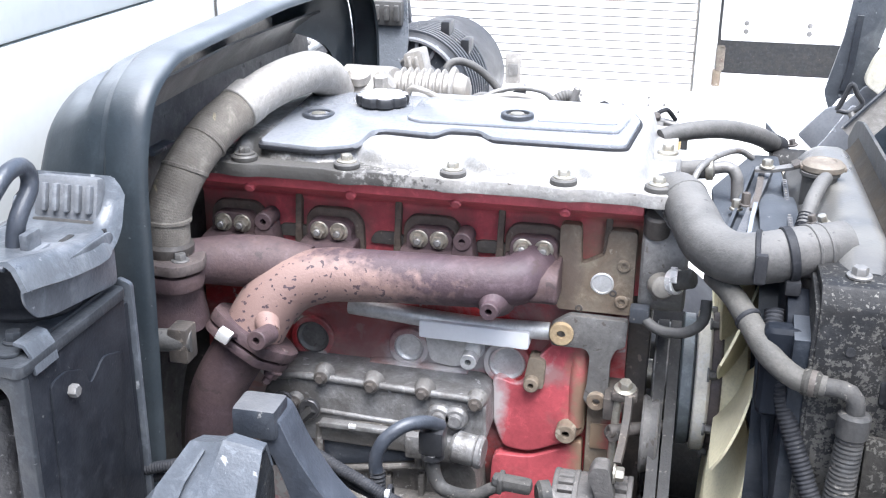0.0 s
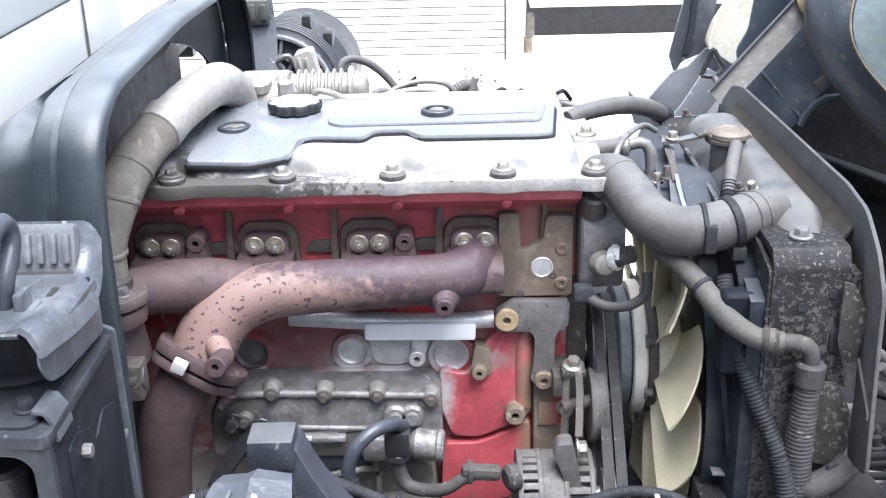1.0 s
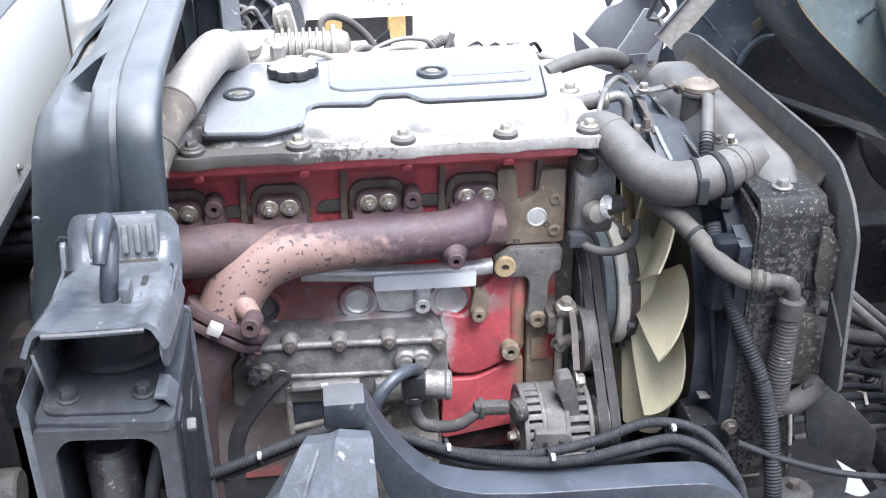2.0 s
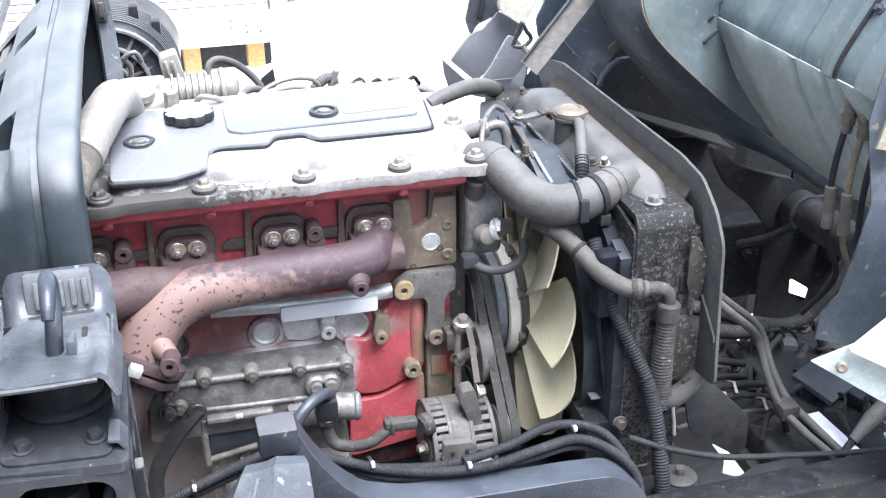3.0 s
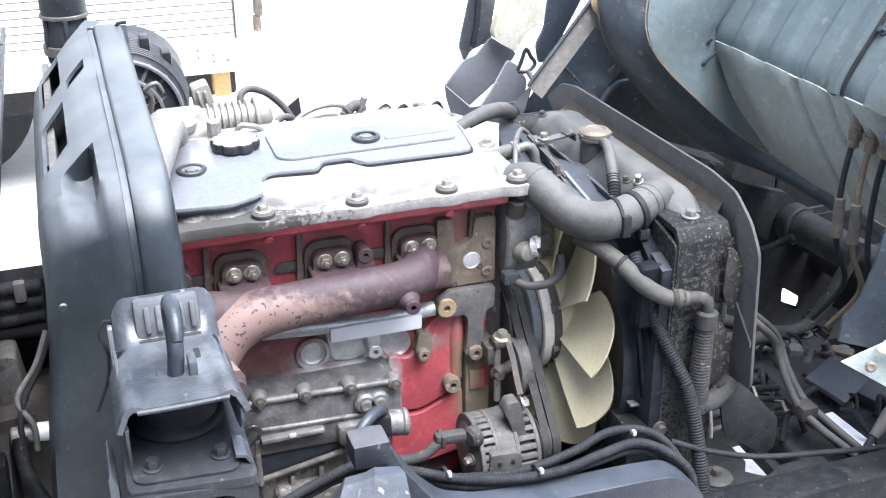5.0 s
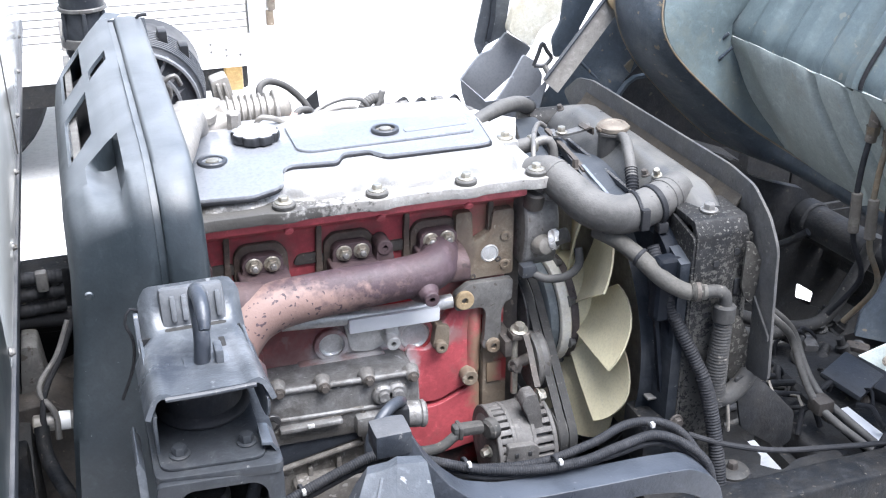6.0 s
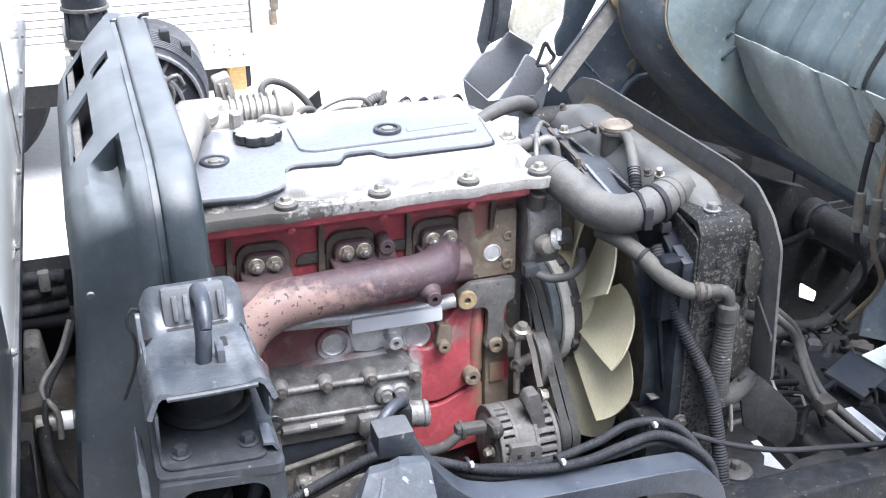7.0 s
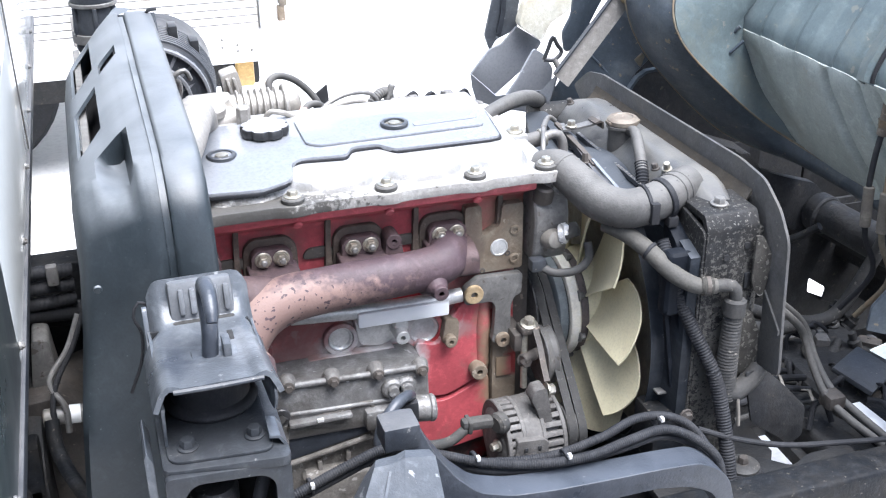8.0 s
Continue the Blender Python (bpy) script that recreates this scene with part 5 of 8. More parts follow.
def build_thermostat():
    t = thing("water_outlet", (-0.05, 1.25, 1.0), "dirty cast water outlet with sensors on the engine front", "engine part")
    part("housing", prism(fillet([(1.215, 0.985), (1.31, 0.985), (1.31, 1.118), (1.225, 1.118), (1.205, 1.06)], 0.018, 4), "x", -0.068, -0.012, 0.008, seg=3), M["dull"], t)
    part("outlet_neck", tube([(-0.042, 1.255, 1.09), (-0.036, 1.235, 1.115), (-0.024, 1.215, 1.122)], 0.027, 22), M["alu_dirty"], t)
    part("upper_plug", rod((-0.052, 1.222, 1.085), (-0.052, 1.212, 1.115), 0.016, 18, 0.003), M["grime"], t)
    s = part("sender", lathe([(0.013, 0), (0.0165, 0.006), (0.0165, 0.024), (0.013, 0.034), (0.008, 0.037), (0, 0.037)], (-0.044, 1.225, 1.022), (0.15, -1, 0.25), 20), M["pale_plastic"], t, "translucent grey sender")
    part("side_hose", rod((-0.030, 1.20, 1.035), (-0.004, 1.190, 1.046), 0.0115, 16, 0.003), M["hose_pale"], s)
    part("spring_clip", ring((-0.030, 1.20, 1.0352), (0.05, -0.035, 0.017), 0.0155, 0.012, 0.010, 18), M["silver_clip"], s)
    part("clip_tab", box((-0.032, 1.183, 1.040), (-0.024, 1.196, 1.056), 0.001), M["silver_clip"], s)
    part("wire", tube([(-0.062, 1.205, 0.985), (-0.040, 1.190, 0.976), (-0.010, 1.180, 0.980), (0.010, 1.180, 0.997), (0.012, 1.19, 1.02)], 0.0065, 14), M["rubber"], t)
    part("wire_plug", box((-0.076, 1.195, 0.978), (-0.052, 1.215, 0.998), 0.004), M["plastic_dusty"], t)
    part("stub", rod((-0.046, 1.36, 1.123), (0.012, 1.36, 1.131), 0.0125, 18, 0.003), M["rubber"], t)
    part("stub_clamp", ring((0.000, 1.36, 1.1295), (1, 0, 0.12), 0.0150, 0.012, 0.010, 18), M["steel"], t)
    part("steel_bend", tube([(0.010, 1.36, 1.131), (0.028, 1.362, 1.133), (0.040, 1.36, 1.122), (0.044, 1.355, 1.07)], 0.008, 14), M["dull"], t)


build_thermostat()

# ---- radiator and hoses ----


def build_radiator():
    r = thing("radiator", (0.14, 1.36, 0.62), "dusty black radiator with a pale top tank and muddy brackets", "radiator")
    core = part("core", box((0.115, 1.07, 0.66), (0.185, 1.66, 1.07), 0.003), M["core"], r)
    tank_line = fillet([(0.106, 1.065), (0.110, 1.088), (0.138, 1.122), (0.152, 1.131), (0.184, 1.131), (0.196, 1.118), (0.196, 1.065)], 0.007, 5)
    own = bmesh.new()
    cols = []
    for k in range(25):
        y = 1.075 + 0.485 * k / 24
        s = 1.0 - 0.25 * max(0.0, abs(k - 12) - 9.5) / 2.5
        cols.append([own.verts.new((0.152 + (p[0] - 0.152) * s, y, 1.065 + (p[1] - 1.065) * s)) for p in tank_line])
    for a, b in zip(cols, cols[1:]):
        for j in range(len(a) - 1):
            own.faces.new((a[j], a[j + 1], b[j + 1], b[j]))
    own.faces.new(cols[0])
    own.faces.new(cols[-1][::-1])
    tank = part("top_tank", own, M["tank"], r, "pale dusty top tank", angle=50)
    part("bottom_tank", box((0.105, 1.07, 0.60), (0.195, 1.66, 0.665), 0.012), M["under"], r)
    # filler neck and cap with its overflow hose
    part("filler_neck", lathe([(0.021, 0), (0.021, 0.046), (0.022, 0.050), (0.0245, 0.052), (0.0245, 0.056)], (0.138, 1.345, 1.086), (0, 0, 1), 24), M["rubber"], tank)
    cap = part("radiator_cap", lathe([(0.024, 0), (0.0262, 0.002), (0.0262, 0.008), (0.0220, 0.012), (0.016, 0.013), (0.014, 0.0115), (0, 0.0115)], (0.141, 1.347, 1.142), (0, 0, 1), 30), M["cap_rust"], r, "rusty radiator cap")
    part("cap_ear", box((0.113, 1.338, 1.143), (0.169, 1.356, 1.149), 0.003), M["cap_rust"], cap)
    part("overflow_hose", tube([(0.144, 1.332, 1.134), (0.140, 1.306, 1.143), (0.132, 1.280, 1.142), (0.121, 1.248, 1.130), (0.112, 1.220, 1.110)], [0.0075, 0.0085, 0.0090, 0.0092, 0.0090], 14), M["rubber"], r)
    part("overflow_loom", tube([(0.116, 1.232, 1.119), (0.108, 1.208, 1.098), (0.100, 1.188, 1.07), (0.096, 1.18, 1.00)], 0.0095, 14, 0.006, 0.0018, 0.005), M["rubber_dark"], r)
    # valve and lug beside the hose neck
    part("drain_lug", prism(fillet([(0.118, 1.104), (0.138, 1.104), (0.132, 1.132), (0.122, 1.134)], 0.003, 2), "y", 1.168, 1.178, 0.002), M["dull"], tank)
    part("drain_nut", bolt((0.127, 1.172, 1.130), (-0.3, -0.3, 1), 0.0055, 0.010, 0.008), M["steel"], tank)
    part("bracket_arm", band([(0.066, 1.415, 1.118), (0.090, 1.410, 1.121), (0.112, 1.398, 1.130), (0.122, 1.392, 1.136)], 0.016, 0.004, (0, 1, 0)), M["dull"], tank)
    part("arm_bolt", bolt((0.080, 1.412, 1.122), (0, 0, 1), 0.007, 0.008, 0.010), M["steel"], tank)
    part("arm_clip", sheet([[(0.110, 1.384, 1.134), (0.118, 1.382, 1.138), (0.126, 1.384, 1.134), (0.128, 1.386, 1.122)], [(0.108, 1.408, 1.134), (0.116, 1.410, 1.138), (0.124, 1.408, 1.134), (0.126, 1.404, 1.122)]], 0.003), M["grime"], tank)
    for y, z in ((1.19, 1.125), (1.155, 1.118), (1.50, 1.13)):
        part("tank_clip", bolt((0.118, y, z), (-0.3, 0, 1), 0.005, 0.007, 0.007), M["grime"], tank)
    # near side bracket: folded channel with its top bolt
    side = part("side_bracket", prism(fillet([(1.028, 0.70), (1.028, 1.092), (1.040, 1.112), (1.112, 1.114), (1.112, 1.104), (1.046, 1.102), (1.037, 1.088), (1.037, 0.70)], 0.004, 2), "x", 0.116, 0.200, 0.0015), M["speckled"], r, "black folded side bracket splashed with pale mud")
    part("side_cheek", prism(fillet([(1.03, 0.70), (1.03, 1.09), (1.10, 1.105), (1.10, 0.70)], 0.01, 3), "x", 0.112, 0.118, 0.001), M["speckled"], side)
    part("top_bolt", bolt((0.154, 1.066, 1.1135), (0, 0, 1), 0.0085, 0.008, 0.013), M["dull"], side)
    part("slot", box((0.183, 1.0245, 0.992), (0.193, 1.032, 1.018), 0.004), M["under"], side)
    for x, z in ((0.150, 1.047), (0.182, 1.062), (0.142, 0.965)):
        part("side_hole", lathe([(0.005, 0), (0.005, 0.003), (0, 0.003)], (x, 1.0285, z), TOWARD, 12), M["under"], side)
    part("side_wing", prism(fillet([(0.188, 1.082), (0.200, 1.078), (0.217, 1.046), (0.217, 1.030), (0.212, 0.990), (0.206, 0.982), (0.194, 0.992), (0.188, 1.010)], 0.005, 3), "y", 1.014, 1.019, 0.001), M["mottled"], side, "mud mottled steel wing")
    part("lower_wing", prism(fillet([(0.176, 0.960), (0.196, 0.958), (0.212, 0.925), (0.216, 0.880), (0.206, 0.850), (0.178, 0.855)], 0.006, 3), "y", 1.016, 1.021, 0.001), M["mottled"], side, "mud mottled steel wing")
    part("far_bracket", prism(fillet([(1.66, 0.70), (1.66, 1.08), (1.60, 1.10), (1.58, 1.08), (1.60, 0.70)], 0.01, 3), "x", 0.10, 0.20, 0.003), M["speckled"], r)
    # shroud: plate with a round opening and a deep lip
    s = thing("fan_shroud", (0.09, 1.34, 0.62), "dark blue grey plastic fan shroud round the fan", "shroud")
    own = bmesh.new()
    n = 72
    rin, out = 0.246, []
    for i in range(n):
        a = 2 * math.pi * i / n
        c, q = math.cos(a), math.sin(a)
        k = min((0.285 if c < 0 else 0.33) / max(abs(c), 1e-6), (0.212 if q > 0 else 0.26) / max(abs(q), 1e-6))
        k = max(k, rin + 0.004)
        out.append((k * c, k * q))
    def ring_row(x, rr):
        return [own.verts.new((x, FAN_Y + rr * math.cos(2 * math.pi * i / n), FAN_Z + rr * math.sin(2 * math.pi * i / n))) for i in range(n)]
    rows = [ring_row(0.069, rin), ring_row(0.067, rin + 0.004), ring_row(0.088, rin + 0.006)]
    rows.append([own.verts.new((0.096, FAN_Y + y, FAN_Z + z)) for y, z in out])
    rows.append([own.verts.new((0.113, FAN_Y + y, FAN_Z + z)) for y, z in out])
    rows.append(ring_row(0.113, rin))
    for a, b in zip(rows, rows[1:] + rows[:1]):
        for i in range(n):
            j = (i + 1) % n
            own.faces.new((a[i], a[j], b[j], b[i]))
    sh = part("shroud_panel", own, M["shroud"], s, angle=40)
    top = part("top_rail", prism(fillet([(0.020, 1.150), (0.012, 1.41), (0.070, 1.590), (0.108, 1.590), (0.106, 1.150)], 0.010, 3), "z", 1.082, 1.090, 0.002), M["shroud"], s)
    part("rail_rib", band([(0.030, 1.12, 1.100), (0.088, 1.47, 1.102)], 0.012, 0.010, (0, 0, 1)), M["chassis"], top)
    part("rail_edge", band([(0.012, 1.11, 1.090), (0.068, 1.48, 1.094)], 0.020, 0.004, (0, 0, 1)), M["shroud"], top)
    part("tooth_strip", band([(0.099, 1.125, 1.096), (0.106, 1.44, 1.096)], 0.007, 0.006, (0, 0, 1)), M["chassis"], top)
    for i in range(32):
        y = 1.13 + i * 0.0098
        part("tooth", box((0.097 + (y - 1.13) * 0.022, y, 1.097), (0.101 + (y - 1.13) * 0.022, y + 0.0042, 1.1005), 0.001), M["dull"], top)
    part("rail_bolt", bolt((0.040, 1.30, 1.098), (0, 0, 1), 0.006, 0.010, 0.008), M["steel"], top)
    part("side_wall", prism(fillet([(1.062, 0.74), (1.062, 1.06), (1.105, 1.085), (1.105, 0.74)], 0.01, 3), "x", 0.090, 0.1125, 0.004), M["shroud_box"], sh)
    part("ledge", box((0.076, 1.055, 0.812), (0.110, 1.075, 0.816), 0.002, m=Matrix.Rotation(radians(4), 4, "Y")), M["dull"], sh)
    part("side_strut", band([(0.066, 1.058, 1.03), (0.080, 1.054, 0.93), (0.094, 1.050, 0.83)], 0.008, 0.006, (0, 1, 0)), M["shroud_box"], sh)
    part("side_rib", band([(0.088, 1.052, 1.04), (0.100, 1.050, 0.92), (0.104, 1.048, 0.76)], 0.012, 0.010, (0, 1, 0)), M["shroud_box"], sh)
    part("pocket", box((0.066, 1.040, 0.955), (0.111, 1.068, 1.058), 0.012, seg=3), M["shroud_box"], sh, "dark navy moulded corner box")
    part("pocket_rib", box((0.098, 1.036, 0.965), (0.103, 1.042, 1.040), 0.002), M["shroud_box"], sh)
    part("shroud_bolt", bolt((0.100, 1.050, 0.982), TOWARD, 0.007, 0.008, 0.011), M["steel"], sh)
    # grey rubber air flap in front of the radiator
    f = thing("air_flap", (0.225, 1.30, 0.72), "grey rubber air guide flap bolted round the radiator", "flap")
    outer = [(1.70, 1.095), (1.64, 1.138), (1.58, 1.150), (1.12, 1.156), (1.055, 1.148), (1.010, 1.118), (0.982, 1.080), (0.975, 1.00), (0.968, 0.93), (0.962, 0.872), (1.018, 0.862), (1.020, 0.95), (1.032, 1.06), (1.075, 1.095), (1.60, 1.092), (1.66, 1.07)]
    part("upper_flap", prism(fillet(outer, 0.012, 3), "x", 0.216, 0.221, 0.0012), M["flap"], f)
    part("lower_flap", prism(fillet([(0.188, 0.862), (0.218, 0.866), (0.263, 0.823), (0.305, 0.777), (0.307, 0.723), (0.287, 0.712), (0.21, 0.769)], 0.008, 3), "y", 1.000, 1.005, 0.0012), M["under"], f, "dark muddy lower plate")
    part("crease", prism(fillet([(0.972, 0.945), (1.018, 0.990), (1.018, 0.982), (0.972, 0.936)], 0.001, 1), "x", 0.213, 0.217, 0.0008), M["flap"], f)
    part("top_ledge", sheet([[(0.197, 1.08 + 0.052 * k, 1.100) for k in range(11)], [(0.206, 1.08 + 0.052 * k, 1.106) for k in range(11)], [(0.217, 1.08 + 0.052 * k, 1.124) for k in range(11)]], 0.003), M["ledge"], f, "brown dusty inner ledge")
    part("stay", box((0.196, 1.04, 0.94), (0.217, 1.07, 1.08), 0.003), M["speckled"], f)


build_radiator()


def build_hoses():
    h = thing("radiator_hose", (0.05, 1.12, 1.06), "thick dusty grey rubber top radiator hose with clamps", "hose")
    line = [(-0.046, 1.246, 1.128), (-0.028, 1.220, 1.136), (-0.013, 1.182, 1.124), (0.004, 1.146, 1.108), (0.030, 1.116, 1.104), (0.062, 1.106, 1.110), (0.100, 1.116, 1.116), (0.146, 1.142, 1.118)]
    body = part("hose", tube(line, [0.0255, 0.0265, 0.0280, 0.0285, 0.0285, 0.0280, 0.0280, 0.0275], 32, 0.004), M["rubber"], h)
    part("engine_clamp", ring((-0.026, 1.215, 1.135), (0.4, -0.9, -0.25), 0.0285, 0.025, 0.008, 28), M["rubber"], body)
    part("radiator_clamp", ring((0.083, 1.109, 1.113), (1, 0.22, 0.16), 0.0312, 0.027, 0.010, 28), M["rubber_dark"], body)
    part("clamp_screw", box((0.086, 1.083, 1.078), (0.102, 1.099, 1.094), 0.003), M["rubber_dark"], body)
    part("strap", ring((0.056, 1.1075, 1.109), (1, -0.1, 0.14), 0.0305, 0.027, 0.006, 28), M["rubber_dark"], body)
    part("strap_lock", box((0.052, 1.073, 1.092), (0.065, 1.083, 1.124), 0.002), M["rubber_dark"], body)
    for k in range(2):
        part("neck_bead", ring((0.106 + 0.013 * k, 1.119 + 0.007 * k, 1.116), (1, 0.5, 0.05), 0.0300, 0.026, 0.004, 28), M["rubber"], body)
    low = thing("heater_hose", (0.08, 1.05, 1.0), "dusty bent rubber hose with a steel elbow beside the radiator", "hose")
    lh = part("hose", tube([(0.014, 1.140, 1.072), (0.034, 1.104, 1.066), (0.052, 1.070, 1.052), (0.074, 1.040, 1.029), (0.102, 1.022, 1.014), (0.130, 1.014, 1.012)], [0.0120, 0.0124, 0.0130, 0.0128, 0.0120, 0.0112], 22), M["hose_pale"], low)
    part("clamp", ring((0.050, 1.074, 1.054), (0.5, -0.75, -0.4), 0.0148, 0.0115, 0.006, 22), M["rubber_dark"], lh)
    part("end_clamp", ring((0.114, 1.018, 1.013), (1, -0.3, 0), 0.0136, 0.011, 0.008, 22), M["grime"], lh)
    part("steel_elbow", tube([(0.122, 1.015, 1.012), (0.146, 1.011, 1.012), (0.158, 1.008, 1.004), (0.161, 1.008, 0.972)], 0.0094, 18), M["rubber_mud"], low)
    part("mud_cake", lathe([(0.0135, 0), (0.0148, 0.004), (0.0128, 0.010), (0.0140, 0.014), (0.011, 0.018)], (0.108, 1.020, 1.013), (1, -0.3, 0), 14), M["mottled"], low, "caked mud")
    down = part("bellows", tube([(0.160, 1.008, 0.985), (0.158, 1.006, 0.94), (0.156, 1.004, 0.88), (0.158, 1.002, 0.826)], [0.0135, 0.0142, 0.0158, 0.0150], 24, 0.003, 0.0010, 0.005), M["rubber_mud"], low)
    part("bellows_cuff", rod((0.160, 1.008, 0.990), (0.159, 1.007, 0.962), 0.0165, 22, 0.003), M["rubber_mud"], down)
    part("tail", tube([(0.157, 1.003, 0.842), (0.172, 1.002, 0.832), (0.200, 1.005, 0.845), (0.218, 1.010, 0.862)], [0.015, 0.0155, 0.0145, 0.014], 18), M["rubber_mud"], low)
    part("tie_tail", tube([(0.172, 0.99, 0.832), (0.175, 0.986, 0.80), (0.176, 0.985, 0.782)], 0.0028, 8), M["pale_plastic"], low)
    ov = thing("bypass_hose", (0.03, 1.50, 1.12), "grey rubber bypass hose between engine and radiator", "hose")
    part("hose", tube([(-0.060, 1.452, 1.142), (-0.03, 1.47, 1.148), (0.02, 1.51, 1.145), (0.065, 1.56, 1.128), (0.100, 1.605, 1.105)], [0.012, 0.0125, 0.0135, 0.014, 0.0135], 18), M["rubber"], ov)
    part("end_tip", rod((0.094, 1.60, 1.108), (0.112, 1.625, 1.095), 0.015, 16, 0.002), M["rubber_dark"], ov)
    rod_ = thing("support_pipe", (0.02, 1.35, 1.09), "thin bent steel pipe reaching over the fan shroud", "pipe")
    part("pipe", tube([(-0.018, 1.30, 1.112), (-0.008, 1.325, 1.138), (0.014, 1.375, 1.143), (0.042, 1.420, 1.140), (0.062, 1.440, 1.126)], 0.0042, 12), M["dull"], rod_)
    part("rail_stay", band([(0.079, 1.470, 1.108), (0.066, 1.330, 1.108), (0.058, 1.272, 1.108)], 0.008, 0.005, (1, 0, 0)), M["grime"], rod_)
    part("flat_stay", band([(0.062, 1.290, 1.111), (0.056, 1.240, 1.110), (0.050, 1.178, 1.108)], 0.0050, 0.003, (1, 0, 0)), M["plate"], rod_)
    part("stay_bolt", bolt((0.050, 1.292, 1.106), (0, 0, 1), 0.0055, 0.014, 0.007), M["grime"], rod_)
    lm = thing("corrugated_loom", (0.12, 1.0, 0.74), "black corrugated cable loom hanging beside the radiator", "cable")
    part("loom", tube([(0.078, 1.085, 1.06), (0.080, 1.060, 1.03), (0.098, 1.040, 0.965), (0.124, 1.014, 0.90), (0.138, 1.000, 0.865), (0.146, 0.985, 0.81), (0.150, 0.962, 0.74), (0.150, 0.95, 0.69)], 0.0100, 18, 0.004, 0.0012, 0.0046), M["rubber_dark"], lm)
    part("tape", tube([(0.134, 1.004, 0.875), (0.138, 1.000, 0.862), (0.146, 0.985, 0.81), (0.150, 0.962, 0.74), (0.150, 0.95, 0.69)], 0.0112, 18, 0.004, 0.0012, 0.0046), M["rubber_dark"], lm)


build_hoses()

# ---- arch, latch bracket, near side of the chassis ----


def arch_profile(off=0.0, y0=0.930, y1=1.83):
    pts = [(y0 - off, 0.50), (y0 + 0.016 - off, 1.00), (y0 + 0.022 - off, 1.205), (y0 + 0.050 - off * 0.7, 1.272 + off * 0.7), (y0 + 0.110, 1.300 + off), (1.36, 1.308 + off), (y1 - 0.12, 1.298 + off), (y1 - 0.045 + off * 0.7, 1.265 + off * 0.7), (y1 - 0.02 + off, 1.20), (y1 + off, 0.60)]
    return fillet(pts, 0.05, 6, False)


def build_arch():
    a = thing("engine_arch", (-0.63, 1.36, 0.50), "weathered grey plastic engine arch shield with vent slots", "splash shield")
    front = arch_profile(0.010)
    rear = arch_profile(0.0)
    xs_f = (-0.562, -0.564, -0.569, -0.580, -0.602, -0.606, -0.608)
    lift = (-0.012, -0.006, -0.002, 0.0, 0.0, -0.002, -0.010)
    rows = []
    for x, d in zip(xs_f, lift):
        prof = arch_profile(0.010 + d)
        rows.append([(x - 0.014 * max(0, 1.1 - z) * 0.8 + 0.010 * max(0.0, y - 1.36), y, z) for y, z in prof])
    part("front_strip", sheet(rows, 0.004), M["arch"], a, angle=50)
    # rear shell with its slots left open
    prof = rear
    xs = (-0.614, -0.630, -0.650, -0.666, -0.698, -0.706, -0.712)
    drop = (0, -0.003, -0.013, -0.024, -0.046, -0.056, -0.085)

    def in_slot(x, y, z):
        if z < 1.25:
            return False
        if -0.700 < x < -0.664:
            return 1.160 < y < 1.345 or 1.440 < y < 1.605
        if -0.662 < x < -0.630:
            return 1.362 < y < 1.412
        return False

    fine = []
    for p, q in zip(prof, prof[1:]):
        k = max(1, int((q - p).length / 0.012))
        fine += [p.lerp(q, i / k) for i in range(k)]
    fine.append(prof[-1])
    xs2, dr2 = [], []
    for (x, d), (x2, d2) in zip(zip(xs, drop), zip(xs[1:], drop[1:])):
        k = max(1, int(abs(x2 - x) / 0.006))
        for i in range(k):
            xs2.append(x + (x2 - x) * i / k)
            dr2.append(d + (d2 - d) * i / k)
    xs2.append(xs[-1]), dr2.append(drop[-1])
    own = bmesh.new()
    grid = []
    for x, d in zip(xs2, dr2):
        row = []
        for p in fine:
            fade = min(1.0, max(0.0, (p.y - 0.98) / 0.20)) if p.x < 1.3 else 1.0
            inward = Vector((max(-0.6, min(0.6, (1.36 - p.x) * 1.6)), -1.0)).normalized() * -d * (fade if x > -0.7065 else max(fade, 0.3))
            flare = 0.10 * max(0.0, 1.25 - p.y) * (-0.608 - x) / 0.1
            dish = 0.0
            if p.x < 1.10 and p.y > 1.15 and -0.678 < x < -0.6385:
                if p.x < 1.088:
                    dish = 0.036 * min(1.0, max(0.0, (p.x - 0.975) / 0.09)) * min(1.0, (x + 0.678) / 0.026)
            shear = 1.9 * (x + 0.682) * min(1.0, max(0.0, (p.x - 1.04) / 0.08)) * min(1.0, max(0.0, (1.72 - p.x) / 0.10))
            taper = 0.85 * min(1.0, max(0.0, (p.x - 1.60) / 0.20)) ** 1.5
            row.append(own.verts.new((-0.608 + (x + 0.608) * (1 - taper) - flare * (1 - taper), p.x + inward.x + dish * 0.6 + shear, p.y + inward.y - dish)))
        grid.append(row)
    for i in range(len(grid) - 1):
        for j in range(len(fine) - 1):
            m = (fine[j] + fine[j + 1]) / 2
            if in_slot((xs2[i] + xs2[i + 1]) / 2, m.x, m.y):
                continue
            own.faces.new((grid[i][j], grid[i][j + 1], grid[i + 1][j + 1], grid[i + 1][j]))
    bmesh.ops.delete(own, geom=[v for v in own.verts if not v.link_faces], context="VERTS")
    bmesh.ops.recalc_face_normals(own, faces=own.faces)
    own.normal_update()
    bmesh.ops.solidify(own, geom=own.faces[:], thickness=0.005)
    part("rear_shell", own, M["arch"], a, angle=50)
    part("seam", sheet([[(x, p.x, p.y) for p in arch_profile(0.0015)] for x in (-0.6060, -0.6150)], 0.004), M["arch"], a)
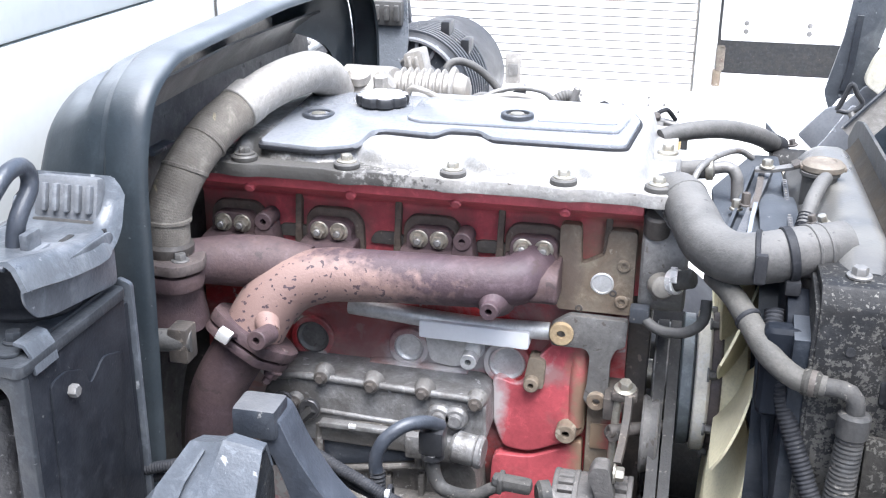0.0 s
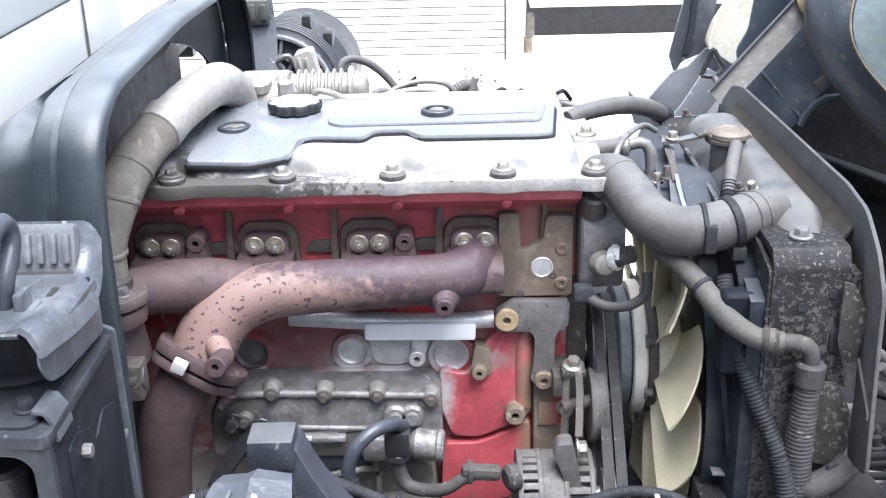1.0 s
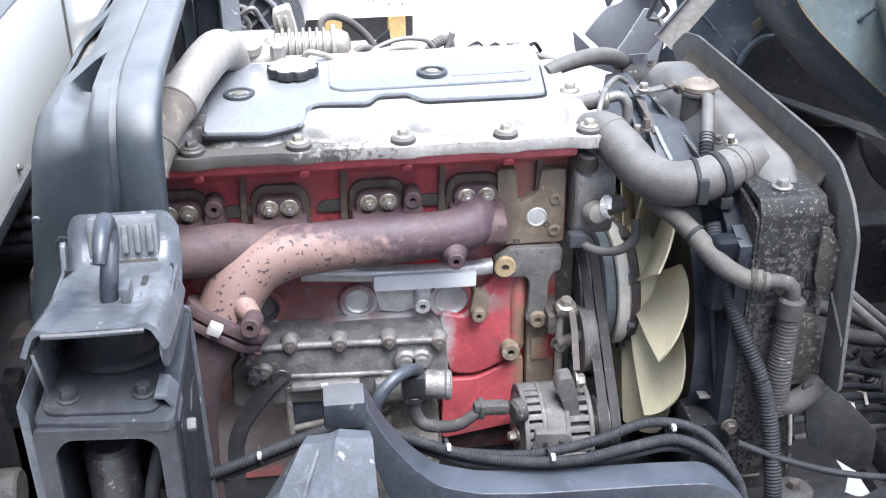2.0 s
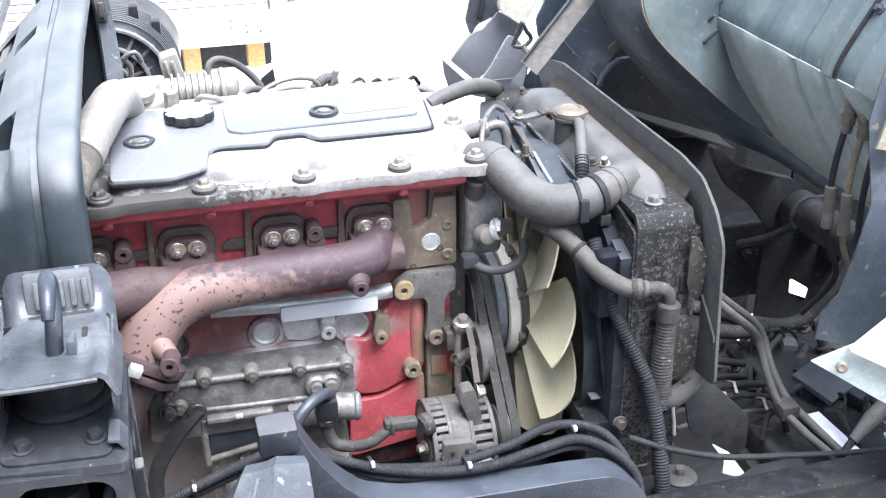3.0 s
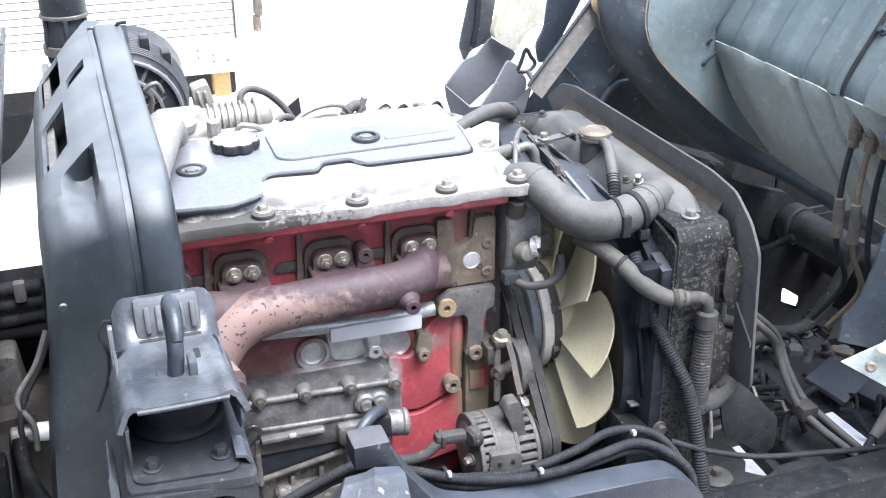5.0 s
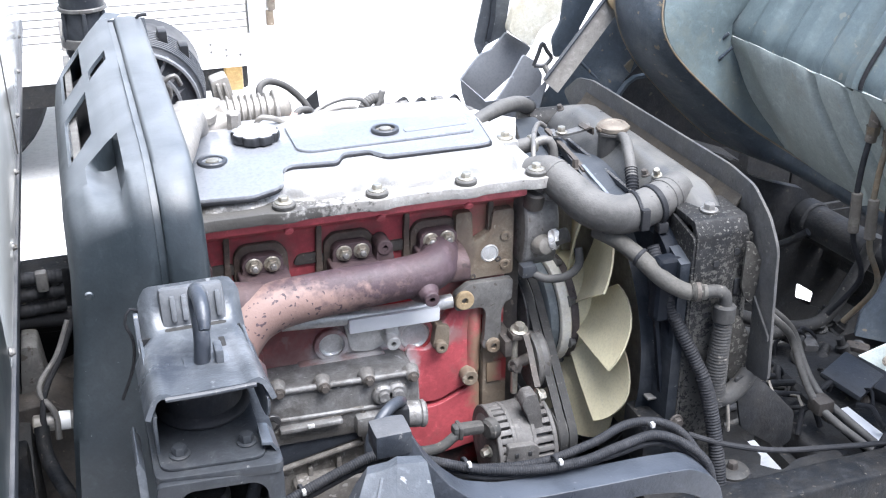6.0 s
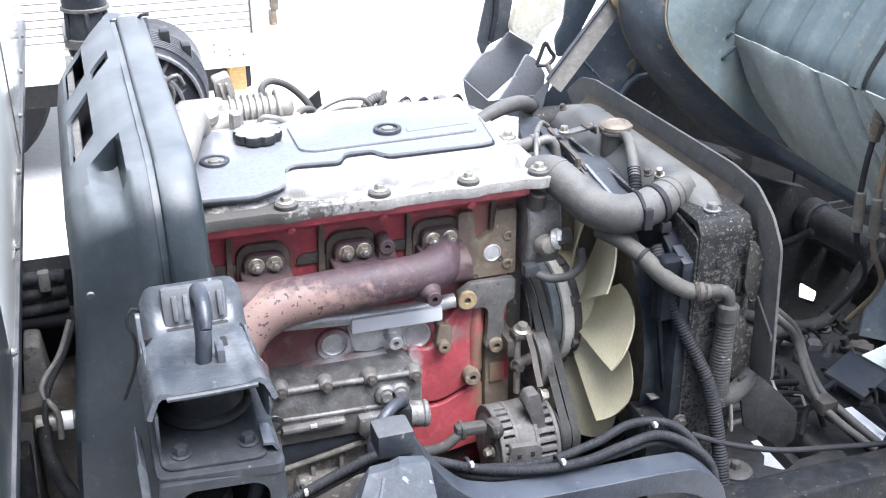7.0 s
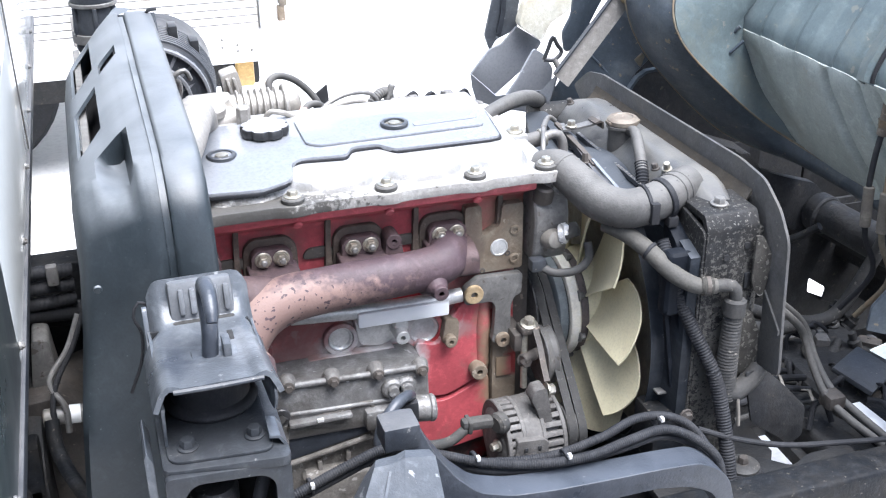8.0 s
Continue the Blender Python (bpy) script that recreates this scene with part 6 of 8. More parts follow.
    # black sheet added below the slots to give them their shade
    base = arch_profile(0.0)
    keep = [k for k, p in enumerate(base) if p.y > 1.262 and 1.06 < p.x < 1.72]
    rows = []
    for x, off in ((-0.630, -0.045), (-0.650, -0.055), (-0.672, -0.080), (-0.690, -0.110)):
        prof2 = arch_profile(off)
        rows.append([(x, prof2[k].x, prof2[k].y) for k in keep])
    part("slot_backing", sheet(rows, 0.003), M["plastic"], a, "black sheet added to darken the slots")
    # sound lining inside
    lining = fillet([(0.975, 0.62), (0.985, 1.16), (1.045, 1.254), (1.70, 1.254), (1.795, 1.20), (1.80, 0.62)], 0.03, 5)
    part("rear_wall", prism(lining, "x", -0.692, -0.682, 0.002), M["arch_in"], a, "dusty grey sound lining")
    for y, z in ((1.16, 1.19), (1.30, 1.205)):
        part("lining_clip", lathe([(0.016, 0), (0.012, 0.006), (0, 0.008)], (-0.700, y, z), (1, 0, 0), 16), M["plastic"], a)
    part("lining_bracket", box((-0.70, 1.17, 1.15), (-0.665, 1.23, 1.156), 0.002), M["bracket"], a)
    part("leg_pip", lathe([(0.005, 0), (0.004, 0.003), (0, 0.004)], (-0.694, 0.948, 1.185), TOWARD, 14), M["arch"], a)
    part("top_hook", tube([(-0.57, 1.68, 1.300), (-0.566, 1.672, 1.312), (-0.552, 1.668, 1.314)], 0.003, 8), M["plastic"], a)


build_arch()


def build_latch():
    b = thing("cab_latch_mount", (-0.60, 0.76, 0.55), "grey steel cab latch mount with ribbed rubber pad and hook", "bracket")
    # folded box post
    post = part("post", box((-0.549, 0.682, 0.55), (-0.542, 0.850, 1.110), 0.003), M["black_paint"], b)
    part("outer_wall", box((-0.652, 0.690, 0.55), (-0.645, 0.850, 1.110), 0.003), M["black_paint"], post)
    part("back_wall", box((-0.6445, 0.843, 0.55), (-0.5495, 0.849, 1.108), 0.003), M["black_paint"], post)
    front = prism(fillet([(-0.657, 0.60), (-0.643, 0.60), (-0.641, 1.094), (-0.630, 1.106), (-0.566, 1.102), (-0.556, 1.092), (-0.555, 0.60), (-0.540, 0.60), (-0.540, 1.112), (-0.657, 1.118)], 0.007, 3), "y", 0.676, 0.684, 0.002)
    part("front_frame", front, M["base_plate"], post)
    part("corner_flange", prism(fillet([(-0.668, 0.62), (-0.663, 0.62), (-0.664, 1.120), (-0.669, 1.134), (-0.672, 1.128)], 0.001, 1), "y", 0.700, 0.760, 0.001), M["bracket"], post)
    part("inner_pipe", rod((-0.612, 0.735, 0.60), (-0.610, 0.735, 1.06), 0.024, 20, 0.004), M["grease"], post)
    part("inner_cable", tube([(-0.575, 0.72, 0.80), (-0.578, 0.715, 0.98), (-0.570, 0.72, 1.035), (-0.556, 0.735, 1.07)], 0.007, 12), M["rubber_dark"], post)
    part("inner_bracket", box((-0.606, 0.760, 0.86), (-0.566, 0.80, 0.98), 0.006), M["grime"], post)
    part("post_top", prism(fillet([(-0.657, 0.684), (-0.539, 0.672), (-0.539, 0.852), (-0.657, 0.852)], 0.010, 3), "z", 1.110, 1.1210, 0.004), M["base_plate"], b)
    part("base_plate", prism(fillet([(-0.651, 0.692), (-0.553, 0.684), (-0.551, 0.845), (-0.651, 0.845)], 0.014, 4), "z", 1.1205, 1.1245, 0.0015), M["base_plate"], b, "worn grey base plate")
    part("side_bolt", bolt((-0.542, 0.740, 1.067), (1, 0, 0), 0.0062, 0.008, 0.0078, 0.002), M["dull"], post)
    part("side_tab", sheet([[(-0.556, 0.692, 1.134), (-0.546, 0.692, 1.132), (-0.540, 0.692, 1.122), (-0.538, 0.692, 1.106)], [(-0.555, 0.726, 1.134), (-0.546, 0.726, 1.132), (-0.540, 0.726, 1.122), (-0.538, 0.726, 1.106)]], 0.003), M["bracket"], post)
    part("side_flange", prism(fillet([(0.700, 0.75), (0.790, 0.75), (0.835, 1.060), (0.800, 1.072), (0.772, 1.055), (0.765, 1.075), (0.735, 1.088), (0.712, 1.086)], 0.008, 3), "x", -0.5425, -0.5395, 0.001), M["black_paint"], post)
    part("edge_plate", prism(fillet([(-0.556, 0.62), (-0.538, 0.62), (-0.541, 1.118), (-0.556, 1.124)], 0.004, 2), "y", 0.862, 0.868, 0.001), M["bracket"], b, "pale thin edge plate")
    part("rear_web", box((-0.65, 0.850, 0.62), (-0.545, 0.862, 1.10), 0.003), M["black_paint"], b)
    for x in (-0.631, -0.568):
        part("mount_bolt", bolt((x, 0.711, 1.125), (0, 0, 1), 0.0072, 0.008, 0.0100, 0.002), M["base_plate"], b)
    part("rubber_mount", lathe([(0.045, 0), (0.047, 0.004), (0.045, 0.008), (0.040, 0.011), (0.041, 0.030), (0.044, 0.048), (0.040, 0.054)], (-0.599, 0.788, 1.1246), (0, 0, 1), 32), M["rubber_dark"], b, "black rubber mount cushion")
    # curved top plate: rises towards the pad at its rear
    line = fillet([(0.694, 1.196), (0.716, 1.192), (0.760, 1.182), (0.815, 1.175), (0.846, 1.180), (0.864, 1.196), (0.875, 1.222)], 0.020, 6, False)
    rows = []
    for p in line:
        narrow = 0.010 * min(1.0, max(0.0, (p.x - 0.825) / 0.012))
        lift = 0.0035 * min(1.0, max(0.0, (0.83 - p.x) / 0.04))
        row = []
        for k in range(-14, 15):
            e = abs(k) / 14
            half = 0.0555 - (narrow if k < 0 else narrow * 0.4)
            roll = max(0.0, (e - 0.80) / 0.20)
            bead = lift * math.sin(math.pi * min(1.0, max(0.0, (e - 0.62) / 0.30)))
            row.append((-0.598 + math.copysign(half * min(e, 0.80 + 0.20 * math.sin(roll * math.pi / 2)), k), p.x, p.y + bead - 0.018 * (1 - math.cos(roll * math.pi / 2))))
        rows.append(row)
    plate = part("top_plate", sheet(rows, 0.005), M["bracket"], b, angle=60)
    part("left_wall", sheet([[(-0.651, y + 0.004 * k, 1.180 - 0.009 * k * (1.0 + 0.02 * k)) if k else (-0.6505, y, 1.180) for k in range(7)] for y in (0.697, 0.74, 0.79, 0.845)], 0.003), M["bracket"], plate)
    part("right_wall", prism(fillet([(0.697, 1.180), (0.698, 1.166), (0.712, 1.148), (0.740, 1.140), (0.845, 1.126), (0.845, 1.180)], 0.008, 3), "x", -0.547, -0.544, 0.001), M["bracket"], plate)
    part("hood_back", box((-0.648, 0.838, 1.1246), (-0.548, 0.842, 1.182), 0.001), M["under"], plate)
    part("lip_edge", tube([(-0.638, 0.694, 1.198), (-0.60, 0.692, 1.1985), (-0.556, 0.694, 1.198)], 0.0024, 10), M["chassis"], plate)
    part("side_cheek", prism(fillet([(0.790, 1.126), (0.790, 1.158), (0.842, 1.165), (0.858, 1.200), (0.866, 1.200), (0.880, 1.126)], 0.01, 3), "x", -0.653, -0.648, 0.0015), M["bracket"], plate)
    # ribbed pad
    tilt = Matrix.Rotation(radians(-16), 4, "X")
    pad = part("rubber_pad", box((-0.626, 0.850, 1.178), (-0.560, 0.868, 1.224), 0.006, m=tilt), M["pad"], b, "grey ribbed rubber pad")
    for i in range(5):
        x = -0.616 + i * 0.0114
        part("pad_rib", box((x, 0.845, 1.192), (x + 0.0062, 0.855, 1.219), 0.0028, m=tilt), M["pad"], pad)
    part("pad_base", box((-0.625, 0.840, 1.177), (-0.561, 0.853, 1.186), 0.003, m=tilt), M["rubber_mud"], pad)
    # hook
    hook = part("hook", tube([(-0.597, 0.769, 1.174), (-0.596, 0.770, 1.190), (-0.594, 0.773, 1.206), (-0.593, 0.782, 1.218), (-0.593, 0.796, 1.230), (-0.593, 0.799, 1.243), (-0.593, 0.789, 1.254), (-0.592, 0.769, 1.255), (-0.592, 0.752, 1.247), (-0.593, 0.742, 1.236)], [0.0082, 0.0082, 0.0082, 0.0082, 0.0082, 0.0080, 0.0080, 0.0078, 0.0072, 0.0055], 16), M["stay"], b, "dark bent steel hook")
    part("hook_foot", box((-0.614, 0.752, 1.178), (-0.570, 0.784, 1.187), 0.002), M["bracket"], hook)
    part("hook_lug", box((-0.584, 0.758, 1.184), (-0.576, 0.780, 1.202), 0.002), M["bracket"], hook)
    part("plate_slot", box((-0.574, 0.795, 1.1785), (-0.568, 0.820, 1.182), 0.001), M["under"], plate)
    w = thing("latch_wire", (-0.64, 0.86, 1.10), "thin wire loop beside the latch mount", "wire")
    part("wire", tube([(-0.640, 0.876, 1.19), (-0.655, 0.874, 1.20), (-0.662, 0.872, 1.185), (-0.656, 0.870, 1.165), (-0.660, 0.875, 1.13), (-0.675, 0.88, 1.09)], 0.0018, 8), M["rubber_dark"], w)


build_latch()


def build_chassis():
    r = thing("mudguard_stay", (-0.17, 0.82, 0.80), "dark grey pressed steel mudguard stay with a square end", "bracket")
    top = [(-0.414, 1.026), (-0.376, 1.028), (-0.358, 0.986), (-0.332, 0.945), (-0.302, 0.914), (-0.258, 0.899), (-0.200, 0.893), (-0.120, 0.890), (-0.050, 0.888), (0.000, 0.884), (0.026, 0.868), (0.046, 0.845), (0.058, 0.800)]
    low = [(0.040, 0.790), (0.022, 0.830), (-0.010, 0.848), (-0.060, 0.858), (-0.120, 0.858), (-0.175, 0.846), (-0.21, 0.815), (-0.30, 0.815), (-0.345, 0.872), (-0.374, 0.965), (-0.390, 1.000), (-0.414, 1.002)]
    body = part("stay", prism(fillet(top + low, 0.012, 3), "y", 0.806, 0.846, 0.004, seg=3), M["stay"], r)
    part("end_cap", box((-0.4175, 0.800, 1.002), (-0.3745, 0.838, 1.033), 0.005), M["chassis"], body)
    part("stay_hole", lathe([(0.005, 0), (0.005, 0.002), (0, 0.002)], (-0.302, 0.807, 0.895), TOWARD, 12), M["under"], body)
    g = thing("chassis_bracket", (-0.43, 0.74, 0.75), "grey blue folded steel chassis bracket with a scratched top", "bracket")
    # three folds run down towards the wheel: outer slope, raised ridge, inner slope
    rows = []
    for k, (y, z, xs) in enumerate(((0.790, 0.985, (-0.450, -0.436, -0.412, -0.402, -0.374)), (0.776, 1.016, (-0.446, -0.434, -0.412, -0.402, -0.373)), (0.760, 1.018, (-0.455, -0.440, -0.417, -0.406, -0.371)), (0.735, 0.985, (-0.486, -0.462, -0.430, -0.414, -0.370)), (0.700, 0.915, (-0.530, -0.490, -0.446, -0.426, -0.368)), (0.670, 0.82, (-0.56, -0.51, -0.460, -0.436, -0.366)))):
        lift = (-0.030, 0.0, 0.002, 0.008, 0.000)
        rows.append([(x, y - 0.4 * h, z + h) for x, h in zip(xs, lift)])
    part("folded_plate", sheet(rows, 0.004), M["bracket"], g, angle=25)
    part("scratch_strip", band([(-0.424, 0.7535, 1.015), (-0.436, 0.734, 0.992), (-0.450, 0.712, 0.950)], 0.003, 0.0015, (1, 0, 0)), M["bracket"], g)
    # dark sheet added for the black gap beside the fold
    part("fold_gap_shade", prism([(0.672, 0.70), (0.792, 0.70), (0.790, 0.978), (0.776, 1.008), (0.760, 1.010), (0.736, 0.976), (0.701, 0.906), (0.674, 0.82)], "x", -0.376, -0.3735, 0.001), M["rail"], g)
    part("foot", box((-0.50, 0.70, 0.74), (-0.38, 0.90, 0.80), 0.006), M["chassis"], g)
    # dark plates added to hide bright ground below the engine
    part("gap_block", box((-0.34, 0.935, 0.585), (0.195, 1.33, 0.597), 0.004), M["rail"], g)
    part("low_gap_block", box((-0.12, 1.30, 0.425), (0.20, 1.68, 0.435), 0.003), M["under"], g)
    # main rails and cross members below
    for name, y in (("near", 0.90), ("far", 1.70)):
        rail = thing("frame_rail", (0, y, 0.55), "dark dirty steel truck frame rail", "frame rail", "frame rails")
        part("web", prism(fillet([(y - 0.03, 0.55), (y + 0.03, 0.55), (y + 0.03, 0.735), (y - 0.03, 0.735)], 0.01, 3), "x", -2.6, 1.15 if name == "near" else 0.745, 0.003), M["rail"], rail)
        for k in range(7):
            part("rivet", bolt((-0.75 + 0.24 * k, y - 0.03, 0.66), TOWARD, 0.008, 0.006, 0.012), M["under"], rail)
    for x, z0, z1 in ((-0.9, 0.56, 0.70), (0.46, 0.56, 0.645), (0.98, 0.56, 0.68)):
        c = thing("cross_member", (x, 1.3, z0), "dark dirty steel cross member between the frame rails", "cross member", "cross members")
        part("channel", prism(fillet([(x - 0.06, z0), (x + 0.06, z0), (x + 0.06, z1), (x - 0.06, z1)], 0.012, 3), "y", 0.925, 1.675, 0.004), M["under"], c)


build_chassis()


def build_axle():
    a = thing("front_axle", (-0.2, 1.3, 0.0), "dark front axle with wheels under the frame rails", "axle")
    part("beam", box((-0.26, 0.70, 0.36), (-0.14, 1.90, 0.44), 0.015), M["under"], a)
    for y in (0.90, 1.70):
        part("spring", box((-0.65, y - 0.035, 0.44), (0.25, y + 0.035, 0.55), 0.01), M["under"], a)
    for y, s in ((0.44, 1), (2.16, -1)):
        w = part("wheel", lathe([(0.10, 0), (0.22, 0.02), (0.23, 0.0), (0.36, 0.01), (0.38, 0.04), (0.38, 0.19), (0.36, 0.22), (0.10, 0.22)], (-0.2, y, 0.38), (0, s, 0), 40), M["rubber_dark"], a)
        part("hub", rod((-0.2, y + 0.2 * s, 0.40), (-0.2, y + 0.3 * s, 0.40), 0.09, 24), M["under"], w)


build_axle()


def build_looms():
    l = thing("wiring_loom", (-0.12, 0.86, 0.86), "black corrugated wiring loom clipped along the mudguard stay", "cable")
    path = [(-0.60, 0.86, 0.895), (-0.52, 0.868, 0.915), (-0.44, 0.882, 0.935), (-0.385, 0.892, 0.940), (-0.33, 0.880, 0.925), (-0.268, 0.858, 0.912), (-0.20, 0.842, 0.907), (-0.14, 0.840, 0.906), (-0.085, 0.850, 0.908), (-0.03, 0.858, 0.908), (0.01, 0.848, 0.892), (0.040, 0.832, 0.862), (0.055, 0.83, 0.80)]
    part("loom", tube(path, 0.0062, 16, 0.003, 0.0006, 0.0030), M["rubber_dark"], l)
    path2 = [(-0.62, 0.885, 0.87), (-0.50, 0.902, 0.895), (-0.40, 0.905, 0.92), (-0.30, 0.885, 0.905), (-0.20, 0.858, 0.908), (-0.12, 0.862, 0.916), (-0.06, 0.878, 0.922), (-0.01, 0.878, 0.914), (0.025, 0.868, 0.890), (0.050, 0.85, 0.84), (0.06, 0.85, 0.76)]
    part("second_loom", tube([(x, y, z - 0.004) for x, y, z in path2], 0.0058, 16, 0.003, 0.0006, 0.0030), M["rubber_dark"], l)
    part("bare_lead", tube([(x, y + 0.006 + 0.004 * math.sin(x * 30), z - 0.014) for x, y, z in path], 0.0042, 12, 0.01), M["rubber_dark"], l)
    for i, (x, y, z) in enumerate(((-0.174, 0.836, 0.917), (-0.029, 0.868, 0.918), (-0.49, 0.868, 0.928), (-0.285, 0.862, 0.922))):
        part("cable_tie", box((x - 0.0024, y - 0.007, z - 0.002), (x + 0.0024, y + 0.000, z + 0.0045), 0.0012), M["silver_clip"], l, "white cable tie")
        part("tie_band", ring((x - 0.003, y + 0.010, z - 0.010), (1, 0.1, 0.05), 0.0112, 0.008, 0.005, 18), M["rubber_dark"], l)
    p = thing("brake_pipe", (-0.66, 1.05, 0.93), "black rubber pipe behind the latch post", "hose")
    part("pipe", tube([(-0.70, 1.06, 0.945), (-0.64, 1.06, 0.955), (-0.585, 1.07, 0.955)], 0.014, 16), M["rubber"], p)
    part("clip", box((-0.61, 1.055, 0.93), (-0.585, 1.085, 0.975), 0.004), M["grime"], p)
    # gearbox side seen behind the arch
    g = thing("gearbox", (-1.1, 1.25, 0.45), "dusty grey gearbox casing with pipes behind the arch", "gearbox")
    part("case", prism(fillet([(1.12, 0.46), (1.50, 0.46), (1.50, 0.86), (1.30, 0.92), (1.12, 0.84)], 0.03, 4), "x", -1.45, -0.80, 0.012), M["under"], g)
    part("side_casting", prism(fillet([(-0.835, 0.70), (-0.738, 0.70), (-0.738, 0.875), (-0.775, 0.90), (-0.835, 0.895)], 0.012, 3), "y", 1.205, 1.30, 0.008, seg=3), M["grime"], g)
    part("lever_tower", prism(fillet([(-0.812, 0.88), (-0.770, 0.88), (-0.778, 0.968), (-0.800, 0.972)], 0.006, 3), "y", 1.245, 1.30, 0.006), M["dull"], g)
    sv = part("switch", rod((-0.790, 1.18, 0.888), (-0.738, 1.18, 0.884), 0.0125, 18, 0.003), M["dull"], g)
    part("switch_label", rod((-0.764, 1.18, 0.886), (-0.748, 1.18, 0.8845), 0.0130, 18, 0.001), M["label"], sv, "white wrapped label")
    part("switch_cap", rod((-0.797, 1.175, 0.889), (-0.780, 1.175, 0.888), 0.013, 14, 0.002), M["pale_plastic"], sv)
    for k in range(2):
        part("shift_cable", tube([(-0.728 - 0.006 * k, 1.25, 1.00), (-0.748 - 0.006 * k, 1.22, 0.965), (-0.772 - 0.010 * k, 1.19, 0.935), (-0.782 + 0.016 * k, 1.17, 0.905), (-0.780 + 0.014 * k, 1.16, 0.870)], 0.0042, 10), M["dull"] if k else M["rubber_dark"], g)
    part("breather_hose", tube([(-0.786, 1.165, 0.890), (-0.784, 1.14, 0.865), (-0.772, 1.10, 0.850), (-0.752, 1.05, 0.838), (-0.728, 1.0, 0.815), (-0.72, 0.98, 0.77)], 0.0100, 16), M["rail"], g)
    for k in range(3):
        part("harness", tube([(-0.84, 1.30, 1.045 - 0.022 * k), (-0.79, 1.30, 1.047 - 0.024 * k), (-0.735, 1.31, 1.04 - 0.022 * k)], 0.010, 12, 0.006, 0.0008, 0.006), M["rubber_dark"], g)
    # beam made deep to hide bright ground between the hoses
    part("cross_beam", prism(fillet([(1.375, 0.80), (1.425, 0.80), (1.425, 1.022), (1.375, 1.022)], 0.008, 3), "x", -0.94, -0.715, 0.002), M["rail"], g, "dark dirty beam behind the hoses")
    part("harness_clip", box((-0.768, 1.285, 1.03), (-0.752, 1.30, 1.06), 0.004), M["dull"], g)
    part("lower_bracket", box((-0.83, 1.12, 0.66), (-0.805, 1.16, 0.88), 0.006), M["rail"], g)
    part("top_lug", prism(fillet([(-0.98, 0.84), (-0.92, 0.84), (-0.935, 0.95), (-0.97, 0.955)], 0.008, 3), "y", 1.14, 1.19, 0.005), M["dull"], g)
    part("solenoid", rod((-0.96, 1.09, 0.73), (-0.82, 1.09, 0.73), 0.032, 20, 0.004), M["alu_dirty"], g)
    part("solenoid_label", rod((-0.905, 1.09, 0.73), (-0.865, 1.09, 0.73), 0.0328, 20, 0.001), M["label"], g)
    for k in range(3):
        part("gear_pipe", tube([(-0.90 + 0.02 * k, 1.10, 0.98 - 0.02 * k), (-0.925 + 0.02 * k, 1.07, 0.90), (-0.96 + 0.03 * k, 1.04, 0.80), (-0.95 + 0.03 * k, 1.02, 0.70)], 0.007, 12), M["dull"], g)
    part("drain_hose", tube([(-0.93, 1.05, 0.78), (-0.915, 1.02, 0.68), (-0.87, 1.00, 0.60), (-0.80, 1.0, 0.55)], 0.016, 16), M["rubber_dark"], g)
    for k in range(4):
        part("hose_run", tube([(-1.25, 1.30 + 0.04 * k, 0.96 - 0.03 * k), (-1.0, 1.28 + 0.04 * k, 0.98 - 0.03 * k), (-0.85, 1.30 + 0.04 * k, 0.985 - 0.03 * k), (-0.72, 1.32 + 0.04 * k, 0.97 - 0.03 * k)], 0.014, 14), M["rubber_dark"], g)


build_looms()

# ---- tilted cab and front chassis ----


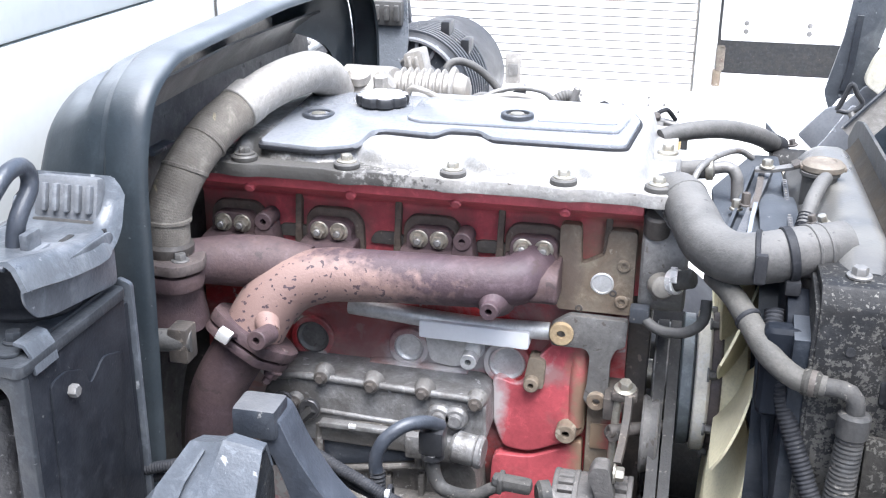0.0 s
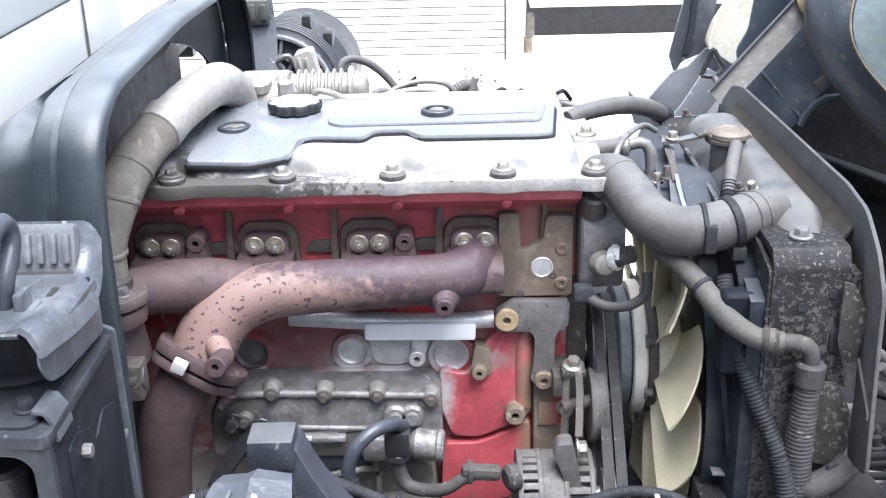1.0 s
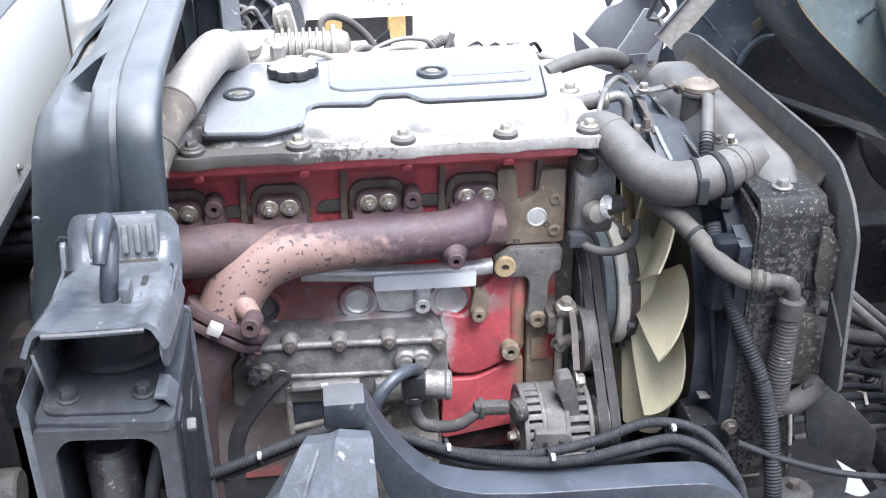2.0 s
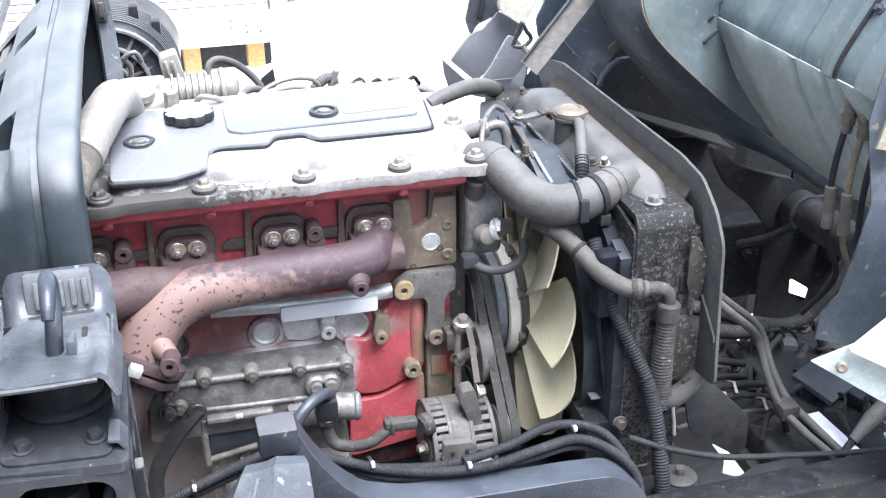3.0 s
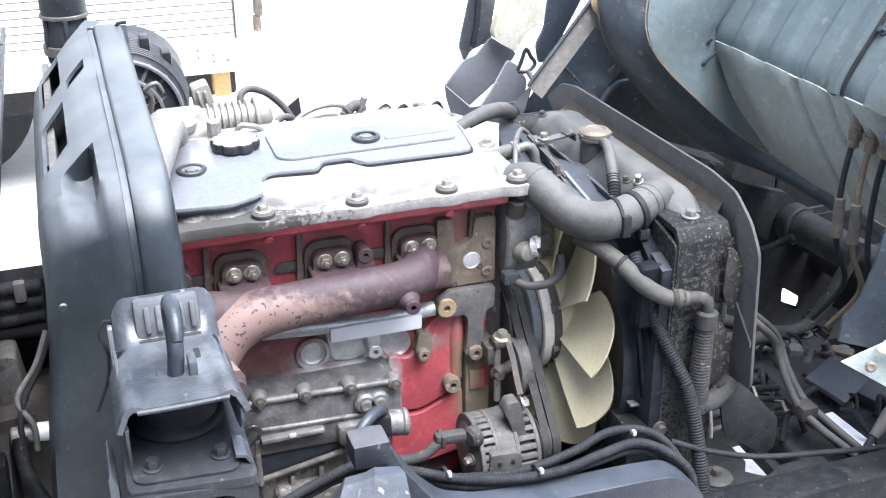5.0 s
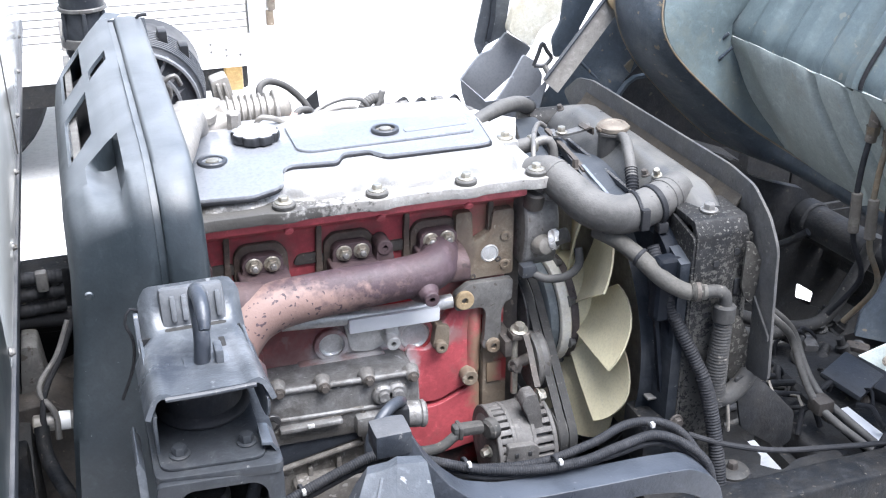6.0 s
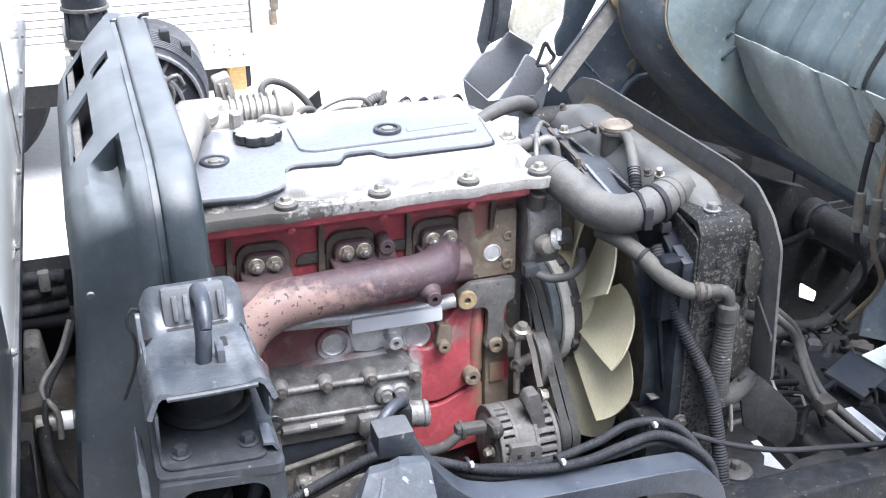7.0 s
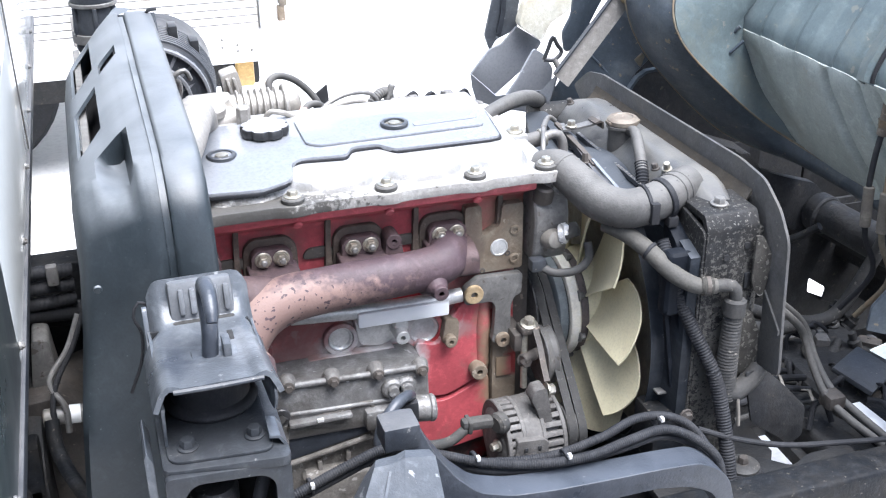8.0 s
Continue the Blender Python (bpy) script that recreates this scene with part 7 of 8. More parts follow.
def build_cab():
    c = thing("tilted_cab", (0.62, 1.35, 0.80), "blue green underside of a tilted truck cab with pressed ribs", "truck cab")
    d = Vector((0.50, 0, 0.87)).normalized()
    edge = Vector((0.555, 0, 1.186))
    # ribbed floor above the bend
    own = bmesh.new()
    ny, nv = 150, 26
    ribs = [1.60, 1.545, 1.49, 1.435, 1.38, 1.325, 1.285, 1.246, 1.152, 1.06]
    way = [1, -1, 1, -1, 1, -1, 1, 1, -1, 1]

    def rib(y):
        h = 0.0
        for k, ry in enumerate(ribs):
            deep = 0.008 if k < 7 else 0.019
            h += 1.5 * deep / (1 + math.exp(max(-40.0, min(40.0, -(ry - y) / 0.0024)))) * way[k]
        return h

    def floor_at(y, v):
        return edge + d * v + Vector((0, y, 0)) + Vector((-0.87, 0, 0.5)) * (rib(y) - 0.010 * max(0.0, 1 - v / 0.035) ** 2)

    rows = []
    for j in range(nv + 1):
        v = 1.1 * (j / nv) ** 1.8
        rows.append([floor_at(1.70 - 0.88 * i / ny, v) for i in range(ny + 1)])
    fl = part("ribbed_floor", sheet(rows, 0.003), M["cab"], c, angle=45)
    for y in (1.222, 1.182):
        q = floor_at(y, 0.115)
        part("floor_bolt", bolt(q, (-0.87, 0, 0.5), 0.006, 0.007, 0.009), M["cab_dark"], fl)
    # two folded channels run up the floor
    for y0, y1 in ((1.292, 1.240), (1.166, 1.124)):
        rows = []
        for k in range(9):
            v = -0.004 + 1.1 * (k / 8) ** 1.8
            rows.append([floor_at(y, max(v, 0.0)) + Vector((-0.87, 0, 0.5)) * h - d * (0.004 if v < 0 else 0.0) for y, h in ((y0 + 0.010, 0.002), (y0 + 0.002, 0.004), (y0 - 0.004, 0.022), (y0 - 0.012, 0.026), (y1 + 0.012, 0.026), (y1 + 0.004, 0.022), (y1 - 0.002, 0.004), (y1 - 0.010, 0.002))])
        part("floor_channel", sheet(rows, 0.003), M["cab"], fl, angle=40)
        # dark tubes paint the shade in the creases along the channel
        for e in (y0 + 0.006, y1 - 0.006):
            part("crease_shade", tube([floor_at(e, 1.1 * (k / 12) ** 1.8) + Vector((-0.87, 0, 0.5)) * 0.003 for k in range(13)], 0.0042, 8, 0.02), M["rubber_dark"], fl, "dark line painted for the channel's shaded crease")
    # face below the bend
    low = Vector((0.108, 0, -0.226))
    ny = 140

    def face_at(y, u):
        h = 0.0
        for gy, slope, width, deep in ((1.410, 0.31, 0.010, 0.040), (1.318, 0.42, 0.008, 0.034), (1.235, 0.42, 0.008, 0.020), (1.66, 0.42, 0.035, 0.010)):
            t = y - gy + slope * u * 0.23
            h -= deep * math.exp(-(t / width) ** 2) * min(1.0, 5 * u) * min(1.0, 6 * (1 - u))
        lean = 0.05 * max(0.0, y - 1.55) * u
        return edge + low * u + Vector((0, y, 0)) + Vector((-0.9, 0, -0.43)) * (h + 0.010 * math.sin(math.pi * u)) + Vector((lean, 0, 0)) + Vector((-0.87, 0, 0.5)) * (rib(y) * max(0.0, 1 - u / 0.32) - 0.010 * max(0.0, 1 - u / 0.14) ** 2)

    rows = [[face_at(1.672 - 0.85 * i / ny, 1.07 * (j / 30) ** 1.4) for i in range(ny + 1)] for j in range(31)]
    part("lower_face", sheet(rows, 0.003), M["cab_lifted"], c, "dusty grey green pressed panel, colour lifted against its shade", angle=60)
    # dark beads stand in for the shade of two pressed grooves
    part("groove_shade", tube([(0.520, 1.674, 1.158), (0.546, 1.654, 1.190)], 0.004, 10), M["cab_dark"], c)
    part("groove_shade", tube([(0.528, 1.652, 1.140), (0.548, 1.640, 1.165)], 0.0035, 10), M["cab_dark"], c)
    # side panel running out to the seam
    upper = spline([(0.69, 1.05, 0.925), (0.682, 1.30, 0.935), (0.674, 1.475, 0.946), (0.655, 1.585, 0.962), (0.598, 1.63, 1.003), (0.513, 1.64, 1.076), (0.438, 1.645, 1.148), (0.402, 1.65, 1.205), (0.408, 1.67, 1.27), (0.47, 1.72, 1.40), (0.60, 1.80, 1.62)], 0.02)
    lower = spline([(0.715, 1.05, 0.890), (0.708, 1.30, 0.900), (0.700, 1.475, 0.908), (0.680, 1.60, 0.915), (0.645, 1.70, 0.915), (0.600, 1.755, 0.935), (0.535, 1.77, 0.990), (0.470, 1.775, 1.055), (0.415, 1.785, 1.12), (0.382, 1.80, 1.19), (0.380, 1.82, 1.27), (0.42, 1.86, 1.42), (0.52, 1.95, 1.65)], 0.02)
    k0 = min(range(len(upper)), key=lambda i: (upper[i] - Vector((0.655, 1.585, 0.962))).length)
    outer = upper[k0:]
    inner = spline([(0.665, 1.588, 0.957), (0.610, 1.655, 1.070), (0.556, 1.668, 1.186), (0.602, 1.668, 1.265), (0.720, 1.668, 1.470), (0.900, 1.668, 1.780)], 0.02)
    rows = []
    for k in range(41):
        a = outer[round(k * (len(outer) - 1) / 40)]
        b = inner[round(k * (len(inner) - 1) / 40)]
        rows.append([a.lerp(b, i / 8) + Vector((0.006 * math.sin(math.pi * i / 8), 0, 0)) for i in range(9)])
    part("corner_panel", sheet(rows, 0.003), M["cab"], c, angle=60)
    # dark sill between its two sealed seams
    rows = []
    for k in range(81):
        a = upper[round(k * (len(upper) - 1) / 80)]
        b = lower[round(k * (len(lower) - 1) / 80)]
        rows.append([a.lerp(b, i / 6) + Vector((-0.016, -0.010, -0.004)) * math.sin(math.pi * i / 6) ** 0.5 for i in range(7)])
    sill = part("sill", sheet(rows, 0.004), M["cab_dark"], c, "dark blue steel sill with rusty seam sealer", angle=60)
    part("upper_seam", tube([p + Vector((-0.004, -0.002, 0.002)) for p in upper[::2]], 0.0020, 8), M["sealer"], sill)
    part("lower_seam", tube([p + Vector((-0.004, -0.004, 0.0)) for p in lower[::2]], 0.0036, 8), M["sealer"], sill)
    # wing behind the stay bar, with the rim of the wheel house
    wing = part("wing_panel", sheet([[(0.240, 1.93, 0.985), (0.268, 1.90, 1.025), (0.320, 1.895, 1.105), (0.372, 1.885, 1.185), (0.42, 1.87, 1.26)], [(0.30, 1.88, 0.98), (0.322, 1.865, 1.018), (0.360, 1.85, 1.085), (0.390, 1.835, 1.150), (0.40, 1.82, 1.24)], [(0.35, 1.845, 0.975), (0.389, 1.81, 1.034), (0.403, 1.80, 1.070), (0.428, 1.786, 1.105), (0.43, 1.79, 1.13)]], 0.004), M["cab_dark"], c, "blue grey inner wing panel", angle=60)
    part("wing_crease", tube([(0.330, 1.878, 1.10), (0.362, 1.843, 1.062), (0.388, 1.806, 1.032)], 0.003, 8), M["cab_dark"], wing)
    part("rust_patch", box((0.402, 1.795, 1.086), (0.424, 1.801, 1.108), 0.002, m=Matrix.Rotation(radians(-40), 4, "Y")), M["sealer"], wing, "rusty weld patch")
    part("arch_rim", band([Vector(q) for q in ((0.376, 1.782, 1.028), (0.384, 1.782, 1.048), (0.398, 1.782, 1.066), (0.416, 1.782, 1.077), (0.440, 1.782, 1.079), (0.462, 1.782, 1.070))], 0.014, 0.006, (0, 1, 0)), M["cab_dark"], c)
    # dark sheets added to give the wheel house opening its shade
    part("cavity_shade", sheet([[(0.34, 1.97, 1.14), (0.80, 1.90, 1.10)], [(0.36, 1.97, 0.80), (0.80, 1.90, 0.72)]], 0.004), M["under"], c)
    part("cavity_shade_floor", sheet([[(0.36, 1.815, 0.985), (0.70, 1.79, 0.85)], [(0.36, 1.965, 0.96), (0.72, 1.90, 0.84)]], 0.004), M["under"], c)
    # foam strap and trim at the door side
    part("foam_strap", sheet([[(0.436, 1.000, 1.185), (0.468, 0.985, 1.180)], [(0.474, 1.020, 1.270), (0.512, 1.005, 1.265)], [(0.530, 1.050, 1.390), (0.566, 1.035, 1.390)]], 0.010), M["strap"], c, "beige foam strip")
    door = part("door_skin", sheet([[(0.490, 1.075, 1.290), (0.575, 1.06, 1.320), (0.690, 1.04, 1.370)], [(0.462, 1.055, 1.200), (0.550, 1.03, 1.230), (0.670, 0.99, 1.290)], [(0.434, 0.985, 1.112), (0.524, 0.955, 1.142), (0.644, 0.920, 1.202)], [(0.426, 0.990, 1.032), (0.524, 0.955, 1.042), (0.644, 0.920, 1.062)], [(0.419, 1.000, 0.967), (0.524, 0.960, 0.967), (0.644, 0.920, 0.967)], [(0.399, 1.005, 0.937), (0.524, 0.965, 0.912), (0.644, 0.920, 0.902)], [(0.396, 1.005, 0.897), (0.524, 0.965, 0.862), (0.644, 0.920, 0.842)]], 0.006), M["cab_dark"], c, "dark blue rounded door edge", angle=70)
    st = part("step_plate", sheet([[(0.334, 0.920, 0.920), (0.387, 0.905, 0.948)], [(0.419, 0.885, 0.868), (0.474, 0.870, 0.905)], [(0.529, 0.850, 0.803), (0.589, 0.835, 0.848)]], 0.004), M["cab_lifted"], c, "pale blue step bracket")
    part("step_foam", sheet([[(0.375, 0.900, 0.946), (0.427, 0.875, 1.020)], [(0.457, 0.865, 0.906), (0.517, 0.845, 0.995)], [(0.567, 0.830, 0.850), (0.627, 0.815, 0.955)]], 0.012), M["canvas"], c, "worn beige foam step lining")
    for q in ((0.363, 0.892, 0.921), (0.471, 0.858, 0.861)):
        part("step_bolt", lathe([(0.0085, 0), (0.0085, 0.002), (0.005, 0.004), (0.003, 0.003), (0, 0.003)], q, (-0.4, -0.85, 0.3), 14), M["cap_rust"], st)
    part("lower_skirt", sheet([[(0.424, 0.860, 0.823), (0.499, 0.840, 0.893), (0.629, 0.800, 0.948)], [(0.479, 0.840, 0.728), (0.569, 0.820, 0.788), (0.689, 0.780, 0.848)], [(0.569, 0.820, 0.628), (0.659, 0.800, 0.668), (0.759, 0.760, 0.728)]], 0.005), M["cab"], c, "blue lower door skirt")
    # brake pipes coming down from the floor
    for k, (x, y) in enumerate(((0.548, 1.212), (0.556, 1.180), (0.562, 1.150))):
        pp = part("pipe_fitting", rod((x, y, 1.175), (x - 0.004, y, 1.118), 0.0095, 14, 0.002), M["cap_rust"], c)
        part("fitting_nut", bolt((x - 0.002, y, 1.146), (0, 0, -1), 0.0118, 0.014, 0.012, 0.001), M["sealer"], pp)
        part("flexible_pipe", tube([(x - 0.004, y, 1.13), (x - 0.016, y - 0.006, 1.08), (x - 0.022, y - 0.012, 1.02), (x - 0.02, y - 0.02, 0.95), (x + 0.0, y - 0.03, 0.88), (x - 0.03, y - 0.0, 0.80)], 0.0050, 12), M["rubber_dark"] if k != 1 else M["sealer"], c)
        if k < 2:
            part("pipe_sleeve", rod((x - 0.021, y - 0.011, 1.035), (x - 0.022, y - 0.018, 0.965), 0.0092, 14, 0.002), M["sleeve"], c)


build_cab()


def build_far_side():
    f = thing("cab_corner_trim", (0.25, 2.15, 0.80), "grey blue bent cab corner panels behind the radiator", "truck cab part")
    part("folded_flap", sheet([[(0.118, 2.02, 1.036), (0.172, 2.00, 0.985), (0.250, 1.93, 1.010), (0.266, 1.88, 1.062)], [(0.122, 2.02, 1.005), (0.180, 2.00, 0.968), (0.240, 1.94, 0.985), (0.262, 1.90, 1.0)], [(0.132, 2.02, 0.972), (0.185, 2.00, 0.955), (0.235, 1.95, 0.955), (0.252, 1.92, 0.962)]], 0.004), M["plate"], f, angle=20)
    part("lower_panel", prism(fillet([(0.186, 0.965), (0.222, 1.012), (0.262, 1.080), (0.285, 1.066), (0.309, 1.030), (0.300, 0.945), (0.206, 0.945)], 0.008, 3), "y", 2.006, 2.014, 0.002), M["plate"], f, "pale lilac grey folded panel")
    part("front_panel", prism(fillet([(0.318, 1.066), (0.384, 1.022), (0.351, 0.969), (0.262, 0.900), (0.199, 0.957), (0.226, 0.990), (0.248, 1.015), (0.280, 1.026)], 0.006, 3), "y", 2.246, 2.256, 0.002), M["plate"], f)
    part("upper_panel", prism(fillet([(0.241, 1.045), (0.266, 1.159), (0.275, 1.25), (0.36, 1.25), (0.335, 1.159), (0.325, 1.099), (0.325, 1.055), (0.270, 1.033), (0.255, 1.006)], 0.008, 3), "y", 2.262, 2.272, 0.002), M["bracket"], f)
    part("panel_rib", band([(0.29, 2.258, 1.20), (0.285, 2.258, 1.10), (0.275, 2.258, 1.05)], 0.012, 0.006, (1, 0, 0)), M["chassis"], f)
    part("foam_padding", prism(fillet([(0.306, 1.077), (0.320, 1.125), (0.351, 1.175), (0.36, 1.25), (0.47, 1.25), (0.453, 1.167), (0.440, 1.103), (0.389, 1.075), (0.370, 1.031)], 0.014, 3), "y", 2.210, 2.238, 0.010, seg=3), M["foam_pale"], f, "stained pale foam padding")
    part("inner_trim", prism(fillet([(0.308, 1.082), (0.300, 1.126), (0.319, 1.161), (0.328, 1.24), (0.36, 1.36), (0.45, 1.36), (0.409, 1.226), (0.335, 1.090)], 0.010, 3), "y", 1.945, 1.955, 0.003), M["cab_dark"], f)
    s = thing("cab_stay", (0.25, 1.80, 1.05), "scratched grey flat steel cab stay bar", "stay bar")
    part("bar", band([(0.236, 1.805, 1.070), (0.30, 1.815, 1.14), (0.38, 1.83, 1.225), (0.46, 1.85, 1.31)], 0.044, 0.008, (1, 0, -0.9)), M["sleeve_pale"], s)
    part("bar_edge", band([(0.222, 1.800, 1.088), (0.286, 1.81, 1.158), (0.366, 1.825, 1.243)], 0.003, 0.011, (1, 0, -0.9)), M["chassis"], s)
    part("rusty_pivot", lathe([(0.028, 0), (0.028, 0.02), (0.02, 0.026), (0, 0.026)], (0.392, 1.83, 1.235), (-0.2, -1, 0.2), 18), M["rust_ochre"], s)
    k = thing("latch_loop", (0.225, 1.84, 1.10), "black triangular wire latch loop", "latch")
    tri_ = [Vector((0.214, 1.842, 1.105)), Vector((0.232, 1.842, 1.150)), Vector((0.252, 1.84, 1.118)), Vector((0.235, 1.838, 1.104))]
    part("loop", tube([tri_[0], tri_[0].lerp(tri_[1], 0.5), tri_[1], tri_[1].lerp(tri_[2], 0.5), tri_[2], tri_[3], tri_[0]], 0.0045, 10), M["plastic"], k)
    part("stem", tube([(0.236, 1.838, 1.104), (0.245, 1.83, 1.085), (0.252, 1.82, 1.07)], 0.006, 10), M["dull"], k)
    t = thing("tilt_arm", (0.65, 1.5, 0.80), "dirty black cab tilt arm with a torsion tube", "cab hinge")
    part("arm_plate", prism(fillet([(0.530, 0.955), (0.545, 0.952), (0.585, 0.912), (0.640, 0.890), (0.72, 0.865), (0.76, 0.82), (0.745, 0.775), (0.715, 0.755), (0.675, 0.765), (0.635, 0.815), (0.575, 0.865), (0.545, 0.915)], 0.012, 3), "y", 1.580, 1.604, 0.004), M["under"], t)
    part("torsion_tube", tube([(0.735, 1.60, 0.800), (0.76, 1.42, 0.795), (0.79, 1.20, 0.79), (0.82, 1.0, 0.78)], 0.036, 22), M["under"], t)
    part("tube_collar", rod((0.733, 1.585, 0.800), (0.738, 1.55, 0.800), 0.042, 22, 0.004), M["under"], t)
    part("arm_hole", lathe([(0.006, 0), (0.006, 0.002), (0, 0.002)], (0.597, 1.579, 0.884), TOWARD, 12), M["plastic"], t)
    part("arm_stay", tube([(0.60, 1.56, 0.75), (0.625, 1.50, 0.79), (0.65, 1.46, 0.83)], 0.008, 10), M["under"], t)
    for i, (x, z) in enumerate(((0.80, 0.72), (0.86, 0.66), (0.94, 0.54))):
        part("lower_bar", box((x, 1.05, z), (x + 0.06, 1.70, z + 0.035), 0.006, m=Matrix.Rotation(radians(6), 4, "Z")), M["under"], t)


build_far_side()


def build_front_clutter():
    u = thing("steering_gear", (0.55, 1.15, 0.5), "oily black steering gear and valve block between the rails", "steering gear")
    part("housing", box((0.47, 1.10, 0.52), (0.66, 1.36, 0.665), 0.02, seg=3), M["under"], u)
    part("cover_plate", box((0.56, 1.10, 0.655), (0.68, 1.22, 0.690), 0.008, m=Matrix.Rotation(radians(18), 4, "Z")), M["plastic"], u)
    rnd = random.Random(4)
    mats = (M["grime"], M["under"], M["rubber_mud"], M["dull"], M["under"], M["chassis"])
    for i in range(46):
        x, y = rnd.uniform(0.34, 0.70), rnd.uniform(1.10, 1.42)
        z = 0.600 + rnd.uniform(0.0, 0.06)
        h = rnd.uniform(0.025, 0.075)
        way = Vector((rnd.uniform(-0.7, 0.7), rnd.uniform(-0.9, 0.3), rnd.uniform(0.2, 1.0)))
        if x < 0.42 and y < 1.24:
            continue
        if i % 3:
            part("valve_stub", lathe([(0.015, 0), (0.016, h * 0.3), (0.012, h * 0.4), (0.013, h * 0.7), (0.008, h * 0.75), (0.008, h), (0, h)], (x, y, z), way, 12), mats[i % 6], u)
        else:
            turn = Matrix.Rotation(rnd.uniform(0, 3), 4, "Z") @ Matrix.Rotation(rnd.uniform(-0.5, 0.5), 4, "X")
            part("valve_block", box((x - 0.022, y - 0.014, z), (x + 0.022, y + 0.014, z + 0.6 * h), 0.006, m=turn), mats[i % 6], u)
    for i in range(26):
        x, y, z = rnd.uniform(0.30, 0.58), rnd.uniform(1.04, 1.36), rnd.uniform(0.64, 0.70)
        g = rnd.uniform(0, 6.3)
        if x < 0.43 and y < 1.25:
            continue
        e = Vector((math.cos(g), math.sin(g), 0)) * rnd.uniform(0.04, 0.10)
        p0 = Vector((x, y, z))
        part("lead", tube([p0, p0 + e * 0.35 + Vector((0, 0, rnd.uniform(0.005, 0.03))), p0 + e * 0.7 + Vector((e.y, -e.x, 0)) * 0.3, p0 + e - Vector((0, 0, 0.04))], 0.0022 + 0.0035 * rnd.random(), 10), M["rubber_dark"] if i % 4 else M["rubber_mud"], u)
    for i in range(7):
        y0, z0 = 1.06 + 0.022 * i, 0.70 + 0.012 * (i % 3)
        part("cable", tube([(0.22, y0, z0 + 0.03), (0.29, y0 + 0.03, z0 + 0.012), (0.37, y0 + 0.06 + 0.01 * (i % 2), z0 - 0.01), (0.46, y0 + 0.10, z0 - 0.05)], 0.0045 + 0.001 * (i % 3), 10), M["rubber_dark"] if i % 3 else M["rubber_mud"], u)
    for x, y, z in ((0.335, 1.125, 0.722), (0.372, 1.16, 0.712), (0.405, 1.12, 0.70)):
        part("cable_tie", band([(x, y - 0.016, z), (x + 0.002, y, z + 0.010), (x, y + 0.016, z + 0.002)], 0.005, 0.002, (1, 0, 0)), M["pale_plastic"], u)
    for i in range(26):
        x, y = rnd.uniform(0.21, 0.43), rnd.uniform(1.06, 1.34)
        h = rnd.uniform(0.015, 0.05)
        if 0.26 < x and y < 1.24:
            continue
        if i % 2:
            part("clip", lathe([(0.012, 0), (0.013, h * 0.5), (0.007, h * 0.6), (0.007, h), (0, h)], (x, y, 0.598), (rnd.uniform(-0.5, 0.5), rnd.uniform(-0.6, 0.2), 1), 10), mats[i % 6], u)
        else:
            part("bracket", box((x - 0.02, y - 0.012, 0.596), (x + 0.02, y + 0.012, 0.60 + h), 0.004, m=Matrix.Rotation(rnd.uniform(0, 3), 4, "Z")), mats[i % 6], u)
    part("flat_cover", box((0.50, 1.12, 0.690), (0.60, 1.20, 0.702), 0.006, m=Matrix.Rotation(radians(28), 4, "Z") @ Matrix.Rotation(radians(14), 4, "X")), M["plastic_dusty"], u)
    part("relay_box", box((0.476, 0.985, 0.600), (0.600, 1.120, 0.667), 0.006), M["rail"], u, "dark relay box with a white label")
    part("white_tag", box((0.480, 1.000, 0.667), (0.513, 1.112, 0.670), 0.001, m=Matrix.Rotation(radians(3), 4, "Z")), M["label"], u, "white label")
    part("silver_tube", tube([(0.49, 1.155, 0.655), (0.50, 1.10, 0.648), (0.52, 1.02, 0.64)], 0.009, 12), M["bare"], u)
    p = thing("coolant_pipes", (0.42, 1.15, 0.62), "twin dusty steel coolant pipes running across the chassis", "pipe")
    part("pipe", tube([(0.29, 1.13, 0.915), (0.345, 1.135, 0.865), (0.390, 1.150, 0.822), (0.405, 1.148, 0.795), (0.408, 1.12, 0.755), (0.415, 1.085, 0.718), (0.432, 1.045, 0.697), (0.452, 1.00, 0.682), (0.48, 0.95, 0.66)], 0.0068, 14), M["rubber"], p)
    part("pipe", tube([(0.29, 1.155, 0.925), (0.350, 1.160, 0.872), (0.402, 1.172, 0.825), (0.422, 1.168, 0.795), (0.426, 1.14, 0.755), (0.434, 1.10, 0.720), (0.452, 1.055, 0.700), (0.468, 1.01, 0.685), (0.49, 0.96, 0.665)], 0.0068, 14), M["rubber"], p)
    part("pipe_clamp", box((0.408, 1.065, 0.700), (0.440, 1.098, 0.726), 0.006), M["grime"], p)
    h = thing("heater_pipes", (0.55, 1.35, 0.65), "fat dirty rubber heater hoses under the cab", "hose")
    part("hose", tube([(0.36, 1.36, 0.76), (0.45, 1.37, 0.725), (0.52, 1.36, 0.698), (0.59, 1.36, 0.680), (0.645, 1.36, 0.695), (0.70, 1.36, 0.785), (0.72, 1.35, 0.86)], 0.013, 18), M["rubber_mud"], h)
    part("hose", tube([(0.40, 1.31, 0.73), (0.46, 1.31, 0.715), (0.50, 1.30, 0.72)], 0.013, 18), M["rubber_mud"], h)
    part("hose_end", rod((0.497, 1.30, 0.72), (0.515, 1.298, 0.722), 0.016, 18, 0.003), M["rubber_dark"], h)
    m = thing("cab_rubber_mount", (0.186, 0.975, 0.66), "black round rubber cab mount with a centre bolt", "rubber mount")
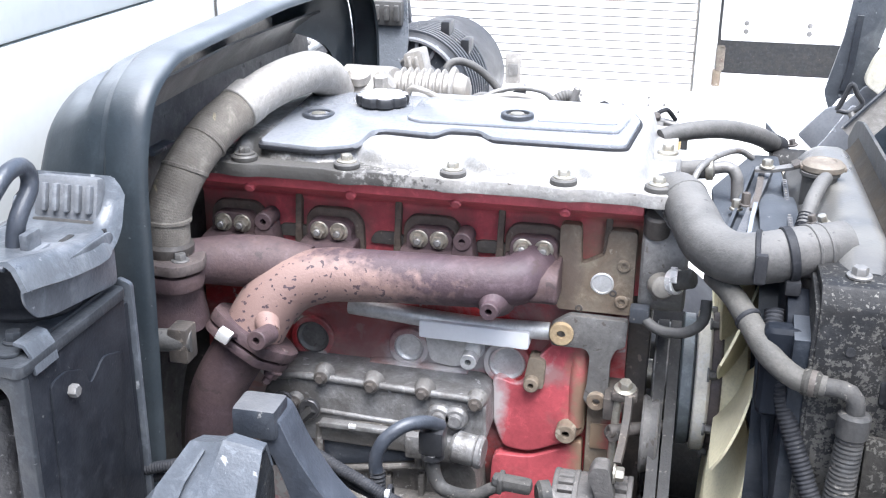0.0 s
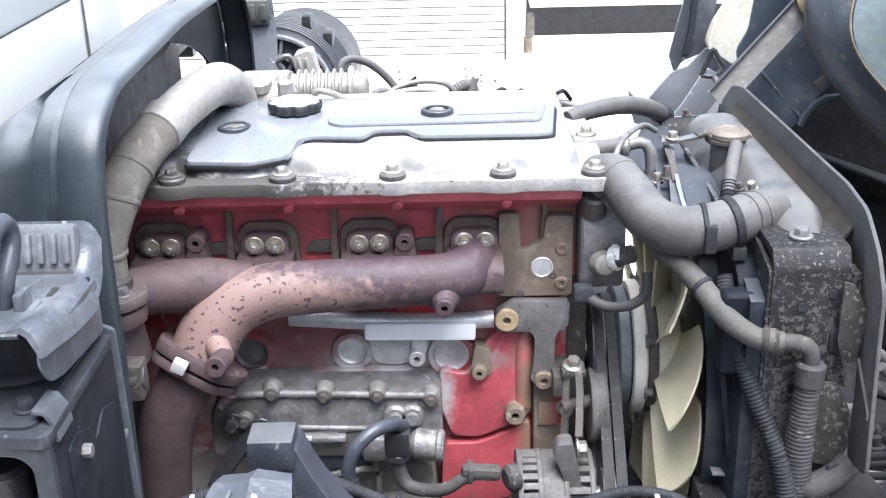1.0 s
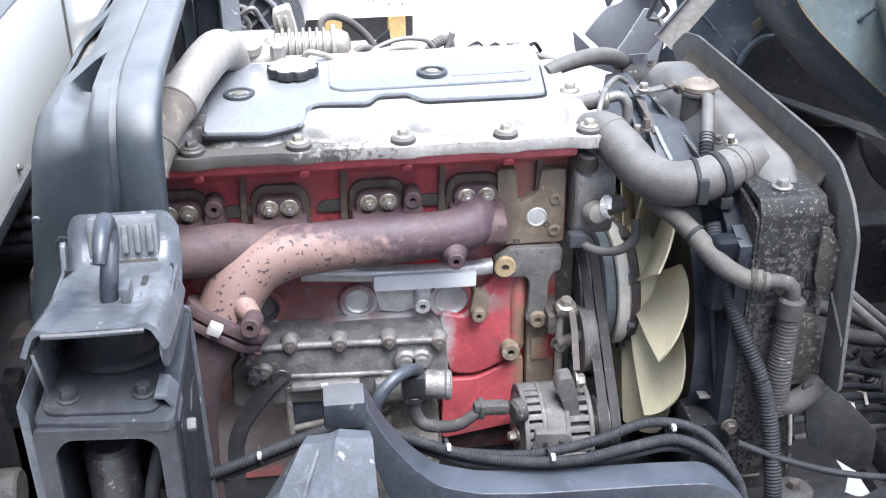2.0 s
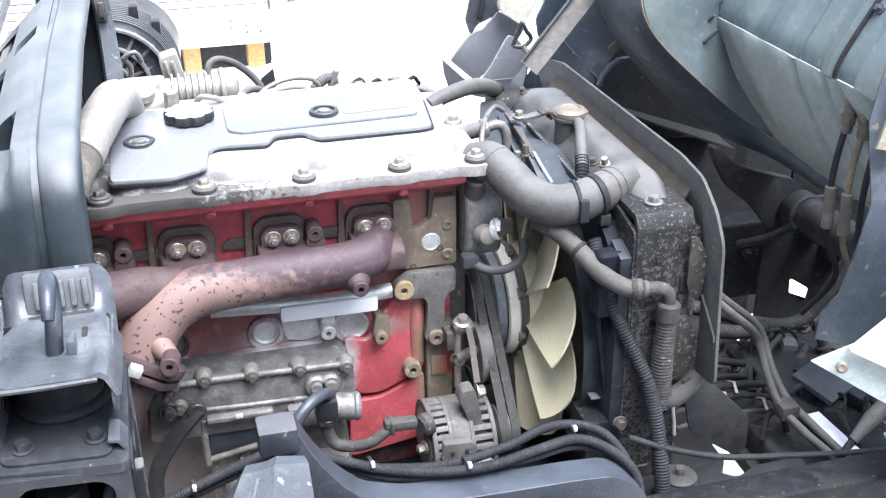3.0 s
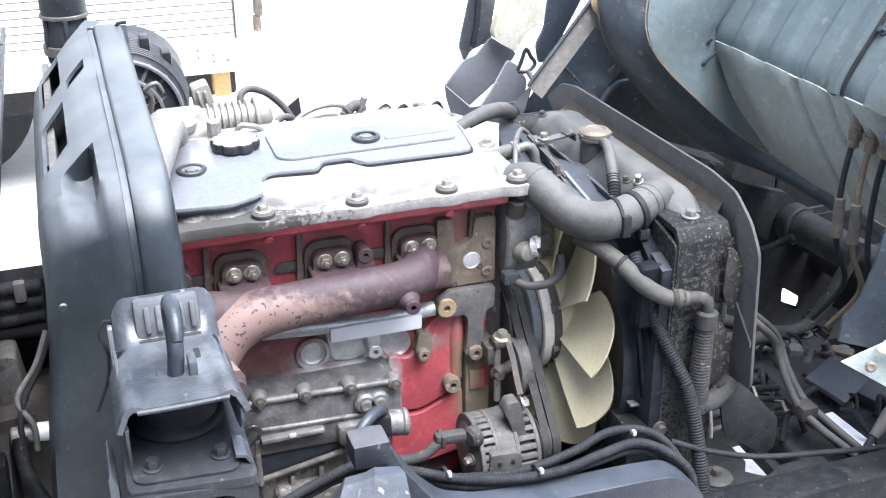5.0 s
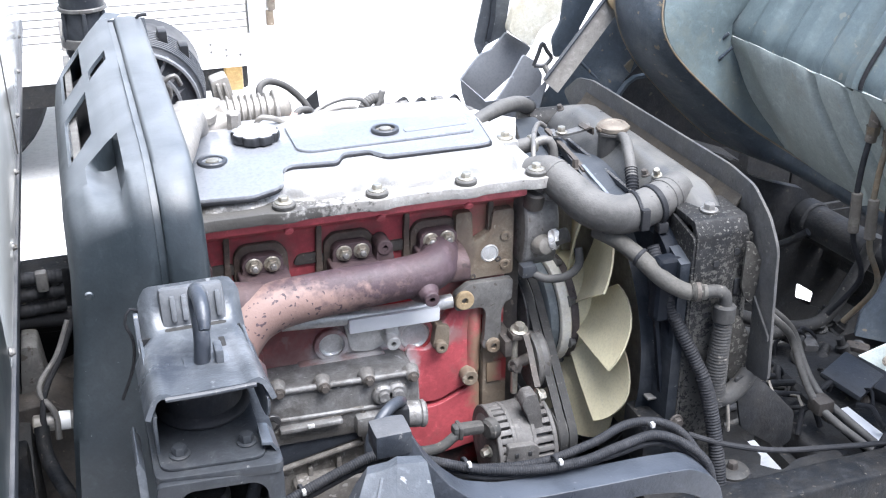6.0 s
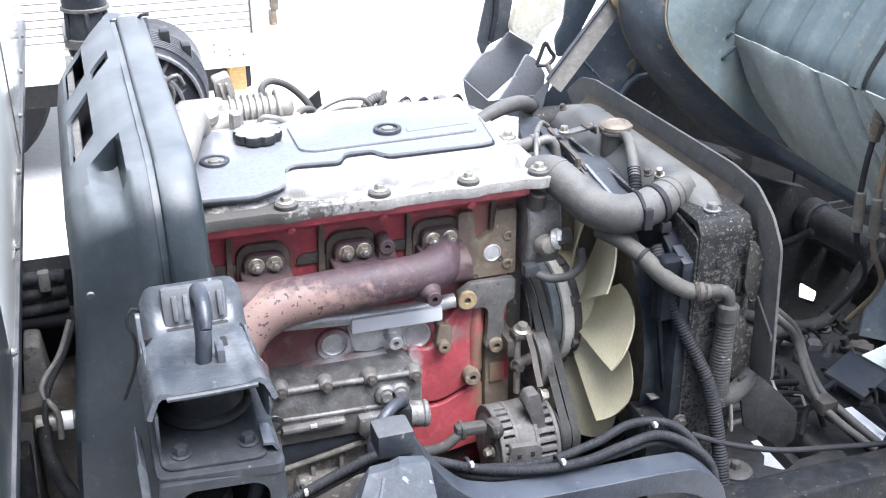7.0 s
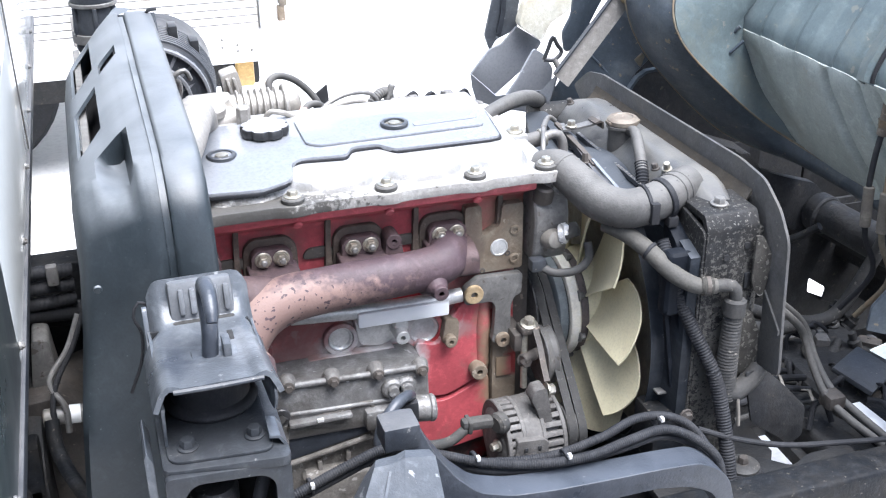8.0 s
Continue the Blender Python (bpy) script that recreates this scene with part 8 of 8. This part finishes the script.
    part("cushion", lathe([(0.034, 0), (0.038, 0.008), (0.032, 0.022), (0.034, 0.036), (0.028, 0.046)], (0.186, 0.975, 0.665), (0, 0, 1), 28), M["rubber_dark"], m)
    part("cup", lathe([(0.026, 0), (0.026, 0.006), (0.018, 0.010)], (0.186, 0.975, 0.709), (0, 0, 1), 24), M["rubber_mud"], m)
    part("nut", bolt((0.186, 0.975, 0.716), (0, 0, 1), 0.008, 0.010, 0.011), M["grime"], m)
    # made-up dark panels that block the bright ground behind the front chassis
    w = thing("front_backing", (0.9, 1.3, 0.3), "dark backing panels added to close off the truck front", "bulkhead")
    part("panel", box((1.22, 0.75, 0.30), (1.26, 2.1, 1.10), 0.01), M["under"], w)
    part("far_backing", box((0.34, 1.90, 0.35), (0.93, 1.93, 0.84), 0.01), M["under"], w)
    part("far_backing", box((0.932, 1.90, 0.50), (1.22, 1.93, 0.98), 0.01), M["under"], w)
    part("rail_backing", box((0.44, 1.735, 0.40), (0.752, 1.745, 0.70), 0.003), M["under"], w)
    part("rail_backing", box((0.800, 1.735, 0.60), (1.22, 1.745, 0.74), 0.003), M["under"], w)
    hole = fillet([(0.775, 0.612), (0.826, 0.578), (0.820, 0.545), (0.777, 0.576)], 0.007, 3)
    rim = [(0.70, 0.78), (1.10, 0.78), (1.10, 0.42), (0.70, 0.42)]
    own = bmesh.new()
    k0 = len(hole)
    for lo, hi in ((0, k0 // 4), (k0 // 4, k0 // 2), (k0 // 2, 3 * k0 // 4), (3 * k0 // 4, k0)):
        c = lo * 4 // k0
        for i in range(lo, hi):
            a, b2 = hole[i], hole[(i + 1) % k0]
            own.faces.new([own.verts.new((q[0], 1.63, q[1])) for q in (a, rim[c], b2)])
        b2, r0, r1 = hole[hi % k0], rim[c], rim[(c + 1) % 4]
        own.faces.new([own.verts.new((q[0], 1.63, q[1])) for q in (b2, r0, r1)])
    bmesh.ops.remove_doubles(own, verts=own.verts, dist=1e-5)
    bmesh.ops.recalc_face_normals(own, faces=own.faces)
    bmesh.ops.solidify(own, geom=own.faces[:], thickness=0.004)
    part("pierced_backing", own, M["under"], w, "dark backing pierced by a hole")
    part("notched_backing", prism([(0.20, 1.05), (0.325, 1.05), (0.325, 1.085), (0.350, 1.12), (0.352, 1.19), (0.385, 1.19), (0.380, 1.05), (0.44, 1.05), (0.44, 1.67), (0.20, 1.67)], "z", 0.575, 0.60, 0.003), M["under"], w)
    part("floor_backing", box((0.50, 0.925, 0.47), (1.22, 1.56, 0.50), 0.01), M["under"], w)
    b = thing("front_bracket", (0.25, 0.95, 0.55), "oily black front chassis bracket plate", "bracket")
    part("plate", prism(fillet([(0.06, 0.90), (0.40, 0.90), (0.42, 1.02), (0.34, 1.02), (0.30, 1.00), (0.26, 1.04), (0.06, 1.04)], 0.012, 3), "z", 0.652, 0.667, 0.003), M["under"], b)
    part("knuckle", box((0.06, 1.03, 0.70), (0.125, 1.10, 0.79), 0.012), M["rail"], b)
    part("knuckle_bolt", bolt((0.105, 1.018, 0.795), TOWARD, 0.008, 0.008, 0.011), M["grime"], b)
    part("stem", box((0.07, 1.03, 0.655), (0.12, 1.09, 0.71), 0.008), M["under"], b)
    part("small_ring", ring((0.335, 0.96, 0.668), (0, 0, 1), 0.026, 0.014, 0.012, 22), M["under"], b)
    j = thing("junction_loom", (0.34, 1.0, 0.735), "muddy wiring connectors and stubs clipped along the frame rail", "wiring")
    for x, y, z in ((0.30, 0.93, 0.70), (0.355, 0.95, 0.69), (0.40, 0.935, 0.70)):
        part("ring_clip", ring((x, y, z), (0.2, -0.6, 0.8), 0.014, 0.0095, 0.005, 18), M["rubber_mud"], j)
    k = thing("control_cable", (0.35, 0.96, 0.68), "thin black control cable stretched over the chassis", "cable")
    part("cable", tube([(0.10, 0.975, 0.80), (0.16, 0.965, 0.775), (0.24, 0.95, 0.755), (0.34, 0.945, 0.74), (0.46, 0.94, 0.725), (0.56, 0.945, 0.71)], 0.0045, 10), M["rubber_dark"], k)
    part("second_cable", tube([(0.33, 0.90, 0.668), (0.40, 0.93, 0.70), (0.47, 0.965, 0.735), (0.53, 0.985, 0.77)], 0.006, 10), M["rubber_dark"], k)
    part("boot", tube([(0.46, 0.960, 0.73), (0.50, 0.975, 0.752), (0.54, 0.99, 0.775)], [0.008, 0.014, 0.012], 14), M["rubber"], k)


build_front_clutter()

# ---- yard, neighbouring truck and own cargo body ----


def build_yard():
    own = bmesh.new()
    n = 40
    size = 400.0
    vs = [[own.verts.new((-size + 2 * size * i / n, -size + 2 * size * j / n, 0)) for j in range(n + 1)] for i in range(n + 1)]
    for i in range(n):
        for j in range(n):
            own.faces.new((vs[i][j], vs[i + 1][j], vs[i + 1][j + 1], vs[i][j + 1]))
    solo("ground", own, M["concrete"], "bright pale concrete yard", "ground", kind="structure", origin=(0, 0, 0))
    rnd = random.Random(9)
    for i in range(9):
        x, y, r = rnd.uniform(0.4, 2.6), rnd.uniform(5.6, 8.5), rnd.uniform(0.05, 0.14)
        b = bmesh.new()
        k = 14
        ps = [(x + r * (1 + 0.5 * rnd.uniform(-1, 1)) * math.cos(2 * math.pi * a / k), y + r * 0.35 * (1 + 0.5 * rnd.uniform(-1, 1)) * math.sin(2 * math.pi * a / k)) for a in range(k)]
        solo("litter", prism(ps, "z", 0.0, 0.006, 0.001, b), M["litter"], "small flat scrap of dirt on the concrete", "litter", "scraps on the yard")


build_yard()


def build_neighbour():
    t = thing("box_truck", (-1.5, 4.9, 0.0), "white box truck with a slatted side shutter parked opposite", "truck")
    X0, X1, Y = -3.6, 0.0, 4.2
    part("body", box((X0, Y + 0.03, 0.50), (X1 + 0.02, Y + 1.9, 2.6), 0.02), M["white"], t)
    fr = part("bottom_frame", box((X0, Y - 0.01, 0.475), (X1 + 0.01, Y + 0.04, 0.605), 0.006), M["white"], t)
    part("corner_post", box((X1 + 0.0, Y - 0.02, 0.36), (X1 + 0.075, Y + 0.06, 2.6), 0.008), M["white"], t)
    sh = part("shutter", box((X0 + 0.1, Y + 0.004, 0.60), (X1 - 0.005, Y + 0.032, 2.5), 0.002), M["cast_pale"], t)
    pitch = 0.030
    for i in range(62):
        z = 0.607 + i * pitch
        part("slat", prism(fillet([(Y - 0.004, z), (Y - 0.002, z + pitch * 0.5), (Y - 0.004, z + pitch - 0.0052), (Y + 0.016, z + pitch - 0.0052), (Y + 0.016, z)], 0.003, 2), "x", X0 + 0.1, X1 - 0.01, 0.001), M["slat"], sh)
    for x, z in ((-0.16, 0.575), (-0.16, 0.545), (-0.10, 0.525), (-0.045, 0.525), (-0.10, 0.55), (-0.42, 0.57), (-0.42, 0.54), (-0.9, 0.57), (-0.9, 0.54)):
        part("rivet", lathe([(0.006, 0), (0.005, 0.003), (0, 0.004)], (x, Y - 0.01, z), TOWARD, 10), M["dull"], fr)
    lt = part("latch", box((-0.72, Y - 0.02, 0.60), (-0.66, Y - 0.004, 0.72), 0.006), M["sleeve_pale"], t)
    part("latch_keeper", box((-0.71, Y - 0.03, 0.635), (-0.67, Y - 0.018, 0.68), 0.004), M["dull"], lt)
    part("hinge", box((X1 + 0.075, Y - 0.05, 0.70), (X1 + 0.105, Y - 0.005, 0.79), 0.008), M["cap_rust"], t, "rusty hinge block")
    part("hinge_pin", rod((X1 + 0.082, Y - 0.03, 0.64), (X1 + 0.082, Y - 0.03, 0.70), 0.016, 12), M["rust_plate"], t)
    for x in (-0.32, -0.06):
        part("marker", box((x - 0.035, Y + 0.10, 0.34), (x + 0.035, Y + 0.18, 0.46), 0.012), M["orange"], t, "orange side marker")
    part("under_rail", box((X0, Y + 0.25, 0.30), (X1 + 0.02, Y + 0.45, 0.48), 0.02), M["under"], t)
    for x in (-2.9, -1.2):
        w = part("wheel", lathe([(0.10, 0), (0.20, 0.02), (0.22, 0.0), (0.38, 0.01), (0.40, 0.05), (0.40, 0.20), (0.36, 0.24), (0.1, 0.24)], (x, Y + 0.30, 0.40), (0, 1, 0), 36), M["rubber_dark"], t)
        part("rim", lathe([(0.21, 0), (0.20, 0.03), (0.10, 0.05), (0, 0.05)], (x, Y + 0.298, 0.40), (0, 1, 0), 30), M["dull"], w)
    part("raised_gate", box((X1 + 0.085, Y - 0.07, 0.82), (4.2, Y + 0.02, 1.9), 0.012), M["white"], t)
    part("upper_skirt", box((X1 + 0.085, Y - 0.08, 0.82), (4.2, Y - 0.071, 0.92), 0.003), M["white"], t)
    for i in range(12):
        for z in (0.855, 0.885):
            part("rivet", lathe([(0.010, 0), (0.008, 0.004), (0, 0.005)], (0.17 + 0.22 * i, Y - 0.08, z), TOWARD, 10), M["dull"], t)


build_neighbour()

# unseen wall, added to hold back sky light from the near side
solo("wall_behind", box((-9.0, -3.8, 0.0), (9.0, -3.6, 3.6), 0.01), M["concrete_wall"], "unseen grey wall added to dim the faces turned to it", "wall", kind="structure")
solo("wall_dark", box((-0.6, 7.6, 0.0), (7.0, 7.8, 3.2), 0.01), M["under"], "dark upright slab at the far end of the yard", "wall", kind="structure")


def build_cargo():
    c = thing("cargo_body", (-2.0, 1.3, 0.85), "white cargo body of the truck with riveted front edge", "cargo body")
    X = -0.785
    part("front_wall", box((X - 0.05, 0.96, 1.30), (X, 2.6, 2.9), 0.006), M["gloss_panel"], c)
    # near end in a dark copy, painting the wall's dim reflection
    part("corner_panel", box((X - 0.05, 0.60, 1.30), (X, 0.958, 2.9), 0.006), M["panel_grey"], c)
    part("lower_panel", box((X - 0.05, 0.96, 1.095), (X - 0.001, 2.6, 1.298), 0.004), M["gloss_panel"], c)
    # same dark copy for the reflection lower down
    part("kick_panel", box((X - 0.05, 0.60, 1.095), (X - 0.001, 0.958, 1.298), 0.004), M["panel_grey"], c)
    part("roof", box((X - 2.6, 0.60, 2.9), (X, 2.6, 2.95), 0.006), M["white"], c)
    # darkened so that no bright wall shows beneath the arch
    part("far_wall", box((X - 2.6, 2.56, 1.0), (X - 0.052, 2.6, 2.9), 0.006), M["panel_grey"], c)
    part("side_wall", box((X - 2.6, 0.60, 1.0), (X - 0.052, 0.64, 2.9), 0.006), M["white"], c)
    part("floor_frame", box((X - 2.6, 0.66, 0.85), (X - 0.10, 2.5, 1.09), 0.01), M["under"], c)
    part("edge_angle", box((X - 0.004, 0.60, 1.085), (X + 0.004, 2.6, 1.105), 0.003), M["chassis"], c)
    part("joint", box((X + 0.0005, 1.64, 1.11), (X + 0.003, 1.646, 2.9), 0.0005), M["dull"], c)
    for i in range(7):
        part("rivet", bolt((X + 0.0, 0.68 + 0.28 * i, 1.125), (1, 0, 0), 0.004, 0.003, 0.0055), M["dull"], c)


build_cargo()


def build_air_cleaner():
    a = thing("air_cleaner", (-0.54, 2.14, 0.80), "ribbed dusty plastic round air cleaner housing", "air cleaner")
    cx, cz, k = -0.558, 1.045, 0.74
    can = part("canister", lathe([(0.10 * k, 0), (0.152 * k, 0.004), (0.162 * k, 0.016), (0.164 * k, 0.13), (0.158 * k, 0.14), (0.158 * k, 0.26), (0.12 * k, 0.28)], (cx, 2.02, cz), (0.12, 1, 0), 64), M["plastic"], a)
    part("end_cap", lathe([(0.148 * k, 0.006), (0.148 * k, 0.001), (0.09 * k, -0.002), (0.03 * k, 0.002), (0, 0.002)], (cx, 2.02, cz), (0.12, 1, 0), 48), M["plastic_dusty"], can)
    for i in range(9):
        part("ring_rib", ring((cx + 0.0018 * i, 2.036 + 0.013 * i, cz), (0.12, 1, 0), 0.170 * k, 0.160 * k, 0.005, 64), M["plastic_dusty"], can)
    for i in range(18):
        g = 2 * math.pi * i / 18
        part("spoke", band([(cx + 0.05 * k * math.cos(g), 2.014, cz + 0.05 * k * math.sin(g)), (cx + 0.155 * k * math.cos(g), 2.012, cz + 0.155 * k * math.sin(g))], 0.006, 0.006, (0, 1, 0)), M["spoke"], can)
    for r in (0.05, 0.10, 0.15):
        part("end_ring", ring((cx, 2.008, cz), (0.12, 1, 0), (r + 0.004) * k, (r - 0.004) * k, 0.012, 56), M["spoke"], can)
    for g in (62, 38, 118):
        q = Vector((cx + 0.168 * k * math.cos(radians(g)), 2.10, cz + 0.168 * k * math.sin(radians(g))))
        part("clip", box(q - Vector((0.009, 0.025, 0.012)), q + Vector((0.009, 0.025, 0.026)), 0.004), M["plastic"], can)
    part("stand", box((cx - 0.06, 2.04, 0.74), (cx + 0.06, 2.26, 0.97), 0.012), M["under"], a)
    s = thing("intake_snorkel", (-0.655, 2.20, 0.70), "dark plastic intake snorkel riser with a clamp", "intake pipe")
    part("riser", lathe([(0.030, 0), (0.034, 0.30), (0.044, 0.32), (0.046, 0.37), (0.042, 0.40), (0.046, 0.43), (0.044, 0.9)], (-0.645, 2.20, 0.80), (0, 0, 1), 28), M["chassis"], s)
    part("clamp", ring((-0.645, 2.20, 1.135), (0, 0, 1), 0.050, 0.040, 0.02, 28), M["dull"], s)
    part("clamp_bolt", bolt((-0.630, 2.152, 1.145), TOWARD, 0.010, 0.012, 0.016), M["steel"], s)
    part("upper_collar", ring((-0.645, 2.20, 1.21), (0, 0, 1), 0.049, 0.042, 0.008, 28), M["dull"], s)
    for g in (-150, -90, -30):
        c = Vector((-0.645 + 0.046 * math.cos(radians(g)), 2.20 + 0.046 * math.sin(radians(g)), 1.18))
        part("rib", box(c - Vector((0.004, 0.004, 0.030)), c + Vector((0.004, 0.004, 0.030)), 0.002), M["chassis"], s)
    part("foot", box((-0.68, 2.16, 0.70), (-0.61, 2.24, 0.82), 0.01), M["under"], s)
    k = thing("far_latch_mount", (-0.58, 1.90, 0.755), "pale grey cab latch mount on the far side", "bracket")
    part("plate", sheet([[(-0.62, 1.86, 1.055), (-0.53, 1.86, 1.055)], [(-0.62, 1.88, 1.105), (-0.53, 1.88, 1.105)], [(-0.615, 1.93, 1.175), (-0.535, 1.93, 1.175)], [(-0.61, 1.94, 1.245), (-0.54, 1.94, 1.245)]], 0.006), M["bracket"], k)
    part("pad", box((-0.605, 1.915, 1.195), (-0.545, 1.945, 1.240), 0.006), M["rubber"], k)
    for i in range(3):
        part("pad_rib", box((-0.595 + 0.018 * i, 1.908, 1.205), (-0.585 + 0.018 * i, 1.918, 1.233), 0.003), M["rubber"], k)
    part("post", box((-0.62, 1.88, 0.675), (-0.53, 1.96, 1.065), 0.008), M["plastic"], k)
    part("box_bracket", box((-0.655, 1.865, 1.02), (-0.585, 1.90, 1.165), 0.004), M["plastic"], k)
    part("hook", tube([(-0.525, 1.86, 1.075), (-0.515, 1.85, 1.125), (-0.525, 1.845, 1.145), (-0.505, 1.845, 1.155), (-0.495, 1.85, 1.135)], 0.005, 10), M["dull"], k)


build_air_cleaner()
